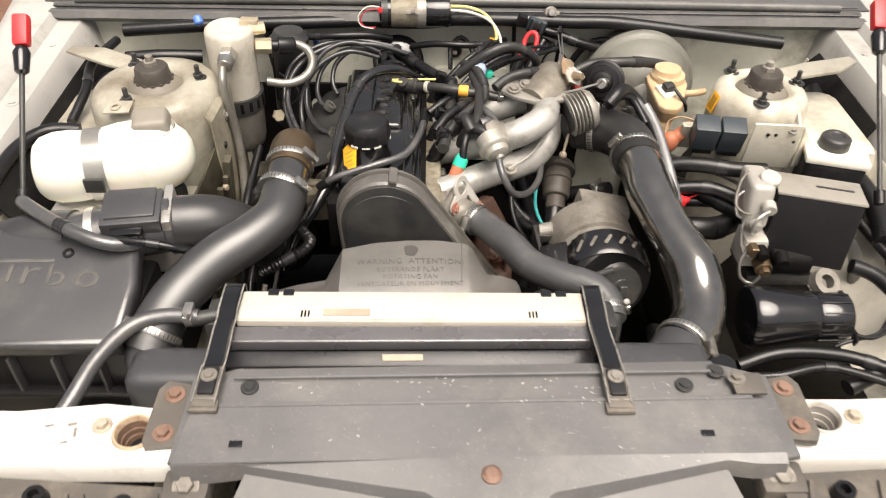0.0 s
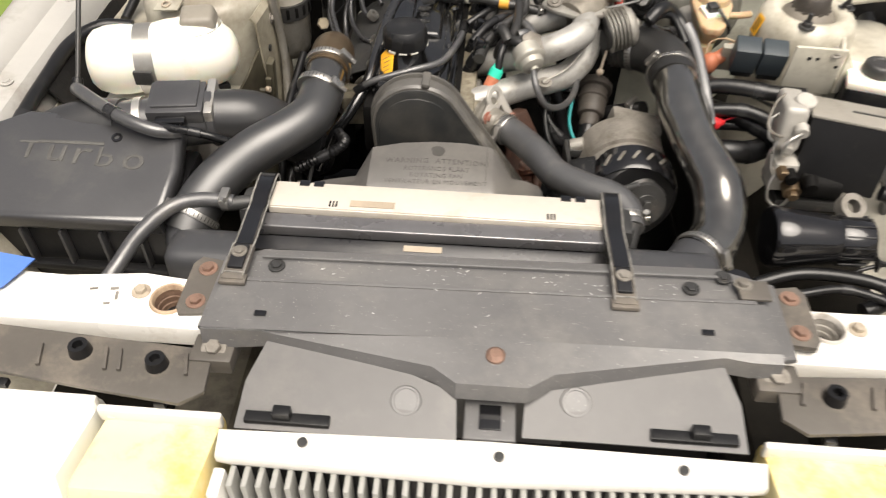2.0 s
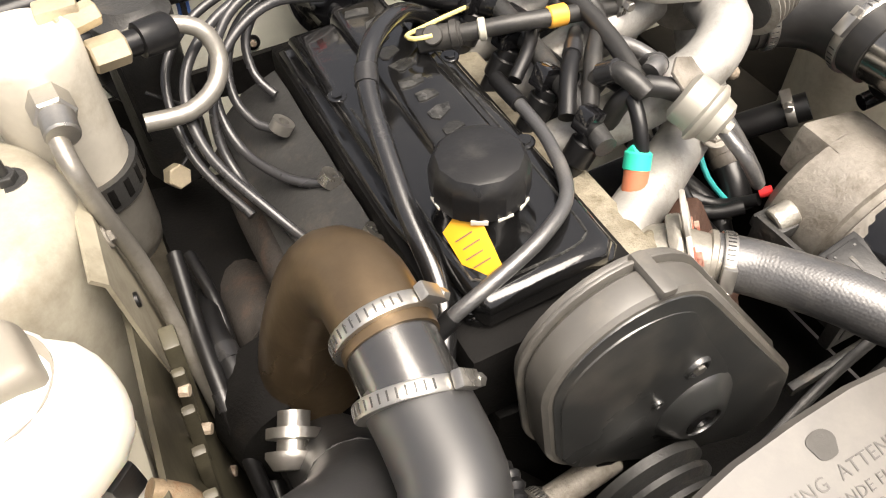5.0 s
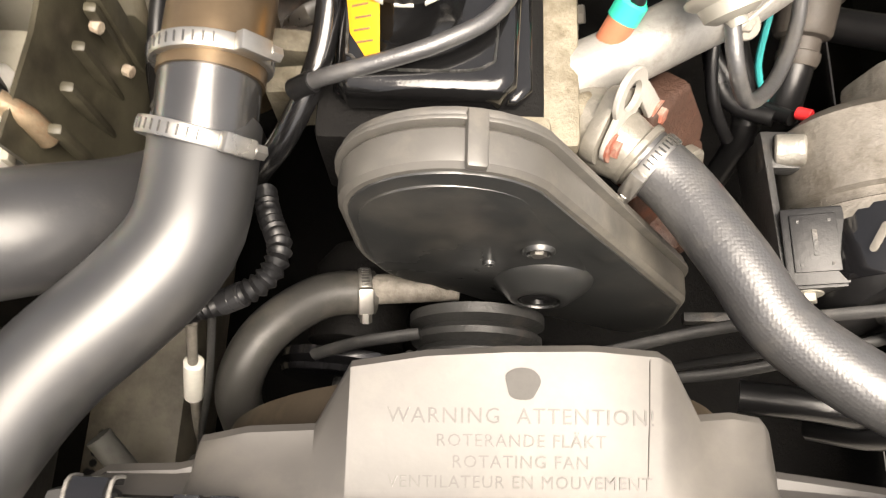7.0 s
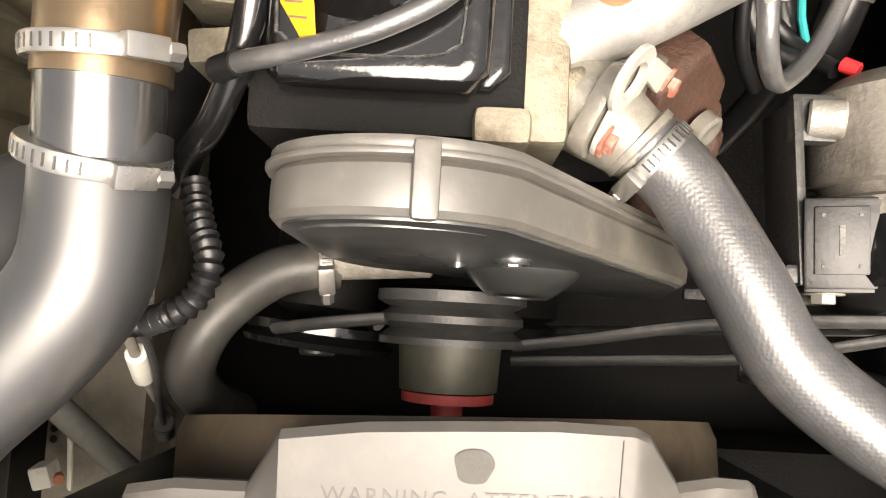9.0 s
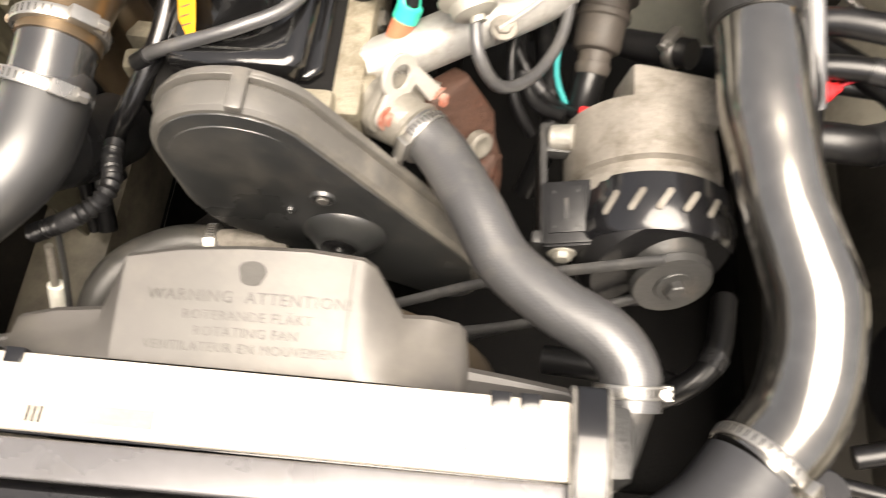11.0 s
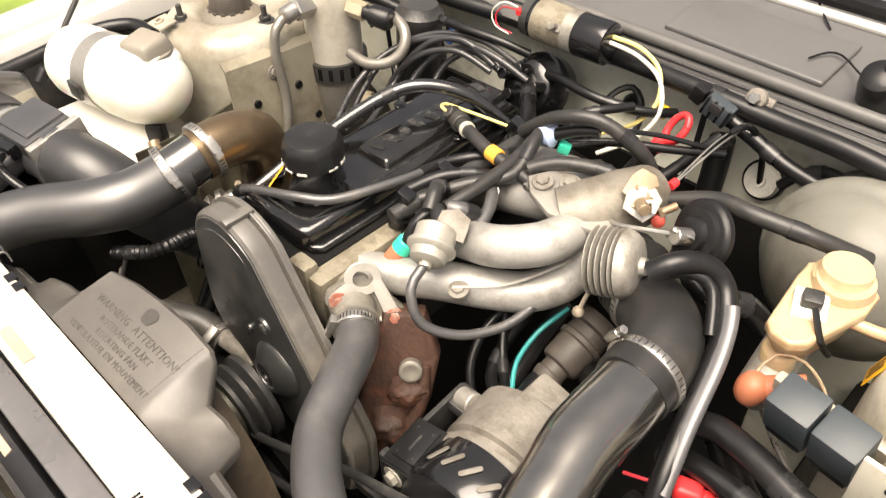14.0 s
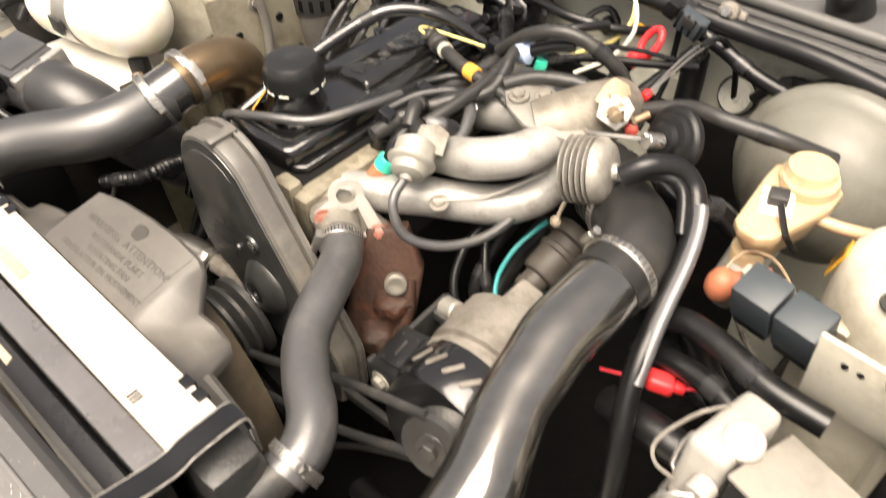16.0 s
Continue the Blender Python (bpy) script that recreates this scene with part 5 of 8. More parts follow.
def turbo():
    ob = thing("turbocharger", (-0.30, 0.80, 0.58), "turbocharger with heat-stained bronze outlet elbow and shiny adapter", "turbocharger")
    part("outlet_elbow", tube([(-0.256, 0.672, 0.863, 0.030), (-0.255, 0.70, 0.866, 0.030), (-0.256, 0.728, 0.861, 0.031), (-0.264, 0.752, 0.845, 0.032), (-0.275, 0.765, 0.81, 0.033), (-0.287, 0.775, 0.75, 0.038), (-0.292, 0.78, 0.70, 0.043)], 0.035, 28), bronze, ob, "bronze-brown heat-stained elbow")
    part("adapter", cyl((-0.258, 0.636, 0.8555), (-0.256, 0.684, 0.865), 0.0285, 28), adapter_steel, ob, "shiny dark steel adapter pipe")
    clamp((-0.256, 0.684, 0.866), (0.0, 1, 0.18), 0.0325, ob, toward=(0.8, -0.2, 0.6))
    part("housing", merge(lathe((-0.31, 0.74, 0.66), (-0.31, 0.83, 0.66), [(0, 0.035), (0.1, 0.06), (0.5, 0.07), (0.9, 0.06), (1, 0.03)], 32), box((-0.27, 0.80, 0.70), (0.07, 0.09, 0.08), 0.02)), shaded_grease, ob, "oily housing with shade in its colour")
    part("actuator", lathe((-0.335, 0.70, 0.72), (-0.318, 0.735, 0.735), [(0, 0.014), (0.2, 0.02), (0.3, 0.02), (0.32, 0.012), (0.5, 0.012), (0.52, 0.02), (0.7, 0.02), (0.72, 0.012), (1, 0.012)], 20), steel, ob, "ringed steel fitting")
    part("oil_line", tube([(-0.24, 0.78, 0.76), (-0.222, 0.77, 0.79), (-0.205, 0.79, 0.775)], 0.007, 10), steel, ob)
    part("ring_clip", lathe((-0.209, 0.788, 0.784), (-0.207, 0.792, 0.790), [(0, 0.006), (0, 0.011), (1, 0.011), (1, 0.006), (0, 0.006)], 20, caps=False), white_wire, ob, "white plastic ring")


turbo()


def exhaust():
    ob = thing("exhaust_manifold", (-0.25, 0.90, 0.66), "dark heat-scaled exhaust manifold beside the cylinder head", "manifold")
    part("log", tube([(-0.255, 0.76, 0.72), (-0.26, 0.85, 0.715), (-0.262, 0.95, 0.715), (-0.258, 1.03, 0.72)], 0.032, 16), scaled_iron, ob)
    for y in (0.76, 0.84, 0.92, 1.0):
        part("runner", tube([(-0.20, y, 0.765), (-0.225, y, 0.760), (-0.25, y + 0.004, 0.735)], 0.022, 14), scaled_iron, ob)
        hexbolt((-0.215, y + 0.036, 0.782), (-0.4, 0, 1), 0.007, 0.006, rusty_bolt, ob)
    part("heat_shield", sheet([[(-0.21, y, 0.795 + 0.004 * (k % 2)), (-0.245, y, 0.782 - 0.003 * (k % 2)), (-0.275, y, 0.755)] for k, y in enumerate((0.80, 0.84, 0.88, 0.92, 0.96, 1.0, 1.04))], 0.002), dark_steel, ob, "bent dark heat shield")
    part("down_pipe", tube([(-0.30, 0.84, 0.66), (-0.31, 0.95, 0.62), (-0.30, 1.06, 0.55), (-0.29, 1.10, 0.40)], 0.034, 18), scaled_iron, ob)
    part("lower_shield", box((-0.315, 0.93, 0.64), (0.10, 0.34, 0.02), 0.006, (0, 10, 0)), shaded_grease, ob)


scaled_iron = surf("scaled_iron", (0.035, 0.030, 0.026), 0.75, var=0.5, scale=40, bump=0.8, dirt=(0.09, 0.055, 0.038), dirt_amount=0.25)
exhaust()
pipe_grey = surf("dull_grey_pipe", (0.13, 0.13, 0.115), 0.5, var=0.2, scale=16, bump=0.1, dirt=(0.07, 0.06, 0.05), dirt_amount=0.4)
ht = thing("heater_valve", (-0.317, 1.06, 0.70), "dark grey cylinder with a slot behind the drier pipes", "heater part")
part("cylinder", lathe((-0.317, 1.065, 0.70), (-0.311, 1.075, 0.885), [(0, 0.026), (0.05, 0.032), (0.86, 0.033), (0.88, 0.035), (0.93, 0.035), (0.95, 0.031), (1, 0.026)], 28), dark_steel, ht)
part("slot", box((-0.337, 1.038, 0.81), (0.004, 0.006, 0.09), 0.001, (4, 0, 0)), black_plastic, ht)
part("nut", cyl((-0.33, 0.985, 0.765), (-0.325, 0.972, 0.772), 0.011, 6), tan_union, ht, "pale brass nut")
part("stay", tube([(-0.325, 1.02, 0.83), (-0.29, 1.0, 0.80), (-0.33, 0.978, 0.768)], 0.002, 8), wire_black, ht)

hose("turbo_inlet_duct", [(-0.395, 0.578, 0.845), (-0.35, 0.590, 0.838), (-0.315, 0.615, 0.80), (-0.30, 0.66, 0.74), (-0.305, 0.72, 0.67)], 0.036, duct_black, "black air duct from meter to turbocharger", seg=24, ribs=0.0)
hose_gloss = surf("glossy_black_hose", (0.009, 0.009, 0.0095), 0.2, var=0.25, scale=25, bump=0.04, dirt=(0.03, 0.028, 0.025), dirt_amount=0.15, coat=0.6, Coat_Roughness=0.15, Specular_IOR_Level=0.8)
pump_rubber = surf("dusty_coolant_rubber", (0.035, 0.034, 0.031), 0.45, var=0.25, scale=20, bump=0.12, dirt=(0.10, 0.093, 0.08), dirt_amount=0.35, Specular_IOR_Level=0.6)
hose("pump_hose", [(-0.1771, 0.6065, 0.668), (-0.2150, 0.5985, 0.680), (-0.2500, 0.5680, 0.692), (-0.2690, 0.5330, 0.680), (-0.2710, 0.5080, 0.640), (-0.262, 0.49, 0.585)], 0.0168, pump_rubber, "black lower coolant hose on the water pump", seg=18,
     clamps=[((-0.184, 0.605, 0.6705), (1, 0.1, -0.15), 0.0178, (0, -0.5, 0.8))])
hose("breather_hose", [(-0.278, 0.650, 0.70), (-0.2508, 0.6600, 0.7634), (-0.2265, 0.6740, 0.7972), (-0.2034, 0.7163, 0.8272), (-0.1954, 0.7883, 0.8502), (-0.1777, 0.8787, 0.8744), (-0.1515, 0.9207, 0.8844), (-0.1107, 0.9585, 0.8708), (-0.0659, 0.9910, 0.8267), (-0.04, 1.01, 0.78)], 0.0084, hose_gloss, "black breather hose arched over the engine", seg=14)
cc_hose = hose("crankcase_hose", [(-0.2180, 0.6930, 0.822), (-0.2020, 0.6935, 0.8340), (-0.1766, 0.6960, 0.8440), (-0.1307, 0.7075, 0.8540), (-0.0950, 0.7330, 0.8530), (-0.0767, 0.7830, 0.8500), (-0.0693, 0.8304, 0.8440), (-0.0657, 0.8799, 0.838)], 0.0054, hose_rubber, "thin black hose across the valve cover", seg=12)
part("end_sleeve", tube([(-0.0685, 0.8380, 0.8432), (-0.0657, 0.8799, 0.838)], 0.0072, 12), black_plastic, cc_hose, "short black end sleeve")
part("end_sleeve", tube([(-0.2200, 0.6929, 0.8200), (-0.2060, 0.6934, 0.8310)], 0.0070, 12), black_plastic, cc_hose, "short black end sleeve")
hose("conduit", [(-0.2403, 0.640, 0.780), (-0.2330, 0.620, 0.790), (-0.2225, 0.5960, 0.800), (-0.2290, 0.577, 0.800), (-0.2488, 0.566, 0.794), (-0.285, 0.560, 0.775)], 0.0070, black_plastic, "black corrugated conduit under the charge hose", seg=12, step=0.0015, ribs=0.0012, rib=0.006)


# ---- intake side ----
plenum_alloy = surf("stained_plenum_alloy", (0.25, 0.228, 0.19), 0.5, metal=0.3, var=0.3, scale=35, bump=0.35, dirt=(0.13, 0.112, 0.085), dirt_amount=0.45)


def manifold():
    ob = thing("intake_manifold", (0.06, 0.82, 0.76), "bright cast alloy intake manifold with curved runners", "manifold")
    runs = ([(-0.075, 0.716, 0.786), (-0.040, 0.728, 0.789), (-0.004, 0.745, 0.793), (0.036, 0.767, 0.796), (0.072, 0.789, 0.794), (0.107, 0.818, 0.791), (0.132, 0.85, 0.805), (0.138, 0.875, 0.84)],
            [(-0.045, 0.82, 0.800), (0.0, 0.808, 0.818), (0.045, 0.800, 0.836), (0.085, 0.800, 0.852), (0.118, 0.822, 0.862), (0.128, 0.860, 0.862)],
            [(-0.045, 0.90, 0.800), (0.0, 0.895, 0.82), (0.05, 0.89, 0.84), (0.09, 0.89, 0.855), (0.115, 0.90, 0.86)],
            [(-0.045, 0.975, 0.800), (0.0, 0.965, 0.82), (0.05, 0.95, 0.84), (0.09, 0.93, 0.855), (0.115, 0.92, 0.86)])
    for r in runs:
        part("runner", tube(r, 0.0215, 20), bright_alloy, ob)
    part("plenum", merge(tube([(0.105, 0.862, 0.862, 0.030), (0.125, 0.885, 0.866, 0.034), (0.14, 0.92, 0.866, 0.034), (0.145, 0.96, 0.86, 0.028)], 0.03, 24)), plenum_alloy, ob, "dust-stained plenum")
    part("flange", prism([(0.055, 0.873), (0.072, 0.855), (0.105, 0.842), (0.160, 0.853), (0.168, 0.868), (0.13, 0.885), (0.10, 0.905), (0.07, 0.905)], 0.007, Matrix.Translation((0, 0, 0.878)) @ pose(0, 0, 0, 0, 2, 0), 0.002), cast_alloy, ob, "flat alloy flange plate")
    for q in ((0.096, 0.889, 0.885), (0.075, 0.872, 0.886), (0.066, 0.757, 0.811)):
        hexbolt(q, (0, -0.2, 1), 0.007, 0.005, dusty_alloy, ob)
    part("vacuum_line", tube([(0.062, 0.752, 0.8155), (0.10, 0.79, 0.817), (0.128, 0.835, 0.829), (0.140, 0.858, 0.838)], 0.0017, 8), eye_alloy, ob, "thin pale steel line along the runner")


bright_alloy = surf("bright_cast_alloy", (0.40, 0.39, 0.365), 0.45, metal=0.4, var=0.22, scale=40, bump=0.25, dirt=(0.20, 0.18, 0.145), dirt_amount=0.3)
manifold()


def regulator():
    ob = thing("pressure_regulator", (0.046, 0.753, 0.82), "pale round fuel pressure regulator on a folded bracket", "regulator")
    part("can", lathe((0.047, 0.730, 0.848), (0.029, 0.768, 0.864), [(0, 0.0065), (0.10, 0.0065), (0.11, 0.012), (0.18, 0.0175), (0.36, 0.0192), (0.42, 0.0232), (0.47, 0.0250), (0.52, 0.0250), (0.57, 0.0212), (0.92, 0.0212), (1, 0.016)], 32), zinc, ob)
    part("bracket", prism([(-0.016, -0.014), (0.018, -0.012), (0.016, 0.012), (0.0, 0.018), (-0.015, 0.010)], 0.003, Matrix.Translation((0.040, 0.776, 0.868)) @ pose(0, 0, 0, 35, 10, 20), 0.001), dusty_alloy, ob)
    part("vacuum_line", tube([(0.0440, 0.7340, 0.8480), (0.0487, 0.7094, 0.8358), (0.0665, 0.7038, 0.8055), (0.0930, 0.7297, 0.7865), (0.1142, 0.7729, 0.7811), (0.1222, 0.8163, 0.7892), (0.1283, 0.8531, 0.7984)], 0.0052, 12), hose_rubber, ob, "grey rubber vacuum line looping below")
    part("outlet", tube([(0.030, 0.772, 0.862), (0.012, 0.785, 0.866), (-0.004, 0.795, 0.850), (-0.01, 0.80, 0.825)], 0.0085, 12), elbow_rubber, ob)


regulator()


def temp_sensor():
    ob = thing("coolant_sensor", (-0.016, 0.748, 0.80), "brown coolant sensor with bright green connector", "sensor")
    part("body", cyl((-0.024, 0.740, 0.798), (-0.014, 0.753, 0.819), 0.0098, 16), terracotta, ob)
    part("connector", merge(cyl((-0.0145, 0.753, 0.817), (-0.009, 0.760, 0.829), 0.0108, 16), box((-0.010, 0.759, 0.828), (0.016, 0.012, 0.01), 0.002, (20, 20, 0))), green_plastic, ob, "green plastic plug")
    part("lead", tube([(-0.008, 0.758, 0.830), (-0.006, 0.768, 0.848), (0.0, 0.79, 0.858), (0.004, 0.82, 0.85)], 0.006, 10), rubber, ob)


temp_sensor()


def fuel_rail():
    ob = thing("fuel_rail", (-0.03, 0.86, 0.82), "black fuel rail with injectors and wiring plugs", "fuel rail")
    part("rail", tube([(-0.038, 0.765, 0.842), (-0.028, 0.85, 0.848), (-0.02, 0.96, 0.85)], 0.009, 14), dark_steel, ob)
    for y in (0.785, 0.845, 0.905, 0.965):
        inj = part("injector", merge(cyl((-0.058, y, 0.802), (-0.036, y, 0.842), 0.010, 14), cyl((-0.05, y, 0.816), (-0.04, y, 0.834), 0.0125, 14)), black_plastic, ob)
        part("plug", box((-0.040, y + 0.002, 0.853), (0.018, 0.016, 0.02), 0.003, (0, 25, 10)), gloss_black, inj)


fuel_rail()


def throttle():
    ob = thing("throttle_body", (0.17, 0.87, 0.80), "throttle body with ribbed pale bellows cap and levers", "throttle body")
    p0, p1 = Vector((0.160, 0.8445, 0.8525)), Vector((0.210, 0.858, 0.865))
    d = p1 - p0
    # dark cylinder added to give the gaps between the rings their shade
    part("bellows_shade_core", lathe(p0, p0 + d * 0.62, [(0, 0.026), (1, 0.0275)], 32), dark_steel, ob, "core of the ribbed cap, dark for shade between rings")
    for k in range(5):
        q = p0 + d * (0.03 + 0.115 * k)
        part("bellows_ring", lathe(q, q + d * 0.062, [(0, 0.026), (0.1, 0.0320), (0.35, 0.0338), (0.65, 0.0338), (0.9, 0.0320), (1, 0.026)], 36), cast_alloy, ob, "pale alloy ring")
    part("bellows_cap", lathe(p0 + d * 0.58, p1, [(0, 0.030), (0.05, 0.0335), (0.3, 0.0325), (0.58, 0.0275), (0.72, 0.020), (0.76, 0.009), (1.0, 0.008), (1.0, 0.004)], 36), cast_alloy, ob, "pale domed alloy cap")
    part("body", lathe((0.168, 0.885, 0.82), (0.20, 0.874, 0.834), [(0, 0.036), (0.4, 0.040), (0.5, 0.036), (1, 0.036)], 28), dark_steel, ob)
    part("spring", tube([(0.14 + 0.004 * k, 0.868 + 0.012 * math.cos(k * 1.6), 0.815 + 0.012 * math.sin(k * 1.6)) for k in range(16)], 0.0018, 6, step=0.004), steel, ob)
    part("lever", prism([(-0.013, -0.014), (0.010, -0.017), (0.014, -0.004), (0.007, 0.002), (0.013, 0.012), (0.006, 0.019), (-0.010, 0.017), (-0.014, 0.006)], 0.003, Matrix.Translation((0.163, 0.908, 0.903)) @ pose(0, 0, 0, 30, 25, 15), 0.001), rusty_tan, ob, "tan plated throttle lever")
    part("lever_block", merge(box((0.170, 0.900, 0.890), (0.022, 0.018, 0.018), 0.004, (20, 10, 30)), cyl((0.172, 0.895, 0.898), (0.184, 0.884, 0.902), 0.006, 12)), rusty_tan, ob)
    part("red_knob", lathe((0.180, 0.922, 0.867), (0.186, 0.912, 0.870), [(0, 0.005), (0.3, 0.0072), (0.8, 0.0066), (1, 0.003)], 14), faded_cap, ob, "small red plastic cap")
    part("lever_plate", prism([(-0.018, -0.012), (0.004, -0.020), (0.014, -0.010), (0.019, 0.006), (0.010, 0.016), (-0.006, 0.014), (-0.017, 0.004)], 0.003, Matrix.Translation((0.1708, 0.9008, 0.895)) @ pose(0, 0, 0, 38, 18, 40), 0.001), eye_alloy, ob, "pale plated lever plate")
    part("lever_tongue", prism([(-0.014, -0.006), (0.010, -0.009), (0.016, 0.002), (0.002, 0.010), (-0.012, 0.006)], 0.004, Matrix.Translation((0.1634, 0.9149, 0.9)) @ pose(0, 0, 0, 20, 20, 60), 0.0015), rusty_tan, ob, "rust-stained tongue")
    part("fork", tube([(0.1737, 0.8955, 0.897), (0.1817, 0.9015, 0.901), (0.1887, 0.8935, 0.895)], 0.0022, 8), white_wire, ob, "white plastic fork")
    part("stop_screw", merge(cyl((0.1904, 0.9358, 0.88), (0.1824, 0.9218, 0.876), 0.0042, 12), cyl((0.1824, 0.9218, 0.876), (0.1804, 0.9178, 0.875), 0.0065, 6)), rusty_tan, ob)
    for k in range(3):
        c0, w = Vector((0.204 - 0.0085 * k, 0.870 + 0.0042 * k, 0.816 - 0.0012 * k)), Vector((0.9, -0.42, 0.15)).normalized()
        part("sleeve_rib", lathe(c0 - w * 0.0028, c0 + w * 0.0028, [(0, 0.030), (0.2, 0.0362), (0.8, 0.0362), (1, 0.030)], 32), elbow_rubber, ob)
    part("rod", tube([(0.15, 0.88, 0.875), (0.17, 0.87, 0.885), (0.215, 0.89, 0.888)], 0.0022, 8), steel, ob)
    part("link", merge(tube([(0.166, 0.842, 0.822), (0.162, 0.836, 0.803), (0.160, 0.833, 0.790)], 0.0024, 8), lathe((0.160, 0.833, 0.794), (0.159, 0.832, 0.782), [(0, 0.003), (0.3, 0.006), (0.7, 0.006), (1, 0.003)], 14)), dusty_rim, ob, "pale ball link")


faded_cap = surf("faded_red_cap", (0.48, 0.075, 0.055), 0.5, var=0.2, scale=60, bump=0.1)
rusty_tan = surf("tan_plating", (0.33, 0.25, 0.165), 0.45, metal=0.5, var=0.35, scale=70, bump=0.3, dirt=(0.3, 0.14, 0.07), dirt_amount=0.3)
throttle()


def vacuum_can():
    ob = thing("vacuum_diaphragm", (0.232, 0.92, 0.83), "black round vacuum diaphragm with silver stem", "actuator")
    part("can", lathe((0.236, 0.940, 0.866), (0.220, 0.904, 0.882), [(0.2, 0.020), (0.36, 0.030), (0.42, 0.0345), (0.56, 0.0345), (0.60, 0.0315), (0.66, 0.0305), (0.68, 0.027), (0.80, 0.0255), (0.82, 0.018), (0.95, 0.016), (1, 0.01)], 40), black_plastic, ob)
    part("stem", merge(cyl((0.224, 0.902, 0.882), (0.216, 0.886, 0.889), 0.0085, 14), box((0.219, 0.893, 0.886), (0.022, 0.006, 0.016), 0.002, (20, 20, 30))), steel, ob, "silver stem and nut")


vacuum_can()


can_hose = thing("elbow_hose", (0.030, 0.83, 0.84), "dusty grey-black elbow hose beside the pressure can", "hose")
part("hose_body", tube([(0.0176, 0.8565, 0.850), (0.0250, 0.8520, 0.858), (0.0340, 0.8410, 0.859), (0.0426, 0.8251, 0.856), (0.0467, 0.8085, 0.852), (0.0429, 0.7942, 0.850), (0.0330, 0.7850, 0.852)], 0.0068, 14), hose_rubber, can_hose)
clamp((0.0215, 0.8545, 0.8545), (0.5, -0.3, 0.8), 0.0070, can_hose, width=0.007)


def idle_valve():
    ob = thing("idle_valve", (0.146, 0.83, 0.64), "black cylindrical idle air valve with hose stubs", "valve")
    part("body", lathe((0.151, 0.795, 0.703), (0.162, 0.878, 0.738), [(0, 0.015), (0.06, 0.017), (0.12, 0.017), (0.13, 0.0155), (0.24, 0.0155), (0.26, 0.021), (0.30, 0.023), (0.58, 0.024), (0.60, 0.0265), (0.66, 0.0265), (0.68, 0.024), (0.80, 0.024), (0.82, 0.031), (0.92, 0.031), (1, 0.026)], 28), mount_rubber, ob)
    part("stub", tube([(0.152, 0.805, 0.706), (0.148, 0.785, 0.696), (0.146, 0.765, 0.675)], 0.015, 16), rubber, ob)
    part("side_hose", tube([(0.165, 0.85, 0.69), (0.20, 0.82, 0.72), (0.235, 0.795, 0.745)], 0.014, 16), rubber, ob)
    clamp((0.222, 0.804, 0.737), (0.8, -0.55, 0.5), 0.0148, ob, width=0.009)
    part("teal_lead", tube([(0.130, 0.86, 0.75), (0.120, 0.82, 0.735), (0.118, 0.79, 0.71), (0.13, 0.77, 0.69)], 0.0028, 8), teal_wire, ob, "teal wire")


idle_valve()


strip_shine = surf("shiny_grey_strip", (0.085, 0.086, 0.09), 0.36, var=0.3, scale=14, bump=0.2, coat=0.5, Coat_Roughness=0.28, Specular_IOR_Level=0.8)
hose("servo_pipe", [(0.226, 0.9113, 0.835), (0.2448, 0.9087, 0.825), (0.2646, 0.9145, 0.815), (0.2852, 0.9351, 0.805), (0.3044, 0.9415, 0.785)], 0.0125, hose_gloss, "glossy black pipe curving behind the charge pipe elbow", seg=16)


def tagged_hose():
    ob = thing("heater_hose", (0.30, 0.80, 0.6), "black hose wrapped with a shiny flat strip", "hose")
    part("hose_body", tube([(0.222, 0.842, 0.878), (0.2377, 0.8558, 0.8900), (0.2547, 0.8791, 0.8818), (0.2743, 0.8846, 0.8634), (0.2934, 0.8591, 0.8447), (0.3029, 0.8276, 0.8283), (0.3130, 0.7755, 0.8001), (0.3247, 0.7254, 0.7618), (0.3480, 0.6788, 0.6810), (0.36, 0.64, 0.58)], 0.0105, 16), rubber, ob)
    part("second_line", tube([(0.222, 0.846, 0.870), (0.245, 0.864, 0.878), (0.268, 0.872, 0.868), (0.288, 0.845, 0.842)], 0.006, 10), wire_black, ob)
    part("strip", tube([(0.2860, 0.8720, 0.855), (0.2940, 0.8580, 0.8455), (0.3035, 0.8276, 0.8295), (0.3130, 0.7755, 0.8015), (0.3235, 0.7300, 0.766)], 0.0132, 16, flat=0.62), strip_shine, ob, "shiny flat grey strip")


tagged_hose()


grommet_ivory = surf("ivory_plastic", (0.50, 0.48, 0.40), 0.45, var=0.2, scale=40, bump=0.05)
hose_dusty = surf("dusty_hose_rubber", (0.026, 0.0255, 0.0245), 0.42, var=0.3, scale=30, bump=0.12, dirt=(0.075, 0.07, 0.061), dirt_amount=0.35, Specular_IOR_Level=0.55)


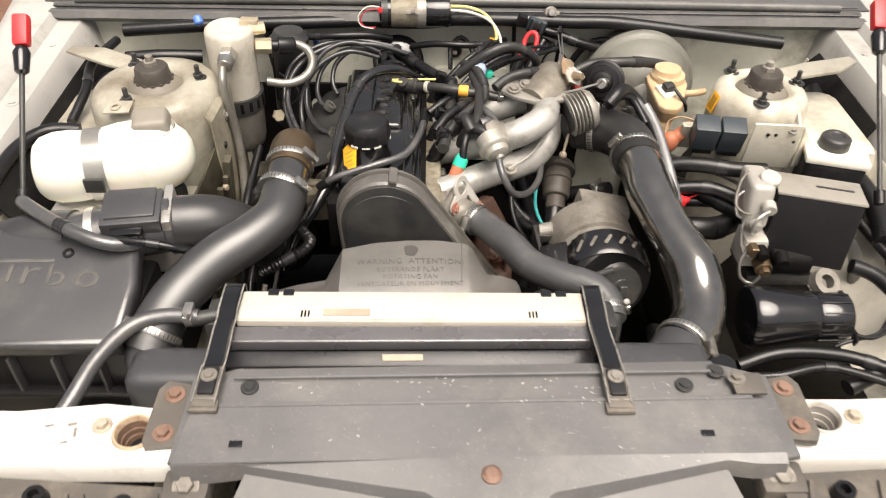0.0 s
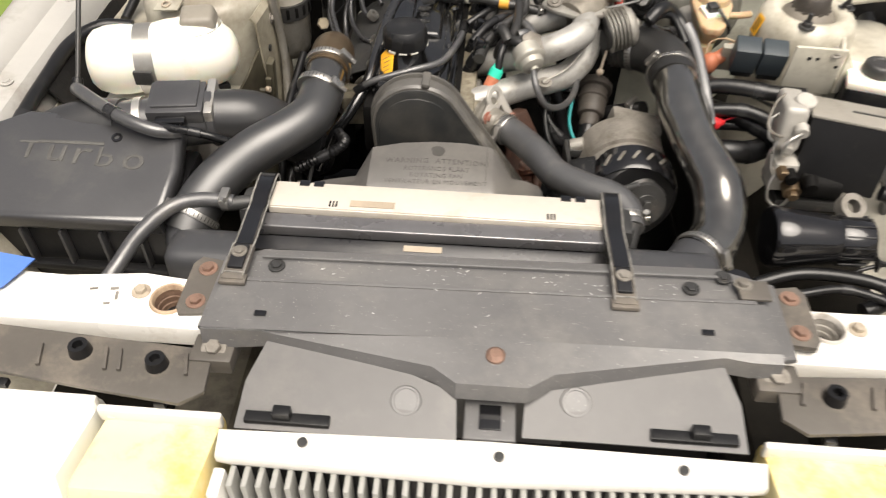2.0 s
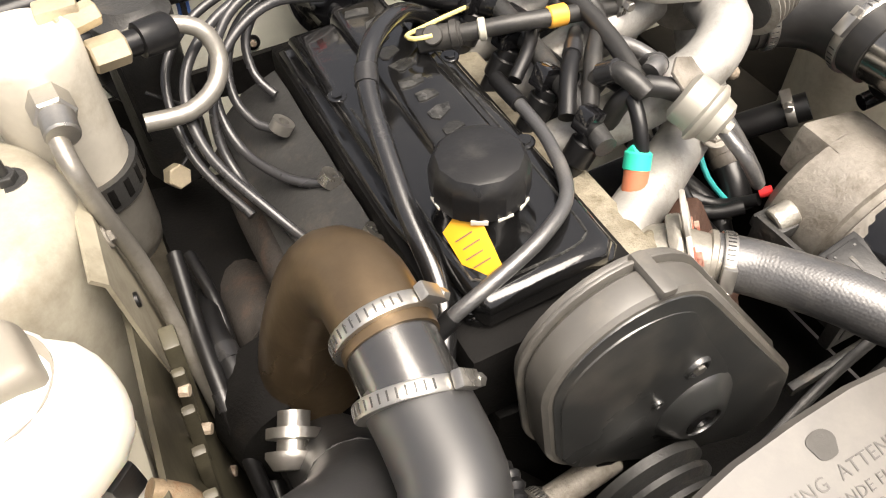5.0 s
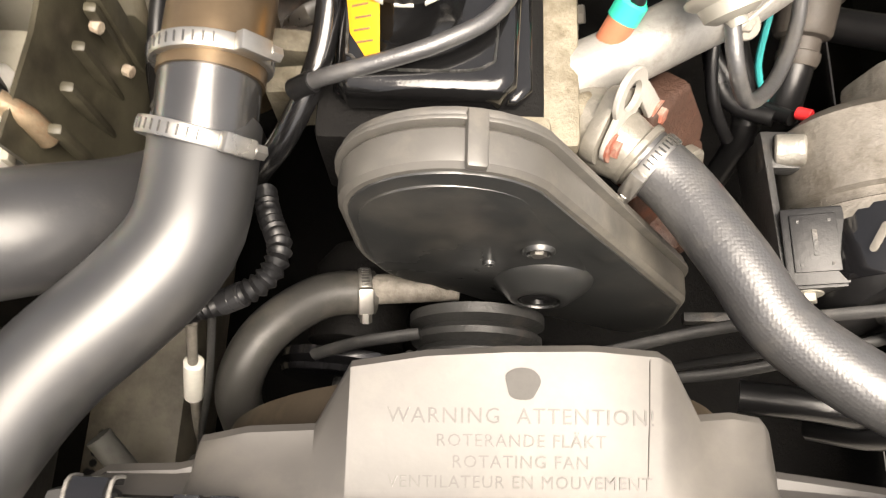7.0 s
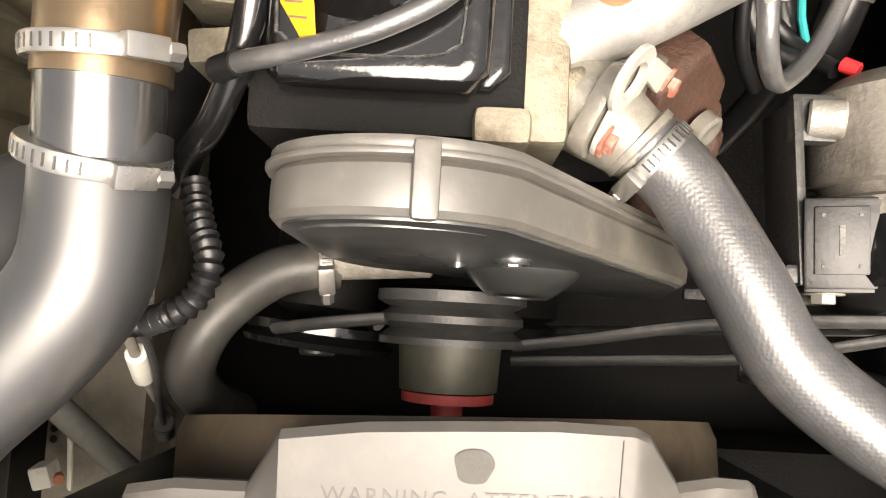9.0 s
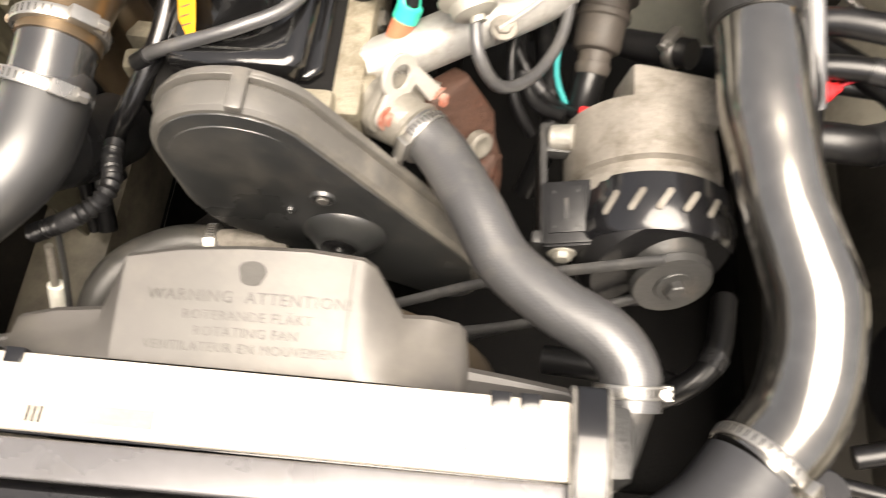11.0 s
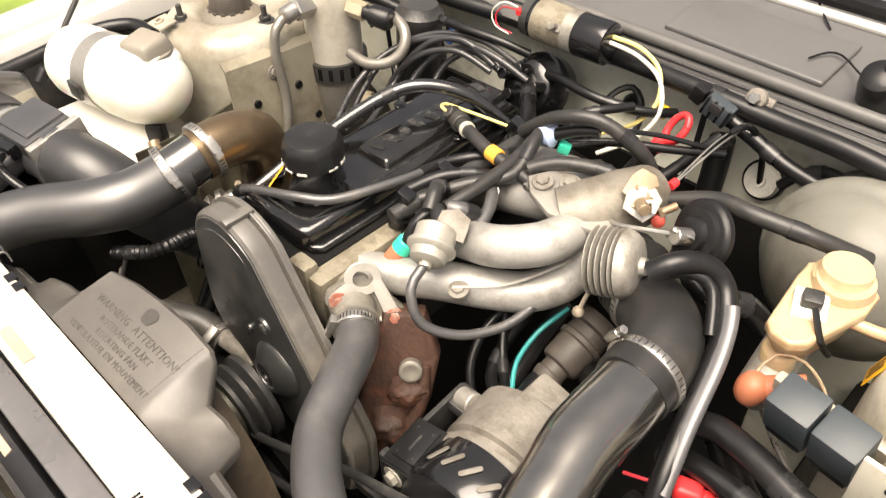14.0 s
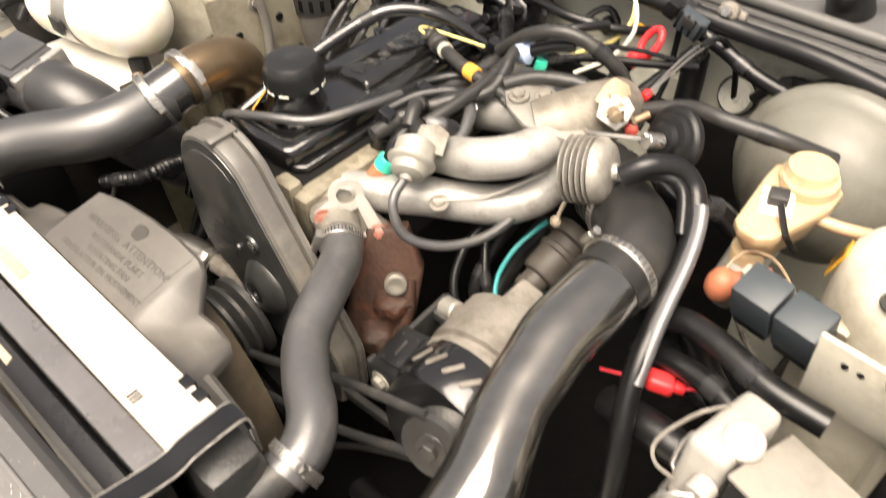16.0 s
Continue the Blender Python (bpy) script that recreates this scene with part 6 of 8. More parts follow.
def overhead_hose():
    ob = thing("vent_hose", (-0.01, 0.89, 0.85), "black vent hose with orange tape band and clamps", "hose")
    part("hose_body", tube([(-0.1068, 0.9298, 0.8589), (-0.0441, 0.8992, 0.8715), (-0.0030, 0.8874, 0.8720), (0.0432, 0.8864, 0.8643), (0.0632, 0.8840, 0.8596)], 0.0076, 14), hose_dusty, ob)
    part("joint", merge(cyl((-0.110, 0.932, 0.858), (-0.078, 0.915, 0.8655), 0.0105, 16), cyl((-0.098, 0.926, 0.861), (-0.104, 0.917, 0.872), 0.0085, 14), lathe((-0.086, 0.9195, 0.8637), (-0.080, 0.9165, 0.865), [(0, 0.0105), (0.1, 0.012), (0.9, 0.012), (1, 0.0105)], 18)), elbow_rubber, ob, "rubber tee joint")
    part("collar", lathe((-0.066, 0.9092, 0.8678), (-0.056, 0.9045, 0.8695), [(0, 0.008), (0.1, 0.0096), (0.5, 0.0096), (0.6, 0.008)], 18), grommet_ivory, ob, "pale plastic collar")
    part("yellow_wire", tube([(-0.104, 0.917, 0.871), (-0.117, 0.921, 0.870), (-0.120, 0.932, 0.867), (-0.105, 0.943, 0.861), (-0.07, 0.955, 0.856), (-0.035, 0.967, 0.850)], 0.0020, 8), yellow_wire, ob, "thin yellow wire loop")
    part("tape", cyl((-0.012, 0.8895, 0.8722), (0.004, 0.8868, 0.8722), 0.0092, 16), orange_tape, ob, "orange tape band")
    clamp((0.055, 0.8850, 0.8615), (0.95, -0.05, -0.2), 0.0082, ob, width=0.008)


overhead_hose()
loose = [
    ("fuel_line", [(-0.03, 0.80, 0.85), (0.0, 0.84, 0.862), (0.03, 0.88, 0.868), (0.02, 0.93, 0.885), (0.0, 0.985, 0.87)], 0.0075, hose_dusty, "black rubber fuel line over the manifold"),
    ("fuel_line", [(0.005, 0.78, 0.865), (-0.005, 0.80, 0.875), (-0.012, 0.815, 0.862), (-0.02, 0.82, 0.84)], 0.0085, hose_dusty, "short bent black fuel line"),
    ("vacuum_hose", [(0.028, 0.83, 0.835), (0.035, 0.815, 0.855), (0.03, 0.80, 0.868), (0.02, 0.795, 0.868)], 0.0085, hose_rubber, "short grey vacuum hose elbow"),
    ("servo_hose", [(-0.0123, 0.9458, 0.8697), (0.0342, 0.9460, 0.9080), (0.0774, 0.9603, 0.9150), (0.1200, 0.9812, 0.8829), (0.1273, 1.0081, 0.8297)], 0.0080, hose_dusty, "black servo hose arched behind the manifold"),
    ("heater_pipe", [(0.0457, 0.885, 0.88), (0.0677, 0.9034, 0.888), (0.1009, 0.919, 0.89), (0.1244, 0.9312, 0.882), (0.138, 0.9409, 0.86)], 0.0078, hose_dusty, "black heater hose beside the plenum"),
    ("brake_servo_hose", [(0.172, 0.958, 0.864), (0.2138, 0.9701, 0.8792), (0.2534, 0.9653, 0.8860), (0.3085, 0.9808, 0.8791), (0.3521, 1.0095, 0.8586)], 0.0088, hose_dusty, "black vacuum hose to the brake servo"),
    ("wiring_loom", [(0.04, 0.96, 0.87), (0.08, 0.99, 0.875), (0.13, 1.03, 0.868), (0.17, 1.07, 0.86)], 0.005, wire_black, "black taped wiring loom"),
    ("wiring_loom", [(-0.02, 0.95, 0.85), (-0.05, 1.0, 0.84), (-0.09, 1.05, 0.84), (-0.13, 1.10, 0.835)], 0.010, wire_black, "black taped wiring loom"),
    ("wiring_loom", [(0.10, 0.90, 0.70), (0.11, 0.82, 0.69), (0.12, 0.76, 0.67), (0.10, 0.72, 0.60)], 0.011, rubber, "black taped wiring loom"),
    ("wiring_loom", [(0.08, 0.88, 0.72), (0.085, 0.81, 0.70), (0.10, 0.77, 0.69), (0.13, 0.75, 0.70)], 0.007, rubber, "black taped wiring loom"),
    ("ground_cable", [(0.09, 0.86, 0.76), (0.075, 0.80, 0.74), (0.08, 0.76, 0.71), (0.10, 0.74, 0.68)], 0.005, wire_black, "thin black cable below the manifold"),
]
loose += [
    ("plug_wire", [(-0.10, 1.06, 0.85), (-0.16, 1.05, 0.872), (-0.235, 1.04, 0.872), (-0.29, 1.0, 0.85), (-0.30, 0.94, 0.82), (-0.27, 0.87, 0.79), (-0.245, 0.84, 0.76)], 0.0045, lead_grey, "grey-black ignition wire behind the engine"),
    ("plug_wire", [(-0.11, 1.07, 0.855), (-0.19, 1.075, 0.868), (-0.26, 1.06, 0.862), (-0.305, 1.02, 0.84), (-0.31, 0.96, 0.80), (-0.285, 0.90, 0.77)], 0.004, lead_grey, "grey-black ignition wire behind the engine"),
    ("wiring_loom", [(-0.15, 1.12, 0.80), (-0.10, 1.06, 0.80), (-0.05, 1.0, 0.82), (-0.02, 0.93, 0.835), (-0.01, 0.85, 0.835)], 0.008, wire_black, "black injector wiring loom along the head"),
    ("vacuum_hose", [(-0.02, 0.90, 0.86), (0.01, 0.92, 0.85), (0.04, 0.95, 0.845), (0.06, 1.0, 0.83)], 0.006, hose_dusty, "thin black vacuum hose by the plenum"),
    ("wiring_loom", [(0.15, 1.10, 0.86), (0.12, 1.06, 0.82), (0.10, 1.0, 0.80), (0.09, 0.95, 0.80)], 0.007, rubber, "black loom dropping from the firewall"),
    ("wiring_loom", [(0.30, 0.74, 0.70), (0.35, 0.73, 0.72), (0.40, 0.73, 0.72), (0.45, 0.76, 0.72)], 0.018, rubber, "thick black loom under the relays"),
    ("wiring_loom", [(0.33, 0.83, 0.74), (0.37, 0.79, 0.75), (0.42, 0.755, 0.745), (0.46, 0.70, 0.74)], 0.014, rubber, "thick black loom beside the tower"),
    ("brake_pipe", [(0.34, 0.87, 0.77), (0.37, 0.84, 0.77), (0.41, 0.80, 0.775), (0.44, 0.74, 0.79), (0.43, 0.67, 0.84)], 0.003, steel, "thin steel brake pipe to the unit"),
    ("ground_cable", [(0.06, 0.84, 0.74), (0.09, 0.80, 0.70), (0.12, 0.77, 0.69), (0.14, 0.745, 0.71)], 0.006, wire_black, "black battery cable to the alternator"),
    ("oil_hose", [(0.20, 0.53, 0.55), (0.24, 0.52, 0.60), (0.28, 0.55, 0.62), (0.30, 0.62, 0.60)], 0.012, rubber, "black oil hose below the charge pipe"),
    ("oil_hose", [(0.13, 0.55, 0.58), (0.20, 0.54, 0.60), (0.26, 0.53, 0.58)], 0.014, rubber, "black hose low before the alternator"),
]
for nm, pts, r, mt, lb in loose:
    hose(nm, pts, r, mt, lb, "cable" if "loom" in nm or "cable" in nm else "hose", 12)


def blue_joint():
    ob = thing("check_valve", (0.024, 0.945, 0.86), "pale blue plastic check valve in a hose", "valve")
    part("disc", lathe((0.012, 0.943, 0.878), (0.032, 0.949, 0.886), [(0, 0.007), (0.3, 0.014), (0.7, 0.0155), (1, 0.008)], 20), pale_blue, ob)
    part("tail", tube([(0.03, 0.947, 0.884), (0.0546, 0.9578, 0.8952), (0.075, 0.966, 0.899)], 0.0072, 12), rubber, ob)
    part("inlet", tube([(0.012, 0.9405, 0.8752), (0.0201, 0.8882, 0.873), (0.018, 0.8359, 0.868), (0.0112, 0.7963, 0.862)], 0.0076, 14), hose_dusty, ob)


blue_joint()


def dipstick():
    ob = thing("dipstick", (0.107, 1.04, 0.80), "bright red plastic dipstick loop handle", "dipstick")
    ring = [(0.115 + 0.014 * math.cos(a) * 0.8 + 0.004, 1.05 + 0.010 * math.sin(a), 0.880 + 0.013 * math.sin(a) + 0.006 * math.cos(a)) for a in [2 * math.pi * k / 10 for k in range(11)]]
    part("loop", tube(ring, 0.0042, 10, step=0.003), red_plastic, ob)
    part("stem", lathe((0.110, 1.042, 0.868), (0.104, 1.036, 0.854), [(0, 0.006), (0.4, 0.009), (1, 0.008)], 14), red_plastic, ob)
    part("tube_pipe", tube([(0.104, 1.036, 0.856), (0.09, 1.02, 0.83), (0.06, 0.99, 0.76)], 0.008, 12), black_plastic, ob)


dipstick()


# ---- alternator ----
def alternator():
    ob = thing("alternator", (0.19, 0.67, 0.62), "dusty alternator with black slotted guard and pulley", "alternator")
    c = (0.197, 0.0, 0.708)
    part("body", lathe((0.200, 0.632, 0.706), (0.192, 0.742, 0.712), [(0, 0.05), (0.04, 0.066), (0.3, 0.068), (0.32, 0.062), (0.38, 0.062), (0.4, 0.068), (0.9, 0.066), (1, 0.05)], 40), dusty_alloy, ob, "dust-caked alloy body")
    part("front_plate", lathe((0.212, 0.600, 0.714), (0.203, 0.632, 0.706), [(0, 0.03), (0.04, 0.060), (0.3, 0.0675), (0.6, 0.069), (1, 0.067)], 40), black_plastic, ob, "smooth black front disc")
    part("pulley", lathe((0.218, 0.578, 0.727), (0.212, 0.610, 0.716), [(0, 0.012), (0.02, 0.032), (0.2, 0.034), (0.45, 0.024), (0.7, 0.034), (0.85, 0.034), (1, 0.02)], 36), dark_steel, ob, "grey steel pulley")
    part("pulley_nut", merge(cyl((0.2185, 0.5795, 0.7272), (0.2205, 0.570, 0.7305), 0.009, 6), cyl((0.218, 0.5805, 0.727), (0.2188, 0.577, 0.7282), 0.016, 24)), dark_steel, ob, "dull pulley nut and washer")
    # the guard: an arc over the front with slots cut as bright gaps
    rows = []
    for y in (0.606, 0.612, 0.640, 0.655):
        rr = 0.070 if y > 0.607 else 0.066
        rows.append([(0.203 + rr * math.cos(radians(a)), y, 0.708 + rr * math.sin(radians(a))) for a in range(25, 166, 10)])
    guard = part("guard", sheet(rows, 0.002), gloss_black, ob, "black slotted guard")
    for k in range(5):
        a = radians(58 + 17 * k)
        m = Matrix.Translation((0.203 + 0.0712 * math.cos(a), 0.630, 0.708 + 0.0712 * math.sin(a))) @ Matrix.Rotation(math.pi / 2 - a, 4, "Y")
        b = prism(hull2d([(0, -0.0085, 0.0026), (0, 0.0085, 0.0026)], 12), 0.0012, pose(0, 0, -0.0005, 0, 0, -32), 0.0003)
        b.transform(m)
        part("slot", b, dusty_alloy, guard)
    part("guard_wing", merge(box((0.141, 0.631, 0.7435), (0.064, 0.054, 0.005), 0.002, (8, -14, 2)), box((0.146, 0.6045, 0.724), (0.062, 0.005, 0.034), 0.002, (0, -14, 2))), black_plastic, ob, "flat black side of the guard")
    part("left_arm", merge(box((0.110, 0.662, 0.708), (0.006, 0.114, 0.05), 0.002, (0, 0, 3)), box((0.122, 0.708, 0.724), (0.035, 0.03, 0.014), 0.003), box((0.12, 0.612, 0.70), (0.035, 0.012, 0.06), 0.003)), dark_steel, ob, "folded steel bracket arm")
    hexbolt((0.1285, 0.602, 0.7225), (0, -1, 0), 0.0075, 0.007, zinc, ob)
    part("spacer", cyl((0.115, 0.708, 0.728), (0.135, 0.706, 0.735), 0.012, 16), cast_alloy, ob)
    part("rear_cover", box((0.21, 0.735, 0.745), (0.08, 0.05, 0.05), 0.008, (0, 12, 0)), dusty_alloy, ob)
    tagm = Matrix.Translation((0.129, 0.632, 0.7437)) @ pose(0, 0, 0, 8, -14, 2)
    tg = box((0, 0, 0), (0.030, 0.040, 0.003), 0.0008)
    tg.transform(tagm)
    tag = part("plate", tg, black_plastic, ob, "black type plate with unreadable print")
    for dx, dy, w, h in ((0.0, 0.0, 0.003, 0.018), (-0.010, 0.015, 0.002, 0.002), (0.010, 0.015, 0.002, 0.002), (0.010, -0.015, 0.002, 0.002), (-0.010, -0.015, 0.002, 0.002)):
        pb = box((dx, dy, 0.0018), (w, h, 0.0006), 0)
        pb.transform(tagm)
        part("print_bar", pb, dark_steel, tag)
    part("red_terminal", cyl((0.142, 0.748, 0.714), (0.150, 0.742, 0.720), 0.005, 10), red_plastic, ob)
    part("tension_bar", box((0.14, 0.60, 0.655), (0.15, 0.008, 0.014), 0.002, (0, -8, 0)), dark_steel, ob)


alternator()


# ---- near the firewall ----
def distributor():
    ob = thing("distributor", (-0.12, 1.08, 0.78), "black distributor cap with plug leads", "distributor")
    part("cap", lathe((-0.118, 1.13, 0.80), (-0.118, 1.075, 0.828), [(0, 0.045), (0.4, 0.048), (0.5, 0.042), (0.9, 0.036), (1, 0.026)], 28), gloss_black, ob)
    for k in range(5):
        a = 2 * math.pi * k / 5 + 0.3
        q = Vector((-0.118 + 0.026 * math.cos(a), 1.082, 0.826 + 0.024 * math.sin(a)))
        part("boot", cyl(q, q + Vector((0, -0.024, 0.012)), 0.0075, 12), rubber, ob)
    # leads sweep out past the rear of the head and down to the plugs
    arcs = (((-0.150, 1.045, 0.850), (-0.200, 1.035, 0.866), (-0.245, 1.018, 0.854), (-0.274, 0.995, 0.825), (-0.284, 0.974, 0.793), (-0.280, 0.945, 0.770), (-0.268, 0.89, 0.768), (-0.256, 0.83, 0.775), (-0.250, 0.80, 0.77)),
            ((-0.148, 1.050, 0.858), (-0.195, 1.045, 0.878), (-0.238, 1.032, 0.870), (-0.266, 1.010, 0.842), (-0.275, 0.985, 0.810), (-0.268, 0.950, 0.790), (-0.246, 0.905, 0.788), (-0.222, 0.885, 0.790)),
            ((-0.146, 1.058, 0.848), (-0.188, 1.055, 0.862), (-0.225, 1.045, 0.855), (-0.250, 1.025, 0.835), (-0.258, 1.0, 0.81), (-0.248, 0.972, 0.797), (-0.232, 0.957, 0.797)),
            ((-0.142, 1.064, 0.842), (-0.175, 1.066, 0.856), (-0.205, 1.058, 0.853), (-0.228, 1.042, 0.835), (-0.232, 1.02, 0.812), (-0.222, 1.0, 0.80)))
    for pts in arcs:
        part("plug_lead", tube(pts, 0.0043, 10), lead_grey, ob)
    for q in ((-0.221, 0.884, 0.790), (-0.235, 0.957, 0.797), (-0.215, 0.812, 0.79)):
        part("lead_clip", lathe(q, (q[0] + 0.006, q[1], q[2] + 0.008), [(0, 0.005), (0, 0.010), (1, 0.010), (1, 0.005), (0, 0.005)], 16, caps=False), steel, ob, "bright ring clip")


distributor()


def coil():
    ob = thing("ignition_coil", (-0.12, 1.125, 0.84), "black ignition coil cylinder in a pale clamp", "ignition coil")
    part("can", lathe((-0.190, 1.118, 0.908), (-0.032, 1.126, 0.906), [(0, 0.012), (0.02, 0.022), (0.08, 0.025), (0.1, 0.030), (0.55, 0.031), (0.58, 0.033), (0.95, 0.0335), (0.985, 0.0325), (0.998, 0.029), (1, 0.01)], 36), gloss_black, ob)
    part("band", lathe((-0.162, 1.1195, 0.9075), (-0.105, 1.122, 0.907), [(0, 0.0305), (0, 0.033), (1, 0.033), (1, 0.0305)], 36), dirty_alloy, ob, "dusty metal clamp band")
    part("band_edge", lathe((-0.105, 1.122, 0.907), (-0.086, 1.123, 0.9068), [(0, 0.031), (0, 0.0342), (1, 0.0342), (1, 0.031)], 36), cast_alloy, ob, "pale clamp edge")
    part("screw", merge(cyl((-0.112, 1.092, 0.922), (-0.112, 1.082, 0.927), 0.005, 8), box((-0.115, 1.094, 0.918), (0.026, 0.01, 0.012), 0.002, (-40, 0, 0))), dusty_alloy, ob)
    part("collar", lathe((-0.184, 1.118, 0.908), (-0.170, 1.119, 0.9078), [(0, 0.022), (0, 0.0305), (1, 0.0315), (1, 0.022)], 28), dark_steel, ob, "dull end collar")
    part("red_terminal", box((-0.184, 1.094, 0.922), (0.010, 0.010, 0.010), 0.002), red_plastic, ob)
    part("lead", tube([(-0.190, 1.092, 0.925), (-0.215, 1.09, 0.922), (-0.228, 1.088, 0.905), (-0.220, 1.086, 0.888), (-0.195, 1.09, 0.884)], 0.0014, 8), red_wire, ob, "thin red wire")
    part("pale_lead", tube([(-0.186, 1.092, 0.93), (-0.212, 1.088, 0.932), (-0.232, 1.084, 0.912), (-0.226, 1.084, 0.890), (-0.20, 1.088, 0.882)], 0.0014, 8), white_wire, ob, "thin white wire")
    ob.location, ob.scale = (-0.095, 1.122, 0.848), (0.82, 0.82, 0.82)


coil()
for pts, mt, r in (([(-0.026, 1.1250, 0.912), (0.0134, 1.1300, 0.9080), (0.0467, 1.1228, 0.8941), (0.0627, 1.1017, 0.8671), (0.0489, 1.0806, 0.8408), (0.0158, 1.0506, 0.8258)], yellow_wire, 0.0027),
                   ([(-0.026, 1.1190, 0.907), (0.0160, 1.1230, 0.9010), (0.0540, 1.1150, 0.8860), (0.0710, 1.0950, 0.8570), (0.0560, 1.0740, 0.8260), (0.0250, 1.0430, 0.806)], white_wire, 0.0027)):
    hose("wire", pts, r, mt, "pale yellow ignition wire looping down", "wire", 8)
hose("firewall_loom", [(-0.62, 1.12, 0.86), (-0.45, 1.13, 0.868), (-0.30, 1.135, 0.872), (-0.20, 1.152, 0.868), (-0.07, 1.152, 0.868), (-0.0061, 1.1400, 0.8800), (0.1113, 1.1305, 0.8843), (0.1993, 1.1320, 0.8812), (0.2825, 1.1286, 0.8820), (0.4217, 1.1248, 0.8682), (0.60, 1.12, 0.85)], 0.0118, rubber, "thick taped wiring loom along the firewall", "cable", 14)
hose("firewall_loom", [(0.12, 1.118, 0.880), (0.17, 1.115, 0.866), (0.22, 1.11, 0.850), (0.26, 1.115, 0.838)], 0.009, wire_black, "branch of the firewall loom", "cable", 12)


def connector(c, size, label, rot=(0, 0, 0), material=None):
    ob = thing("connector", c, label, "connector")
    part("housing", box(c, size, 0.003, rot), material or black_plastic, ob)
    part("latch", box((c[0], c[1] - size[1] * 0.5, c[2] + size[2] * 0.2), (size[0] * 0.45, 0.004, size[2] * 0.5), 0.001, rot), dark_steel, ob)
    return ob


def firewall_fittings():
    ob = thing("firewall_bolt", (0.178, 1.13, 0.866), "dull steel bolt and tab on the cowl lip", "bolt")
    part("tab", box((0.166, 1.146, 0.891), (0.030, 0.010, 0.014), 0.004, (-25, 8, 0)), dusty_alloy, ob)
    part("washer", cyl((0.163, 1.142, 0.894), (0.163, 1.132, 0.899), 0.0115, 20), dusty_alloy, ob)
    part("head", cyl((0.163, 1.134, 0.898), (0.163, 1.126, 0.902), 0.007, 6), steel, ob)
    for x, y, z, r in ((-0.01, 1.172, 0.80, 0.014), (0.10, 1.172, 0.72, 0.02), (-0.20, 1.175, 0.74, 0.012)):
        g = thing("rubber_grommet", (x, y, z), "round black rubber grommet in the firewall", "grommet")
        part("ring", lathe((x, y + 0.01, z), (x, y - 0.008, z + 0.002), [(0, r), (0.6, r), (1, r * 0.7), (1, r * 0.4), (0.5, r * 0.3)], 20), rubber, g)
        part("stem", cyl((x, y, z), (x, y - 0.012, z + 0.003), r * 0.3, 12), dusty_rim, g)


firewall_fittings()
cn = connector((0.135, 1.108, 0.884), (0.034, 0.018, 0.024), "grey-black ribbed wiring connector on the firewall", (0, 18, 0), relay_plastic)
for k in range(4):
    part("rib", box((0.122 + 0.009 * k, 1.100, 0.889 - 0.003 * k), (0.003, 0.004, 0.024), 0.0008, (0, 18, 0)), black_plastic, cn)
part("plug_end", box((0.108, 1.112, 0.893), (0.016, 0.018, 0.020), 0.002, (0, 18, 0)), black_plastic, cn)
hose("heater_pipe", [(0.135, 1.14, 0.83), (0.137, 1.135, 0.79), (0.14, 1.12, 0.74), (0.145, 1.08, 0.68), (0.14, 1.02, 0.62)], 0.0155, rubber, "thick black heater hose down the firewall", seg=16)
hose("firewall_cable", [(0.215, 1.14, 0.80), (0.235, 1.145, 0.825), (0.262, 1.14, 0.842), (0.28, 1.13, 0.845)], 0.0065, rubber, "black cable looping up to the loom", "cable", 10)
hose("firewall_cable", [(0.035, 0.955, 0.892), (0.075, 0.975, 0.897), (0.115, 1.02, 0.885), (0.150, 1.05, 0.872), (0.165, 1.08, 0.862), (0.15, 1.13, 0.85)], 0.003, wire_black, "thin black cable drooping below the dipstick", "cable", 8)
hose("firewall_cable", [(0.10, 1.155, 0.862), (0.101, 1.15, 0.82), (0.10, 1.14, 0.77), (0.095, 1.10, 0.72)], 0.004, wire_black, "thin black cable down the firewall", "cable", 8)
hose("firewall_cable", [(-0.02, 1.10, 0.80), (-0.018, 1.13, 0.83), (0.0, 1.15, 0.84), (0.02, 1.145, 0.82), (0.025, 1.12, 0.79), (0.0, 1.09, 0.77)], 0.0045, wire_black, "black cable coiled by the firewall", "cable", 8)
connector((-0.2662, 1.0893, 0.8477), (0.011, 0.009, 0.030), "small blue fuse holder clip", (0, 5, 0), blue_plastic)
connector((0.06, 1.12, 0.845), (0.018, 0.01, 0.016), "small yellow tag clip", (0, 5, 0), yellow_sticker)


def blue_cap():
    ob = thing("valve_cap", (-0.4691, 1.086, 0.8884), "small bright blue plastic cap on a thin line", "cap")
    part("cap", lathe((-0.4691, 1.086, 0.8884), (-0.4751, 1.096, 0.9004), [(0, 0.006), (0.15, 0.0085), (0.8, 0.0085), (1, 0.005)], 16), blue_plastic, ob)
    part("line", tube([(-0.4651, 1.086, 0.8844), (-0.4571, 1.09, 0.8483999999999999), (-0.4591, 1.106, 0.7884)], 0.003, 8), wire_black, ob)


blue_cap()
green_plug = thing("green_connector", (0.0398, 0.9542, 0.868), "small green wiring plug beside the check valve", "connector")
part("housing", box((0.0398, 0.9542, 0.868), (0.014, 0.011, 0.013), 0.003, (10, 15, 30)), green_plastic, green_plug)
part("lead", tube([(0.043800000000000006, 0.9582, 0.864), (0.059800000000000006, 0.9842000000000001, 0.838)], 0.003, 8), wire_black, green_plug)


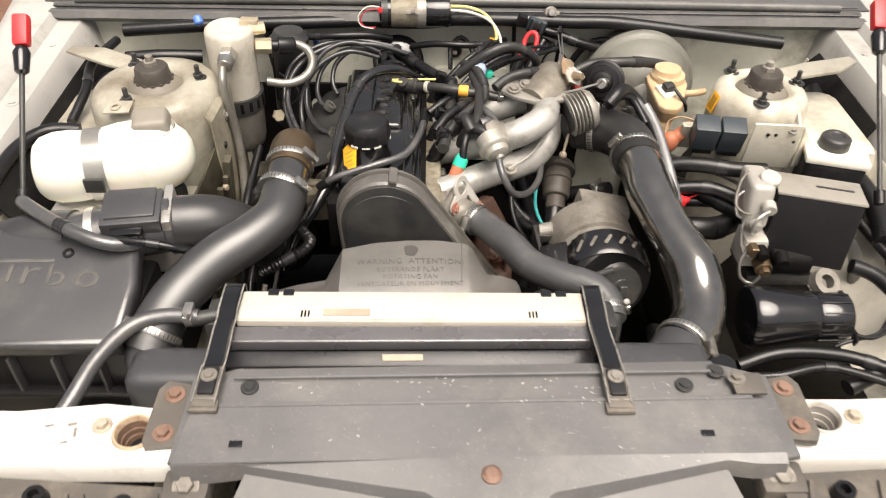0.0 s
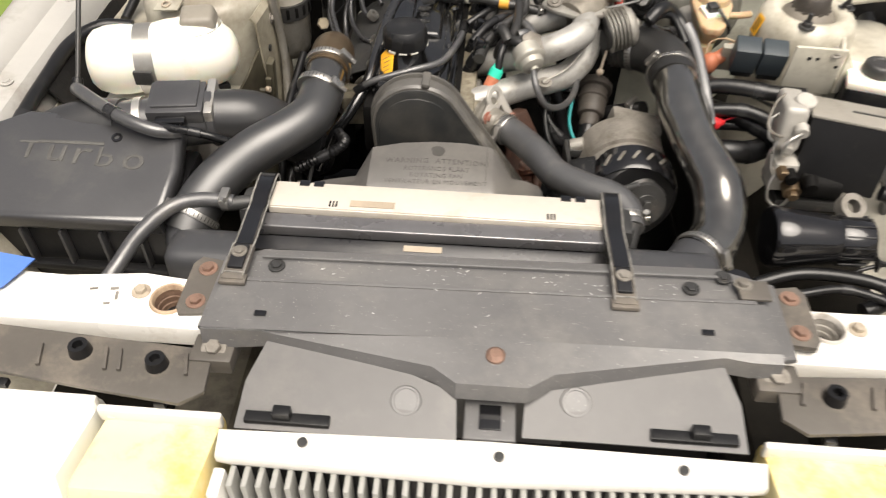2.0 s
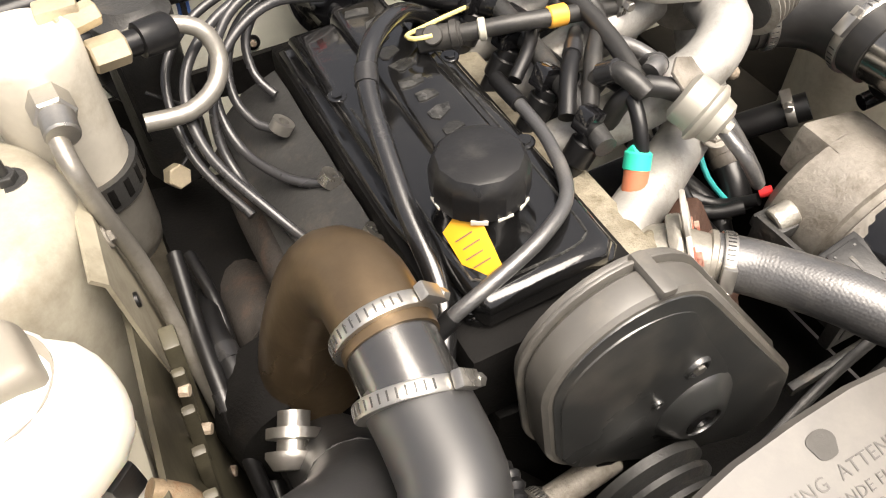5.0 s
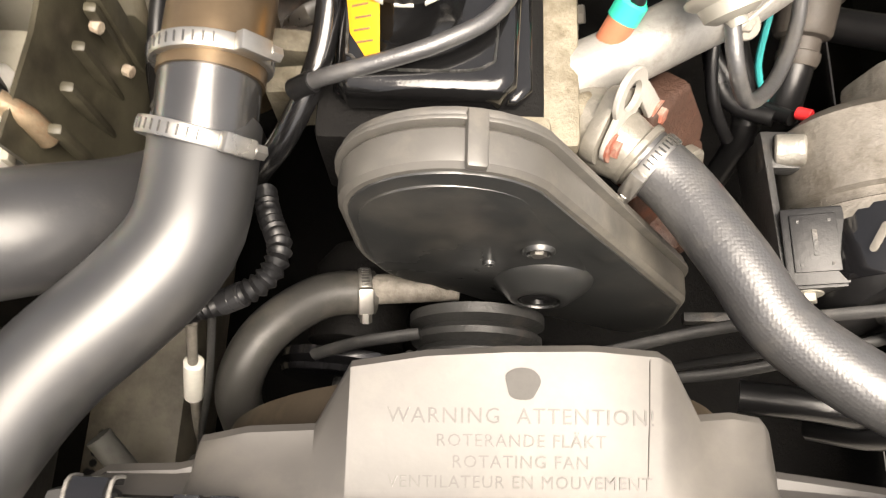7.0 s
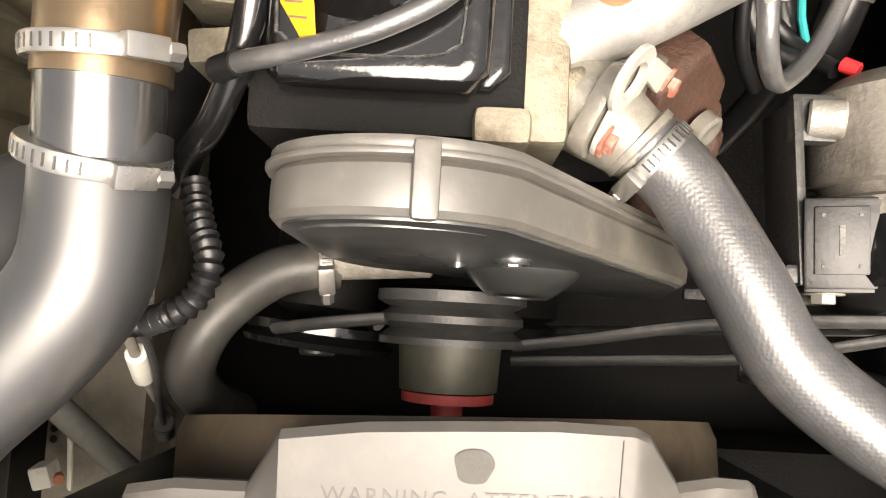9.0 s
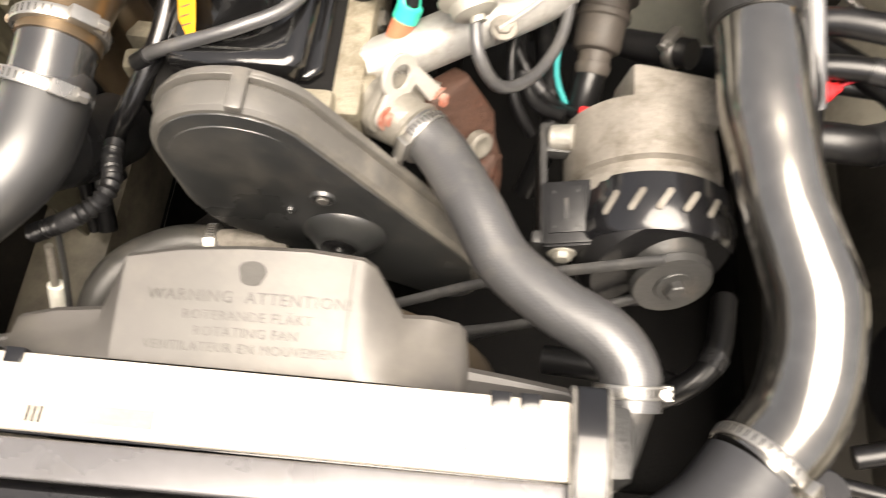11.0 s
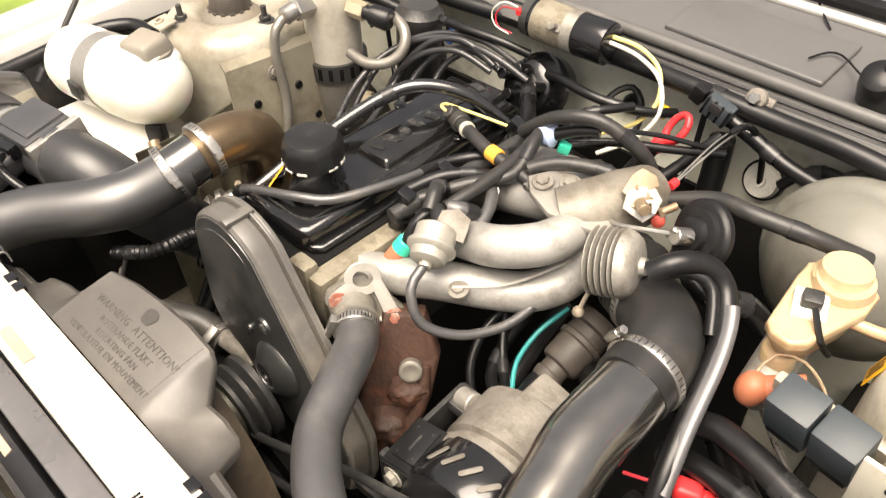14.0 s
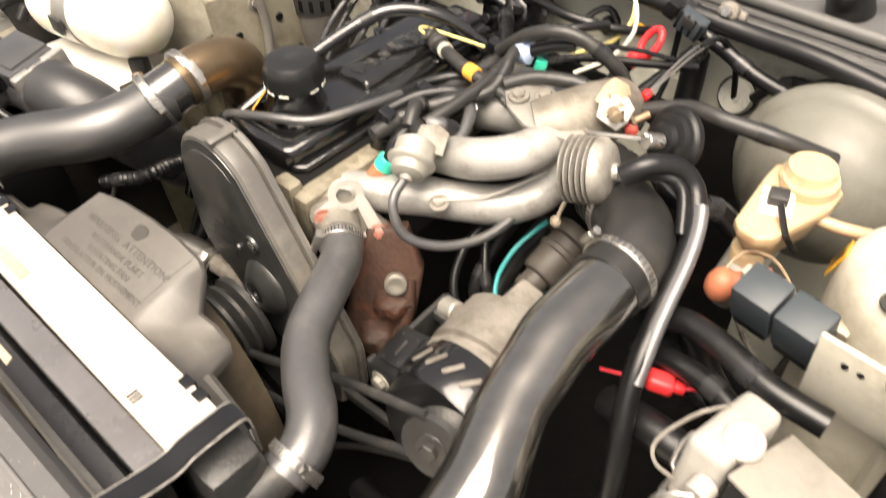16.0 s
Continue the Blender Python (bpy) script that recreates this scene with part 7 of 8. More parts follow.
grommet_pale = surf("pale_grommet_rubber", (0.72, 0.71, 0.64), 0.5, var=0.15, scale=40, bump=0.1, dirt=(0.3, 0.28, 0.23), dirt_amount=0.2)


def grommet():
    ob = thing("cable_grommet", (0.187, 1.158, 0.765), "white ringed firewall grommet with throttle cable", "grommet")
    part("ring", lathe((0.187, 1.175, 0.776), (0.186, 1.152, 0.784), [(0, 0.024), (0.4, 0.0235), (0.5, 0.0215), (0.75, 0.0205), (0.8, 0.008), (1, 0.0065)], 32), grommet_pale, ob, "pale round grommet")
    part("seal", lathe((0.187, 1.172, 0.777), (0.1865, 1.160, 0.781), [(0, 0.0235), (0, 0.0262), (0.6, 0.0256), (0.6, 0.0235)], 32), rubber, ob)
    part("cable", tube([(0.1870, 1.1552, 0.7800), (0.1858, 1.1369, 0.8354), (0.1814, 1.1112, 0.8723), (0.1755, 1.0904, 0.8885), (0.1720, 1.0650, 0.8895)], 0.0038, 10), wire_black, ob, "black throttle cable")
    for d in (-0.0028, 0.0028):
        part("inner_wire", tube([(0.1740 + d, 1.0850, 0.8890), (0.1700 + d, 1.0381, 0.8874), (0.1669 + d * 0.3, 0.9691, 0.8765)], 0.0011, 8), steel, ob, "thin bare cable strand")
    part("ferrule", cyl((0.1675, 0.972, 0.877), (0.167, 0.962, 0.876), 0.005, 10), red_plastic, ob)


grommet()


servo_paint = surf("dusty_servo_paint", (0.165, 0.163, 0.14), 0.45, var=0.18, scale=12, bump=0.1, dirt=(0.10, 0.088, 0.068), dirt_amount=0.38)


def booster():
    ob = thing("brake_servo", (0.322, 1.06, 0.68), "large dusty round brake servo with master cylinder", "brake servo")
    part("drum", lathe((0.334, 1.158, 0.770), (0.334, 1.008, 0.782), [(0, 0.06), (0.05, 0.092), (0.30, 0.097), (0.36, 0.104), (0.40, 0.106), (0.47, 0.106), (0.50, 0.103), (0.53, 0.096), (0.66, 0.092), (0.70, 0.086), (0.74, 0.085), (0.85, 0.068), (0.95, 0.045), (1, 0.03)], 48), servo_paint, ob)
    part("master_cylinder", lathe((0.325, 1.01, 0.795), (0.335, 0.86, 0.775), [(0, 0.03), (0.1, 0.022), (0.9, 0.020), (1, 0.012)], 24), cast_alloy, ob)
    plan = [(-0.018, -0.052), (-0.008, -0.060), (0.010, -0.060), (0.020, -0.050), (0.036, 0.015), (0.034, 0.040), (0.018, 0.052), (-0.020, 0.048), (-0.032, 0.034), (-0.030, 0.012)]
    top = prism(plan, 0.014, Matrix.Translation((0, 0, 0.036)), 0.004, 3)
    low = prism(plan, 0.04, None, 0.006, 2)
    for v in low.verts:
        k = 0.62 + 0.33 * v.co.z / 0.04
        v.co.x, v.co.y = v.co.x * k, v.co.y * (k + 0.05)
    res_bm = merge(top, low, lathe((0.006, 0.028, 0.045), (0.006, 0.028, 0.060), [(0, 0.028), (1, 0.025)], 28))
    res_bm.transform(Matrix.Translation((0.341, 0.940, 0.806)) @ pose(0, 0, 0, 5, 0, -6))
    res = part("reservoir", merge(res_bm, cyl((0.333, 0.90, 0.815), (0.334, 0.905, 0.778), 0.016, 16)), tank_amber, ob, "aged amber brake fluid reservoir", smooth=62)
    part("plug_seat", box((0.338, 0.922, 0.857), (0.030, 0.032, 0.006), 0.002, (10, 0, 20)), tank_white, res)
    part("reservoir_cap", lathe((0.346, 0.968, 0.852), (0.346, 0.968, 0.876), [(0, 0.026), (0.5, 0.027), (0.6, 0.024), (1, 0.022)], 28), tank_amber, res)
    part("level_plug", box((0.338, 0.922, 0.864), (0.018, 0.016, 0.014), 0.003, (10, 0, 20)), dark_steel, res, "grey level sensor plug")
    part("level_wire", tube([(0.345, 0.91, 0.868), (0.362, 0.895, 0.85), (0.37, 0.905, 0.83)], 0.003, 8), wire_black, res)
    part("clutch_line", tube([(0.36, 0.945, 0.84), (0.39, 0.95, 0.838), (0.415, 0.962, 0.835)], 0.006, 10), tank_amber, ob)


booster()


def red_boot():
    ob = thing("cable_boot", (0.341, 0.851, 0.79), "orange-red rubber boot over a cable terminal", "terminal boot")
    part("boot", merge(lathe((0.332, 0.846, 0.790), (0.338, 0.850, 0.822), [(0, 0.006), (0.05, 0.009), (0.2, 0.0125), (0.4, 0.0142), (0.6, 0.0145), (0.8, 0.0125), (0.93, 0.009), (1, 0.004)], 24), tube([(0.336, 0.85, 0.806), (0.355, 0.858, 0.815), (0.372, 0.868, 0.822)], 0.011, 14)), terracotta, ob)
    part("lead", tube([(0.330, 0.862, 0.812), (0.337, 0.880, 0.826), (0.360, 0.882, 0.832), (0.385, 0.868, 0.828), (0.400, 0.850, 0.816)], 0.0016, 8), rusty_tan, ob, "thin brown wire")


red_boot()


def relay(c):
    ob = thing("relay", c, "black square relay beside the strut tower", "relay", "relays beside the tower")
    part("case", box((c[0], c[1], c[2]), (0.038, 0.034, 0.050), 0.003, (18, 0, -8)), relay_plastic, ob)
    part("base", box((c[0] + 0.001, c[1] + 0.004, c[2] - 0.026), (0.032, 0.026, 0.012), 0.002, (18, 0, -8)), black_plastic, ob)


relay((0.379, 0.824, 0.838))
relay((0.419, 0.818, 0.838))
part("relay_bracket", box((0.40, 0.85, 0.815), (0.10, 0.012, 0.05), 0.003, (15, 0, -6)), bay_paint, car)
st = box((0, 0, 0), (0.032, 0.022, 0.001), 0.0003)
st.transform(Matrix.Translation((0.4085, 0.897, 0.852)) @ Vector((-0.95, -0.1, 0.28)).to_track_quat("Z", "Y").to_matrix().to_4x4() @ pose(0, 0, 0, 0, 0, 90))
yst = tagged(part("tower_sticker", st, yellow_sticker, None, "small yellow sticker on the strut tower"), category="sticker")
for k in range(3):
    b = box((0.0, 0.005 - 0.005 * k, 0.0009), (0.022, 0.0016, 0.0005), 0)
    b.transform(Matrix.Translation((0.4085, 0.897, 0.852)) @ Vector((-0.95, -0.1, 0.28)).to_track_quat("Z", "Y").to_matrix().to_4x4() @ pose(0, 0, 0, 0, 0, 90))
    part("print_bar", b, dark_steel, yst)
for pts, r, lb in (([(0.300, 0.795, 0.778), (0.33, 0.80, 0.792), (0.37, 0.79, 0.800), (0.42, 0.775, 0.802), (0.47, 0.775, 0.80)], 0.0125, "thick black loom below the relays"),
                   ([(0.30, 0.775, 0.75), (0.34, 0.775, 0.765), (0.39, 0.765, 0.772), (0.43, 0.745, 0.765)], 0.011, "black cable loom above the hydraulic unit"),
                   ([(0.31, 0.79, 0.72), (0.36, 0.78, 0.735), (0.42, 0.77, 0.74)], 0.009, "black cable loom below the relays")):
    hose("wiring_loom", pts, r, rubber, lb, "cable", 14)


def red_clip():
    ob = thing("red_connector", (0.338, 0.758, 0.74), "red plastic inline connector on a red wire", "connector")
    part("housing", merge(box((0.338, 0.757, 0.752), (0.026, 0.019, 0.017), 0.006, (0, 10, 25), seg=3), box((0.353, 0.764, 0.750), (0.012, 0.010, 0.009), 0.003, (0, 10, 25))), red_plastic, ob)
    part("lead", tube([(0.355, 0.765, 0.750), (0.375, 0.772, 0.756), (0.395, 0.768, 0.758), (0.41, 0.755, 0.762)], 0.0018, 8), red_wire, ob)
    part("tail", tube([(0.325, 0.751, 0.752), (0.305, 0.744, 0.748), (0.285, 0.740, 0.742)], 0.0018, 8), red_wire, ob)


red_clip()


# ---- hydraulic unit, tank and canister ----
def hydraulic_unit():
    ob = thing("brake_hydraulic_unit", (0.46, 0.62, 0.70), "brake hydraulic unit, black box with pale valve block", "hydraulic unit")
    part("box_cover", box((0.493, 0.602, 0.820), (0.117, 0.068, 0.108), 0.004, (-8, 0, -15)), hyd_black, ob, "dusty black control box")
    # the lid is much paler than the box sides
    part("box_lid", box((0.495, 0.6095, 0.8755), (0.121, 0.070, 0.004), 0.0015, (-8, 0, -15)), pale_top, ob, "pale top of the control box")
    part("lid_groove", box((0.519, 0.588, 0.8753), (0.060, 0.0022, 0.002), 0.0006, (-8, 0, -15)), dark_steel, ob)
    part("top_slot", box((0.516, 0.606, 0.8777), (0.052, 0.004, 0.002), 0.0006, (-8, 0, -15)), dark_steel, ob)
    part("valve_block", merge(box((0.413, 0.628, 0.848), (0.034, 0.080, 0.07), 0.010, (-10, 0, -8), seg=3), box((0.412, 0.59, 0.785), (0.035, 0.045, 0.05), 0.006), cyl((0.424, 0.622, 0.878), (0.424, 0.619, 0.890), 0.015, 20), cyl((0.418, 0.59, 0.862), (0.416, 0.575, 0.860), 0.010, 14), cyl((0.405, 0.585, 0.832), (0.404, 0.572, 0.830), 0.009, 14)), eye_alloy, ob, "pale cast valve block")
    part("fitting", merge(cyl((0.424, 0.575, 0.775), (0.424, 0.548, 0.772), 0.013, 18), cyl((0.424, 0.552, 0.772), (0.424, 0.54, 0.771), 0.008, 6), cyl((0.405, 0.572, 0.80), (0.404, 0.552, 0.80), 0.009, 6)), bronze, ob, "dull bronze pipe fitting")
    part("pump", merge(cyl((0.44, 0.58, 0.77), (0.50, 0.575, 0.77), 0.022, 20), cyl((0.445, 0.56, 0.795), (0.445, 0.54, 0.79), 0.010, 12), cyl((0.415, 0.565, 0.80), (0.415, 0.545, 0.798), 0.009, 12)), shaded_grease, ob)
    for pts in ([(0.408, 0.60, 0.845), (0.392, 0.590, 0.83), (0.390, 0.575, 0.80), (0.402, 0.565, 0.785), (0.41, 0.575, 0.79)], [(0.405, 0.63, 0.86), (0.388, 0.625, 0.85), (0.386, 0.605, 0.83), (0.40, 0.60, 0.825)], [(0.404, 0.572, 0.80), (0.392, 0.562, 0.78), (0.394, 0.552, 0.755), (0.412, 0.545, 0.748), (0.422, 0.546, 0.768)], [(0.416, 0.575, 0.860), (0.398, 0.565, 0.855), (0.392, 0.562, 0.835), (0.404, 0.572, 0.825)]):
        part("brake_line", tube(pts, 0.0026, 8), steel, ob, "thin bent steel brake line")
    part("cable", tube([(0.535, 0.60, 0.81), (0.56, 0.60, 0.79), (0.59, 0.60, 0.75), (0.61, 0.60, 0.68)], 0.010, 12), hose_rubber, ob)
    part("mount", box((0.46, 0.60, 0.74), (0.10, 0.08, 0.02), 0.004), dark_steel, ob)
    part("long_brake_line", tube([(0.402, 0.645, 0.880), (0.388, 0.630, 0.876), (0.375, 0.604, 0.866), (0.373, 0.590, 0.858), (0.382, 0.583, 0.852), (0.396, 0.586, 0.846)], 0.0018, 8), dusty_alloy, ob, "long looped steel brake line")
    ob.location = Vector(ob.location) + Vector((0.010, 0.064, -0.036))


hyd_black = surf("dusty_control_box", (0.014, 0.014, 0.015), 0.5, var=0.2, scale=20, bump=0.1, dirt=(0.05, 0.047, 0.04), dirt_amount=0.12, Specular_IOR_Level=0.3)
pale_top = surf("pale_top_plastic", (0.26, 0.243, 0.21), 0.45, var=0.2, scale=16, bump=0.1, dirt=(0.17, 0.155, 0.13), dirt_amount=0.3, Specular_IOR_Level=0.7)
hydraulic_unit()


def header_tank():
    ob = thing("coolant_box", (0.555, 0.75, 0.72), "white plastic tank with dark cap behind the hydraulic unit", "tank")
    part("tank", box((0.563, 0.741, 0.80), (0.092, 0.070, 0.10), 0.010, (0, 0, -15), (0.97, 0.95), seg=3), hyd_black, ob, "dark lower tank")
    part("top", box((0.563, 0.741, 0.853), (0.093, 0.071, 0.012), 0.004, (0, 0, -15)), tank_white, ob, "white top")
    part("cap", lathe((0.561, 0.750, 0.857), (0.561, 0.750, 0.878), [(0, 0.022), (0.1, 0.0235), (0.8, 0.0225), (0.93, 0.020), (1, 0.017), (1, 0.012), (0.9, 0.010)], 28), ribbed_cap, ob, "round black cap")
    ob.location = Vector(ob.location) + Vector((0.006, 0.032, -0.016))


ribbed_cap = surf("dusty_cap_plastic", (0.035, 0.034, 0.033), 0.4, var=0.2, scale=30, bump=0.1, dirt=(0.13, 0.12, 0.105), dirt_amount=0.3)
header_tank()


def canister():
    ob = thing("charcoal_canister", (0.445, 0.515, 0.66), "glossy black canister with ribbed end lying across", "canister")
    a, b, c = Vector((0.374, 0.515, 0.739)), Vector((0.466, 0.515, 0.7395)), Vector((0.513, 0.515, 0.740))
    part("can", lathe(a, b, [(0, 0.02), (0.02, 0.040), (0.08, 0.0435), (0.35, 0.041), (0.7, 0.0365), (0.95, 0.0345), (1, 0.033)], 36), gloss_black, ob)
    part("ribbed_cap", lathe(b, c, [(0, 0.033), (0.05, 0.0345), (0.9, 0.0335), (0.96, 0.032), (1, 0.026)], 36), gloss_black, ob)
    for k in range(14):
        t = 2 * math.pi * k / 14
        part("rib", box((0.489, 0.515 + 0.0345 * math.cos(t), 0.7397 + 0.0345 * math.sin(t)), (0.040, 0.0022, 0.0022), 0.0006, (math.degrees(t), 0, 0)), black_plastic, ob)
    part("bracket", lathe((0.485, 0.552, 0.765), (0.488, 0.544, 0.778), [(0, 0.010), (0, 0.019), (1, 0.019), (1, 0.010), (0, 0.010)], 24, caps=False), dusty_alloy, ob, "dull ring bracket")
    part("vent_lead", tube([(0.513, 0.515, 0.733), (0.530, 0.50, 0.72), (0.535, 0.50, 0.70), (0.55, 0.55, 0.70)], 0.003, 8), wire_black, ob)


canister()
for pts, r, lb in (([(0.36, 0.46, 0.70), (0.42, 0.47, 0.715), (0.50, 0.465, 0.715), (0.57, 0.44, 0.71), (0.64, 0.43, 0.70)], 0.009, "black cable along the front wing"),
                   ([(0.34, 0.44, 0.70), (0.40, 0.43, 0.715), (0.47, 0.44, 0.72), (0.55, 0.42, 0.71)], 0.006, "thin black cable behind the lamp"),
                   ([(0.60, 0.74, 0.76), (0.62, 0.68, 0.745), (0.64, 0.62, 0.735), (0.66, 0.55, 0.73)], 0.008, "black cable on the inner wing")):
    hose("cable", pts, r, rubber, lb, "cable", 10)


def wing_boxes():
    for c in ((0.655, 0.62, 0.735), (0.665, 0.70, 0.735)):
        ob = thing("junction_box", c, "dark junction box on the inner wing", "junction box")
        part("case", box(c, (0.05, 0.055, 0.04), 0.005, (0, -25, 0)), hyd_black, ob)
        part("lid", box((c[0] - 0.003, c[1], c[2] + 0.021), (0.046, 0.05, 0.006), 0.002, (0, -25, 0)), hyd_black, ob)


wing_boxes()
kn = thing("horn_knob", (0.315, 0.43, 0.70), "round black cap with a shiny rim beside the charge pipe", "cap")
part("cap", lathe((0.318, 0.425, 0.70), (0.318, 0.425, 0.745), [(0, 0.02), (0.7, 0.022), (0.75, 0.017), (1, 0.016)], 24), gloss_black, kn)


# ---- left side ----
def air_box():
    ob = thing("air_cleaner_box", (-0.55, 0.47, 0.55), "dark grey plastic air cleaner box with turbo script lid", "air cleaner")
    lid_m = Matrix.Translation((-0.545, 0.470, 0.835)) @ pose(0, 0, 0, 14, 0, 1)
    lid = prism([(-0.145, -0.085), (0.125, -0.085), (0.130, 0.0), (0.118, 0.082), (-0.095, 0.088), (-0.145, 0.06)], 0.030, Matrix.Translation((-0.545, 0.470, 0.812)) @ pose(0, 0, 0, 14, 0, 1), 0.010, 3)
    ld = part("lid", lid, air_plastic, ob)
    t = Matrix.Translation((-0.545, 0.470, 0.8425)) @ pose(0, 0, 0, 14, 0, 1)
    m = Matrix.Translation((-0.545, 0.470, 0.812)) @ pose(0, 0, 0, 14, 0, 1)
    for ch, x, size, wide in (("T", -0.072, 0.042, 1.35), ("u", -0.034, 0.055, 1.08), ("r", -0.001, 0.055, 1.25), ("b", 0.031, 0.045, 1.25), ("o", 0.070, 0.055, 1.08)):
        lettering(ch, size, m @ Matrix.Translation((x, 0.0 - 0.08 * x, 0.0300)) @ Matrix.Scale(wide, 4, (1, 0, 0)), letter_dust, ld, "raised_letter", 0.0006)
    b = box((-0.020, 0.034, 0.0302), (0.088, 0.005, 0.0012), 0.0005)
    b.transform(m)
    part("name_bar", b, letter_dust, ld)
    sc = lathe((0.038, 0.045, 0.027), (0.038, 0.045, 0.032), [(0, 0.008), (1, 0.007), (1, 0.004), (0.3, 0.003)], 18)
    sc.transform(m)
    part("lid_screw", sc, gloss_black, ld)
    # blacker than the lid, to darken the recess under its overhang
    part("body", merge(box((-0.555, 0.480, 0.705), (0.27, 0.16, 0.19), 0.012), box((-0.555, 0.389, 0.728), (0.275, 0.014, 0.010), 0.003)), black_plastic, ob, "lower box with ribbed front, coloured black for shade under the lid")
    for k in range(5):
        part("rib", box((-0.66 + 0.052 * k, 0.393, 0.760), (0.004, 0.014, 0.060), 0.001), air_plastic, ob)


air_plastic = surf("air_box_plastic", (0.042, 0.042, 0.044), 0.32, var=0.15, scale=14, bump=0.2, dirt=(0.09, 0.087, 0.08), dirt_amount=0.28, Specular_IOR_Level=0.9, coat=0.5, Coat_Roughness=0.3)
letter_dust = surf("dusty_letter_edge", (0.085, 0.083, 0.077), 0.5, var=0.3, scale=80, bump=0.1, dirt=(0.07, 0.067, 0.06), dirt_amount=0.35)
air_box()


def air_meter():
    ob = thing("air_meter", (-0.44, 0.57, 0.80), "grey-black air flow meter with square sensor housing", "air meter")
    part("throat", merge(cyl((-0.53, 0.555, 0.832), (-0.385, 0.583, 0.842), 0.036, 28), cyl((-0.405, 0.578, 0.841), (-0.392, 0.5805, 0.842), 0.040, 28)), air_plastic, ob)
    part("sensor_housing", merge(box((-0.442, 0.570, 0.868), (0.075, 0.062, 0.024), 0.004, (8, 0, 8)), box((-0.443, 0.572, 0.881), (0.062, 0.052, 0.006), 0.003, (8, 0, 8))), air_plastic, ob)
    part("plug", box((-0.442, 0.535, 0.860), (0.04, 0.016, 0.018), 0.003, (8, 0, 8)), gloss_black, ob)
    part("band", lathe((-0.498, 0.561, 0.835), (-0.488, 0.563, 0.836), [(0, 0.036), (0, 0.0385), (1, 0.0385), (1, 0.036)], 28), aluminium, ob, "pale metal band")
    part("flange", box((-0.398, 0.578, 0.866), (0.012, 0.07, 0.028), 0.003, (8, 0, 8)), aluminium, ob)


air_meter()
hose("air_intake_elbow", [(-0.52, 0.557, 0.832), (-0.57, 0.556, 0.828), (-0.615, 0.545, 0.815), (-0.645, 0.515, 0.792), (-0.655, 0.48, 0.76)], 0.040, duct_black, "smooth dark elbow from the cleaner box to the meter", seg=24)
hose("sensor_loom", [(-0.608, 0.615, 0.850), (-0.582, 0.578, 0.875), (-0.548, 0.550, 0.879), (-0.515, 0.528, 0.878), (-0.480, 0.512, 0.874), (-0.450, 0.508, 0.867), (-0.425, 0.520, 0.858)], 0.0090, hose_rubber, "grey taped sensor loom draped over the air box", "cable", 12)
hose("sensor_lead", [(-0.52, 0.528, 0.872), (-0.46, 0.515, 0.870), (-0.41, 0.510, 0.868), (-0.375, 0.512, 0.858), (-0.34, 0.53, 0.83)], 0.0055, wire_black, "thin black lead to the sensor", "cable", 10)
hose("wing_hose", [(-0.60, 0.81, 0.84), (-0.645, 0.80, 0.845), (-0.675, 0.75, 0.842), (-0.678, 0.66, 0.835), (-0.672, 0.55, 0.828), (-0.668, 0.46, 0.80), (-0.66, 0.40, 0.74)], 0.011, rubber, "black hose running along the inner wing", seg=12)
hose("bleed_hose", [(-0.330, 0.418, 0.832), (-0.37, 0.417, 0.834), (-0.405, 0.402, 0.832), (-0.432, 0.360, 0.824), (-0.447, 0.315, 0.812), (-0.468, 0.278, 0.790), (-0.48, 0.26, 0.76)], 0.0095, hose_rubber, "black bleed hose from the radiator down past the bar", seg=12,
     clamps=[((-0.340, 0.4175, 0.8325), (1, 0, 0), 0.0103, (0, 0, 1))])


def washer_tank():
    ob = thing("expansion_tank", (-0.515, 0.70, 0.775), "white translucent plastic tank with grey strap and cap", "tank")
    rear = [(0, 0.010), (0.02, 0.024), (0.07, 0.037), (0.16, 0.045), (0.35, 0.0505), (0.6, 0.0515), (0.85, 0.049), (1.0, 0.046)]
    front = [(0, 0.046), (0.06, 0.049), (0.25, 0.0535), (0.5, 0.0545), (0.7, 0.0505), (0.84, 0.043), (0.94, 0.031), (0.985, 0.018), (1, 0.008)]
    part("tank", merge(lathe((-0.620, 0.690, 0.850), (-0.533, 0.709, 0.848), rear, 36), lathe((-0.533, 0.709, 0.850), (-0.404, 0.736, 0.854), front, 36), box((-0.466, 0.730, 0.872), (0.085, 0.075, 0.05), 0.022, (0, 0, 12), seg=4)), tank_white, ob)
    part("seam", lathe((-0.462, 0.732, 0.892), (-0.462, 0.732, 0.8965), [(0, 0.036), (0, 0.0375), (1, 0.0375), (1, 0.036)], 32), cap_grey, ob, "thin dark seam round the filler")
    part("strap", lathe((-0.547, 0.706, 0.848), (-0.521, 0.712, 0.848), [(0, 0.0485), (0, 0.0520), (1, 0.0520), (1, 0.0485)], 36), steel_strap, ob, "dull grey metal strap")
    part("buckle", box((-0.525, 0.655, 0.848), (0.028, 0.006, 0.022), 0.002), dark_steel, ob)
    part("cap", box((-0.457, 0.735, 0.904), (0.056, 0.050, 0.024), 0.008, (6, 0, 12), (0.82, 0.82), seg=3), cap_grey, ob, "grey square-sided cap")
    part("outlet", tube([(-0.415, 0.69, 0.80), (-0.40, 0.685, 0.785), (-0.395, 0.68, 0.765)], 0.008, 12), rusty_tan, ob)
    part("shelf", box((-0.515, 0.71, 0.768), (0.20, 0.10, 0.012), 0.003), bay_paint, ob)


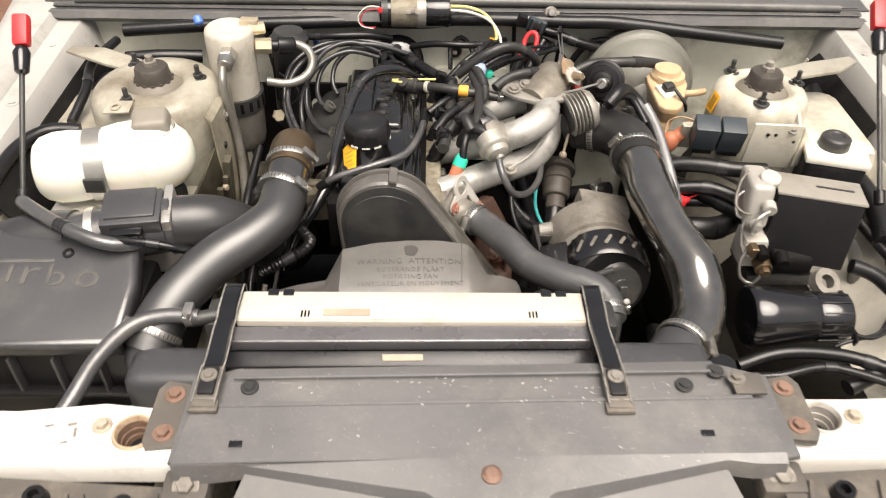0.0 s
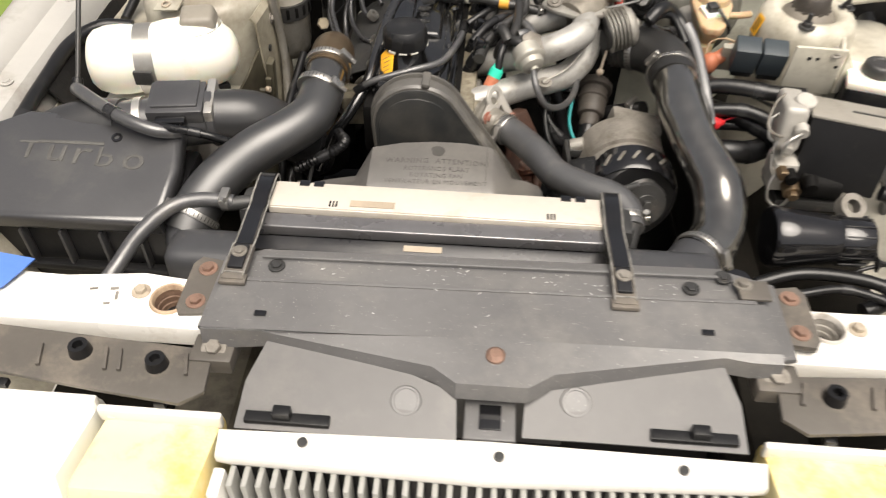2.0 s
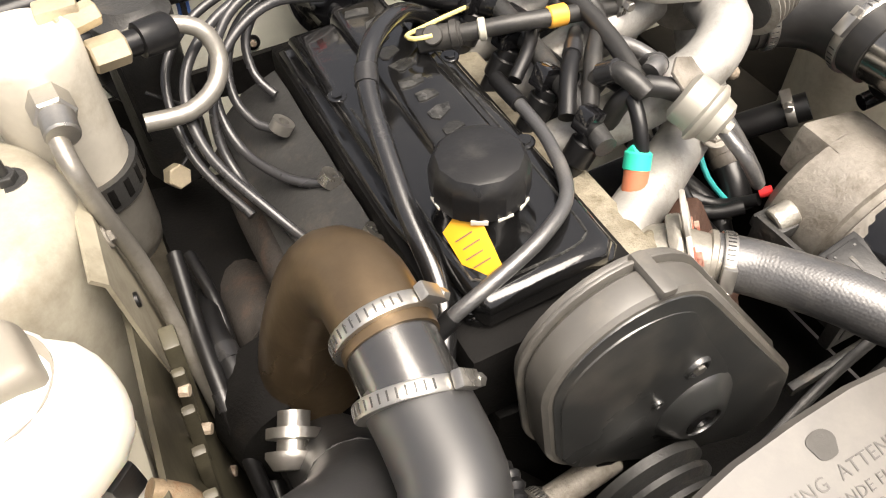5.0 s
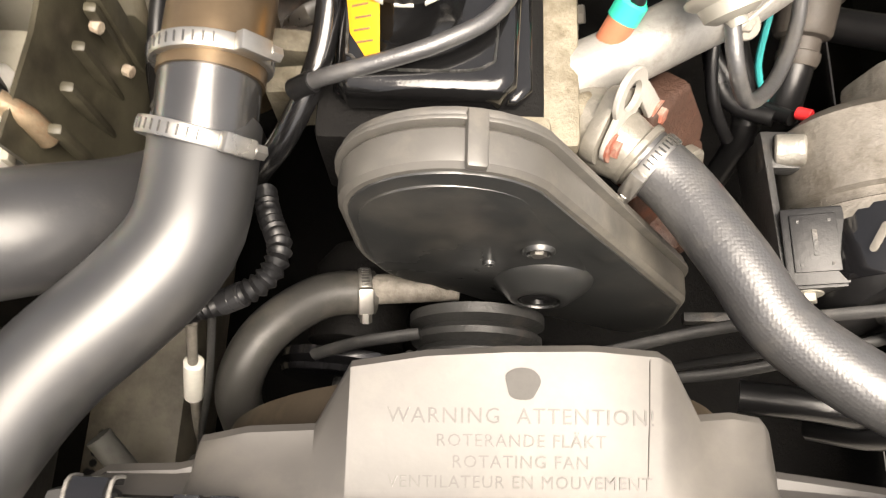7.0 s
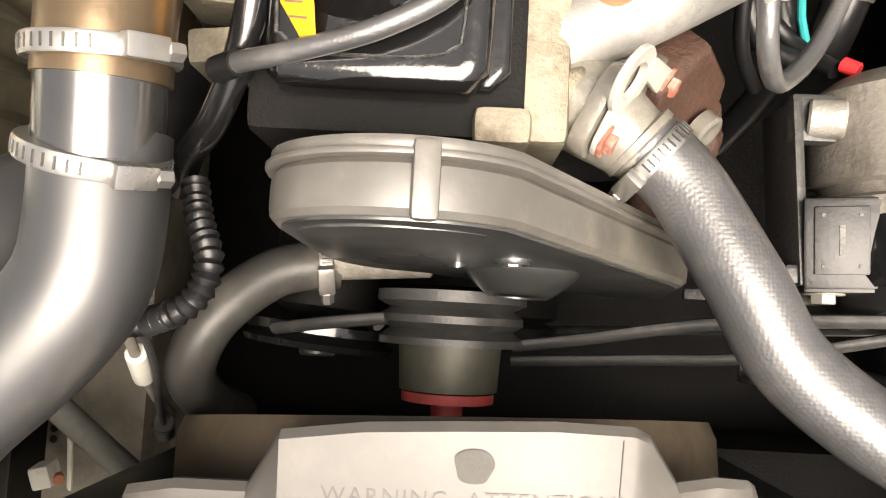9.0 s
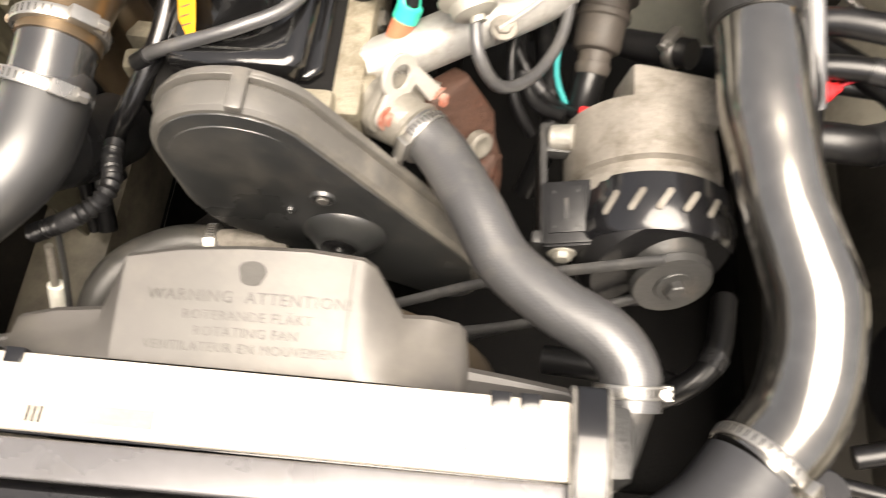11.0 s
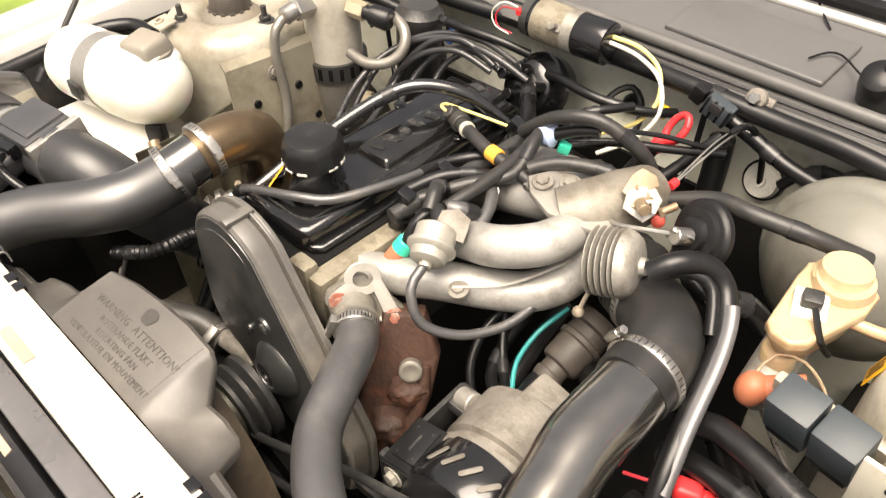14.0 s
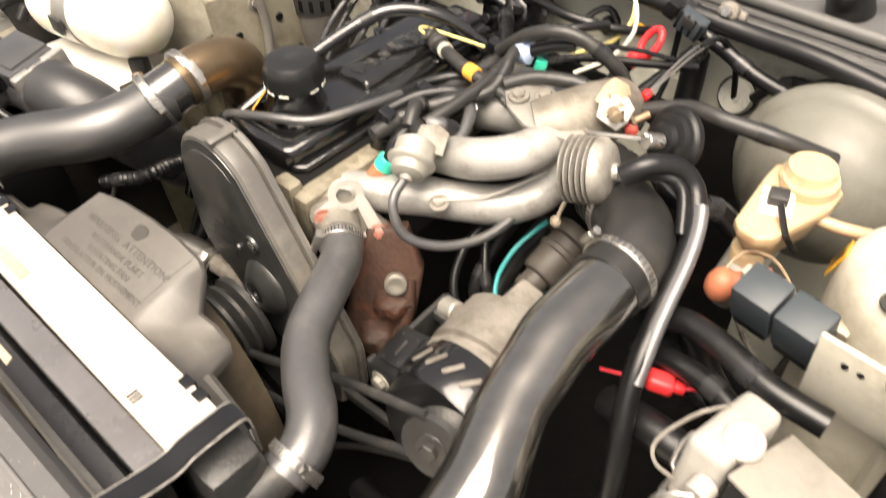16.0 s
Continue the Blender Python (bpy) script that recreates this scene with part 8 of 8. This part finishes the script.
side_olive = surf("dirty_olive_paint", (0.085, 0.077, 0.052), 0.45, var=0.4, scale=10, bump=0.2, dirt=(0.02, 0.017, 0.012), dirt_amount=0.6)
steel_strap = surf("strap_metal", (0.36, 0.35, 0.325), 0.35, metal=0.6, var=0.2, scale=20, bump=0.05)
cap_grey = surf("grey_cap_plastic", (0.24, 0.22, 0.185), 0.45, var=0.12, scale=16, bump=0.08, dirt=(0.14, 0.12, 0.10), dirt_amount=0.3)
washer_tank()
part("tank_shelf", box((-0.520, 0.672, 0.752), (0.20, 0.12, 0.07), 0.018, seg=3), white_paint, car, "white painted ledge under the tank")
tab = prism([(-0.020, -0.014), (0.020, -0.012), (0.020, 0.014), (-0.018, 0.014)], 0.003, Matrix.Translation((-0.524, 0.795, 0.889)) @ pose(0, 0, 0, 12, -4, -6), 0.001)
part("tower_tab", tab, bay_paint, car, "folded paint-worn tab on the tower")
part("tab_hole", lathe((-0.527, 0.792, 0.8925), (-0.527, 0.7915, 0.8945), [(0, 0.004), (0, 0.0075), (1, 0.007), (1, 0.004), (0, 0.004)], 18, caps=False), dusty_rim, car)
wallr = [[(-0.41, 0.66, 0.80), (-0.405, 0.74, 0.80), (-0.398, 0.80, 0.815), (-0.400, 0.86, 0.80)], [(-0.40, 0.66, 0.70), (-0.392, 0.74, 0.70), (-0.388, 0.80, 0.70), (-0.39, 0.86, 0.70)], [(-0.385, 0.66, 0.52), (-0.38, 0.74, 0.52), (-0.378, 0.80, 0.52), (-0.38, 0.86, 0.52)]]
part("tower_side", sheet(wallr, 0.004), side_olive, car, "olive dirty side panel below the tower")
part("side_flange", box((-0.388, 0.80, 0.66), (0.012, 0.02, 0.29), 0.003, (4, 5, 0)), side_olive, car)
for zz in (0.62, 0.70, 0.76):
    part("weld_nut", cyl((-0.385, 0.775, zz), (-0.378, 0.772, zz), 0.005, 8), dusty_rim, car)


def tower_panel():
    """The folded side panel that runs down beside the tower, with its flange and holes."""
    rows = [[(-0.400, 0.800, 0.872), (-0.398, 0.86, 0.868), (-0.400, 0.93, 0.862), (-0.404, 0.965, 0.855)], [(-0.392, 0.800, 0.862), (-0.390, 0.86, 0.858), (-0.392, 0.93, 0.852), (-0.397, 0.965, 0.845)],
            [(-0.389, 0.800, 0.78), (-0.386, 0.86, 0.775), (-0.388, 0.93, 0.77), (-0.393, 0.965, 0.77)], [(-0.384, 0.800, 0.66), (-0.382, 0.86, 0.66), (-0.384, 0.93, 0.66), (-0.39, 0.965, 0.66)]]
    part("tower_panel", sheet(rows, 0.003), panel_shaded, car, "folded stained panel beside the tower, flank shade in its paint", smooth=25)
    for y, z in ((0.835, 0.80), (0.905, 0.80), (0.93, 0.74)):
        part("panel_hole", cyl((-0.390, y, z), (-0.3855, y, z), 0.006, 16), black_plastic, car)
    hexbolt((-0.3885, 0.87, 0.835), (1, 0, 0.1), 0.006, 0.005, dusty_alloy, car)


# stained paint, darkened too for the shadowed flank below the dome
panel_shaded = surf("stained_shaded_panel_paint", (0.30, 0.275, 0.21), 0.45, var=0.3, scale=8, bump=0.08, dirt=(0.10, 0.078, 0.05), dirt_amount=0.42)
tower_panel()


def accumulator():
    ob = thing("receiver_drier", (-0.394, 0.981, 0.72), "silver receiver drier bottle with fittings and pipes", "receiver drier")
    part("bottle", lathe((-0.396, 0.982, 0.715), (-0.391, 0.980, 0.935), [(0.30, 0.036), (0.32, 0.040), (0.85, 0.0395), (0.955, 0.040), (0.985, 0.038), (1, 0.034), (0.99, 0.029), (0.98, 0.01)], 36), drier_pale, ob, "pale dusty upper bottle")
    part("lower_bottle", lathe((-0.396, 0.982, 0.705), (-0.3945, 0.981, 0.794), [(0, 0.022), (0.04, 0.032), (0.14, 0.0385), (0.3, 0.041), (0.86, 0.0425), (0.95, 0.0415), (1, 0.038)], 36), drier_metal, ob, "dull grey lower bottle")
    for k in range(9):
        a = radians(-150 + 20 * k)
        part("band_slot", box((-0.3946 + 0.0455 * math.cos(a), 0.981 + 0.0455 * math.sin(a), 0.804), (0.0022, 0.006, 0.018), 0.0006, (0, 0, math.degrees(a))), shaded_grease, ob)
    part("band", lathe((-0.3947, 0.9815, 0.79), (-0.3945, 0.981, 0.818), [(0, 0.042), (0, 0.046), (1, 0.046), (1, 0.042)], 36), dark_steel, ob, "dark clamp band")
    part("bracket_arm", box((-0.44, 0.955, 0.80), (0.07, 0.006, 0.045), 0.002, (0, 0, 30)), bay_paint, ob)
    part("fitting", merge(cyl((-0.388, 0.945, 0.905), (-0.385, 0.915, 0.908), 0.015, 6), cyl((-0.385, 0.918, 0.908), (-0.385, 0.898, 0.905), 0.012, 16)), steel, ob, "hexagonal pipe union")
    part("pipe", tube([(-0.3895, 0.9033, 0.9023), (-0.3878, 0.8849, 0.8916), (-0.3848, 0.8756, 0.8606), (-0.3770, 0.8742, 0.7887), (-0.3739, 0.8541, 0.7160), (-0.3700, 0.7888, 0.6176)], 0.0068, 14), drier_metal, ob, "dull aluminium pipe")
    part("union", merge(cyl((-0.352, 0.983, 0.90), (-0.325, 0.988, 0.898), 0.013, 6), cyl((-0.365, 0.99, 0.925), (-0.335, 1.0, 0.925), 0.010, 6), box((-0.36, 1.0, 0.93), (0.03, 0.02, 0.02), 0.003)), tan_union, ob, "tan plated union nut")
    part("service_cap", lathe((-0.328, 0.988, 0.898), (-0.288, 1.0, 0.893), [(0, 0.010), (0.3, 0.010), (0.32, 0.014), (0.9, 0.015), (1, 0.012)], 18), black_plastic, ob, "black service cap")
    part("loop_pipe", tube([(-0.3461, 1.0049, 0.8837), (-0.3031, 1.0130, 0.8907), (-0.2690, 1.0062, 0.8833), (-0.2608, 0.9933, 0.8626), (-0.2725, 0.9765, 0.8472), (-0.2988, 0.9622, 0.8419), (-0.3345, 0.9617, 0.8453)], 0.0075, 14), drier_metal, ob, "bent aluminium pipe")


drier_metal = surf("dull_bottle_aluminium", (0.30, 0.285, 0.255), 0.36, metal=0.6, var=0.2, scale=24, bump=0.12, dirt=(0.15, 0.13, 0.10), dirt_amount=0.32)
drier_pale = surf("dusty_pale_bottle", (0.58, 0.545, 0.47), 0.45, metal=0.1, var=0.15, scale=18, bump=0.12, dirt=(0.34, 0.30, 0.225), dirt_amount=0.35)
accumulator()
for pts, r, lb in (([(-0.45, 1.08, 0.86), (-0.35, 1.10, 0.84), (-0.30, 1.10, 0.80), (-0.30, 1.06, 0.70)], 0.010, "black cable behind the drier"),
                   ([(-0.36, 1.13, 0.86), (-0.355, 1.13, 0.80), (-0.34, 1.12, 0.76), (-0.30, 1.10, 0.75)], 0.008, "black cable on the firewall"),
                   ([(-0.60, 1.05, 0.84), (-0.55, 1.08, 0.83), (-0.48, 1.10, 0.82)], 0.012, "black hose behind the strut tower"),
                   ([(-0.355, 0.86, 0.60), (-0.35, 0.80, 0.62), (-0.355, 0.72, 0.60), (-0.35, 0.66, 0.55)], 0.010, "black hose beside the turbocharger"),
                   ([(-0.345, 0.95, 0.70), (-0.34, 0.88, 0.69), (-0.35, 0.80, 0.64)], 0.006, "thin black hose beside the turbocharger")):
    hose("cable", pts, r, rubber, lb, "cable", 10)


def hood_rod(p0, p1):
    ob = thing("support_rod", p0, "thin steel support rod with black collar and red handle", "support rod", "support rods")
    a, b = Vector(p0), Vector(p1)
    part("rod", cyl(a, b, 0.0038, 12), dark_steel, ob)
    d = (b - a).normalized()
    part("collar", lathe(b - d * 0.012, b + d * 0.028, [(0, 0.006), (0.1, 0.010), (0.8, 0.012), (1, 0.008)], 16), gloss_black, ob)
    part("handle", merge(box(b + d * 0.052, (0.022, 0.019, 0.046), 0.005, d.to_track_quat("Z", "Y").to_matrix().to_4x4())), red_plastic, ob, "red plastic handle")
    part("foot", cyl(a - d * 0.012, a + d * 0.01, 0.008, 12), black_plastic, ob)


hood_rod((-0.628, 0.652, 0.832), (-0.639, 0.785, 0.962))
hood_rod((0.609, 0.688, 0.815), (0.629, 0.868, 0.966))
for s in (-1, 1):
    part("tower_brace", prism([(0, -0.018), (0.10, -0.026), (0.15, -0.008), (0.15, 0.012), (0.06, 0.02), (0, 0.016)], 0.006, Matrix.Translation((s * 0.535, 0.955, 0.868)) @ pose(0, 0, 0, 0, -2, 18 if s > 0 else 158), 0.002), bay_paint, car, "cream stay plate behind the tower")
cl = tagged(part("blue_cloth", sheet([[(-0.66, 0.25, 0.836), (-0.60, 0.235, 0.845), (-0.545, 0.25, 0.838)], [(-0.66, 0.275, 0.842), (-0.60, 0.27, 0.852), (-0.532, 0.278, 0.840)], [(-0.66, 0.30, 0.838), (-0.60, 0.30, 0.846), (-0.528, 0.296, 0.838)]], 0.002), blue_plastic, None, "folded blue cloth lying on the front bar"), category="cloth")


# ---- wing linings and cables ----
def tower_plate():
    ob = thing("bracket_plate", (0.47, 0.835, 0.80), "cream painted steel bracket plate before the strut tower", "bracket")
    part("plate", box((0.474, 0.788, 0.838), (0.075, 0.005, 0.085), 0.002, (8, 0, -4)), bay_pale, ob)
    part("flange", box((0.514, 0.808, 0.832), (0.005, 0.045, 0.085), 0.002, (8, 0, -14)), bay_pale, ob)
    part("gusset", prism([(0, 0), (0.05, 0.0), (0.0, 0.07)], 0.004, Matrix.Translation((0.516, 0.79, 0.80)) @ pose(0, 0, 0, 90, 0, 20), 0.001), bay_pale, ob)
    for x, z in ((0.460, 0.862), (0.472, 0.862), (0.503, 0.85)):
        part("hole", cyl((x, 0.790, z), (x, 0.7815, z - 0.001), 0.003, 10), black_plastic, ob)
    hexbolt((0.496, 0.784, 0.872), (0, -0.6, 0.8), 0.006, 0.005, dusty_alloy, ob)


tower_plate()
for s in (-1, 1):
    rows = [[(s * (0.668 + 0.02 * (y - 0.6)), y, 0.832), (s * (0.645 + 0.01 * math.sin(9 * y)), y, 0.79), (s * (0.640 + 0.01 * math.sin(7 * y)), y, 0.74), (s * 0.63, y, 0.69)] for y in ((0.64, 0.72, 0.80, 0.88, 0.96, 1.04, 1.12) if s < 0 else (0.86, 0.92, 0.98, 1.05, 1.12))]
    part("wing_liner", sheet(rows, 0.004), liner_black, car, "black felt lining of the inner wing", smooth=60)
for pts, r, lb in (([(0.655, 1.05, 0.79), (0.635, 0.95, 0.785), (0.628, 0.84, 0.775), (0.64, 0.74, 0.765), (0.63, 0.66, 0.75)], 0.017, "thick black hose along the wing liner"),
                   ([(0.54, 0.585, 0.77), (0.572, 0.575, 0.762), (0.60, 0.555, 0.745), (0.625, 0.52, 0.73), (0.66, 0.50, 0.72)], 0.011, "grey-black conduit across the wing"),
                   ([(0.52, 0.505, 0.72), (0.555, 0.50, 0.712), (0.60, 0.525, 0.715), (0.612, 0.56, 0.72)], 0.003, "thin black wire over the wing panel"),
                   ([(0.505, 0.495, 0.70), (0.53, 0.50, 0.708), (0.57, 0.51, 0.712), (0.60, 0.545, 0.72)], 0.003, "thin black wire over the wing panel"),
                   ([(0.50, 0.43, 0.69), (0.55, 0.45, 0.70), (0.60, 0.46, 0.70), (0.66, 0.47, 0.71)], 0.012, "black cable across the front wing"),
                   ([(0.57, 0.41, 0.70), (0.60, 0.40, 0.715), (0.635, 0.41, 0.71), (0.66, 0.43, 0.70)], 0.010, "black cable behind the lamp"),
                   ([(-0.64, 1.05, 0.80), (-0.65, 0.95, 0.80), (-0.645, 0.85, 0.80), (-0.655, 0.78, 0.79)], 0.014, "thick black hose behind the tank"),
                   ([(-0.63, 1.10, 0.85), (-0.64, 1.0, 0.855), (-0.625, 0.92, 0.85), (-0.63, 0.85, 0.83)], 0.008, "black cable beside the strut tower"),
                   ([(-0.13, 1.10, 0.86), (-0.17, 1.08, 0.875), (-0.23, 1.07, 0.878), (-0.29, 1.09, 0.865), (-0.33, 1.12, 0.85)], 0.006, "black cable behind the distributor"),
                   ([(-0.09, 1.09, 0.85), (-0.05, 1.07, 0.865), (0.0, 1.06, 0.868), (0.05, 1.08, 0.86), (0.08, 1.12, 0.85)], 0.006, "black cable behind the manifold"),
                   ([(-0.03, 0.98, 0.84), (0.0, 1.0, 0.865), (0.03, 1.03, 0.875), (0.05, 1.07, 0.87)], 0.0055, "black cable behind the manifold"),
                   ([(-0.06, 0.86, 0.848), (-0.035, 0.88, 0.858), (-0.015, 0.91, 0.855), (-0.01, 0.95, 0.845)], 0.006, "black cable over the fuel rail"),
                   ([(-0.05, 0.80, 0.85), (-0.03, 0.83, 0.862), (-0.005, 0.86, 0.862), (0.015, 0.885, 0.85)], 0.007, "black cable over the fuel rail"),
                   ([(-0.33, 0.70, 0.60), (-0.335, 0.74, 0.66), (-0.345, 0.80, 0.70), (-0.35, 0.87, 0.70), (-0.345, 0.93, 0.66)], 0.011, "black hose beside the turbocharger"),
                   ([(-0.365, 0.66, 0.55), (-0.362, 0.72, 0.64), (-0.362, 0.79, 0.70), (-0.36, 0.86, 0.72), (-0.355, 0.92, 0.74)], 0.007, "black hose beside the tower")):
    hose("cable", pts, r, rubber, lb, "cable", 12)


low = thing("brake_pipes", (-0.31, 0.53, 0.50), "dusty thin pipes rising beside the chassis rail", "pipe")
part("pipe", tube([(-0.286, 0.560, 0.75), (-0.2989, 0.5327, 0.691), (-0.310, 0.505, 0.63), (-0.318, 0.485, 0.57)], 0.0036, 10), dusty_alloy, low)
part("pipe", tube([(-0.262, 0.566, 0.79), (-0.285, 0.532, 0.70), (-0.305, 0.50, 0.635), (-0.3233, 0.474, 0.572), (-0.327, 0.468, 0.55)], 0.0026, 10), dark_steel, low)
part("sleeve", cyl((-0.2945, 0.5415, 0.709), (-0.3035, 0.5230, 0.671), 0.0072, 14), grommet_pale, low, "dusty pale sleeve")
part("sleeve", cyl((-0.3190, 0.4800, 0.586), (-0.3270, 0.4680, 0.560), 0.0085, 14), dark_steel, low)
part("stub", cyl((-0.276, 0.562, 0.781), (-0.289, 0.559, 0.772), 0.0045, 12), steel, low)
wing_bits = thing("wing_pipe", (-0.3902, 0.4946, 0.62), "dull grey pipe and pale strap low on the wing", "pipe")
part("pipe", tube([(-0.3902, 0.4946, 0.62), (-0.3671, 0.4662, 0.6), (-0.3435, 0.4331, 0.57)], 0.0105, 14), pipe_grey, wing_bits)
part("strap", tube([(-0.3871, 0.4838, 0.6), (-0.3917, 0.4572, 0.585), (-0.3989, 0.4204, 0.565)], 0.0042, 8, flat=0.5), grommet_pale, wing_bits, "pale hanging strap")
plug = thing("wing_plug", (-0.4016, 0.4379, 0.6), "small white plug with an orange end on the wing", "connector")
part("housing", box((-0.4016, 0.4379, 0.6), (0.016, 0.018, 0.02), 0.003, (10, 0, 15)), grommet_pale, plug)
part("tip", cyl((-0.3907, 0.437, 0.6), (-0.3847, 0.437, 0.612), 0.004, 10), terracotta, plug, "orange end")
for k in range(9):
    part("panel_hole", cyl((-0.4335 + 0.004 * (k % 3), 0.452 + 0.017 * (k % 3) + 0.009 * (k // 3), 0.5305), (-0.4335 + 0.004 * (k % 3), 0.452 + 0.017 * (k % 3) + 0.009 * (k // 3), 0.5315), 0.0035, 10), black_plastic, car)
part("head_plate", merge(box((-0.2245, 0.7135, 0.775), (0.040, 0.020, 0.050), 0.004, (0, 0, 6)), box((-0.23650000000000002, 0.7485, 0.771), (0.036, 0.018, 0.04), 0.004, (0, 0, -4))), dirty_alloy, engine, "pale stained plate on the head")
clip = thing("tank_clip", (-0.4301, 0.7044, 0.8), "small black plastic clip beside the white ledge", "clip")
part("clip_body", box((-0.4301, 0.7044, 0.8), (0.022, 0.02, 0.03), 0.004, (0, 0, 40)), black_plastic, clip)
for k in range(4):
    part("panel_rib", box((-0.394 + 0.002 * k, 0.69 + 0.032 * k, 0.70), (0.010, 0.008, 0.16), 0.003, (6, 6, 0)), side_olive, car)

for pts in ([(0.169, 1.244, 0.9045), (0.182, 1.266, 0.9075), (0.198, 1.266, 0.909), (0.218, 1.254, 0.906), (0.245, 1.215, 0.915)], [(0.122, 1.366, 0.9145), (0.139, 1.344, 0.912), (0.158, 1.324, 0.9065)]):
    hose("loose_wire", pts, 0.0014, wire_black, "thin black wire lying on the cowl", "wire", 6)
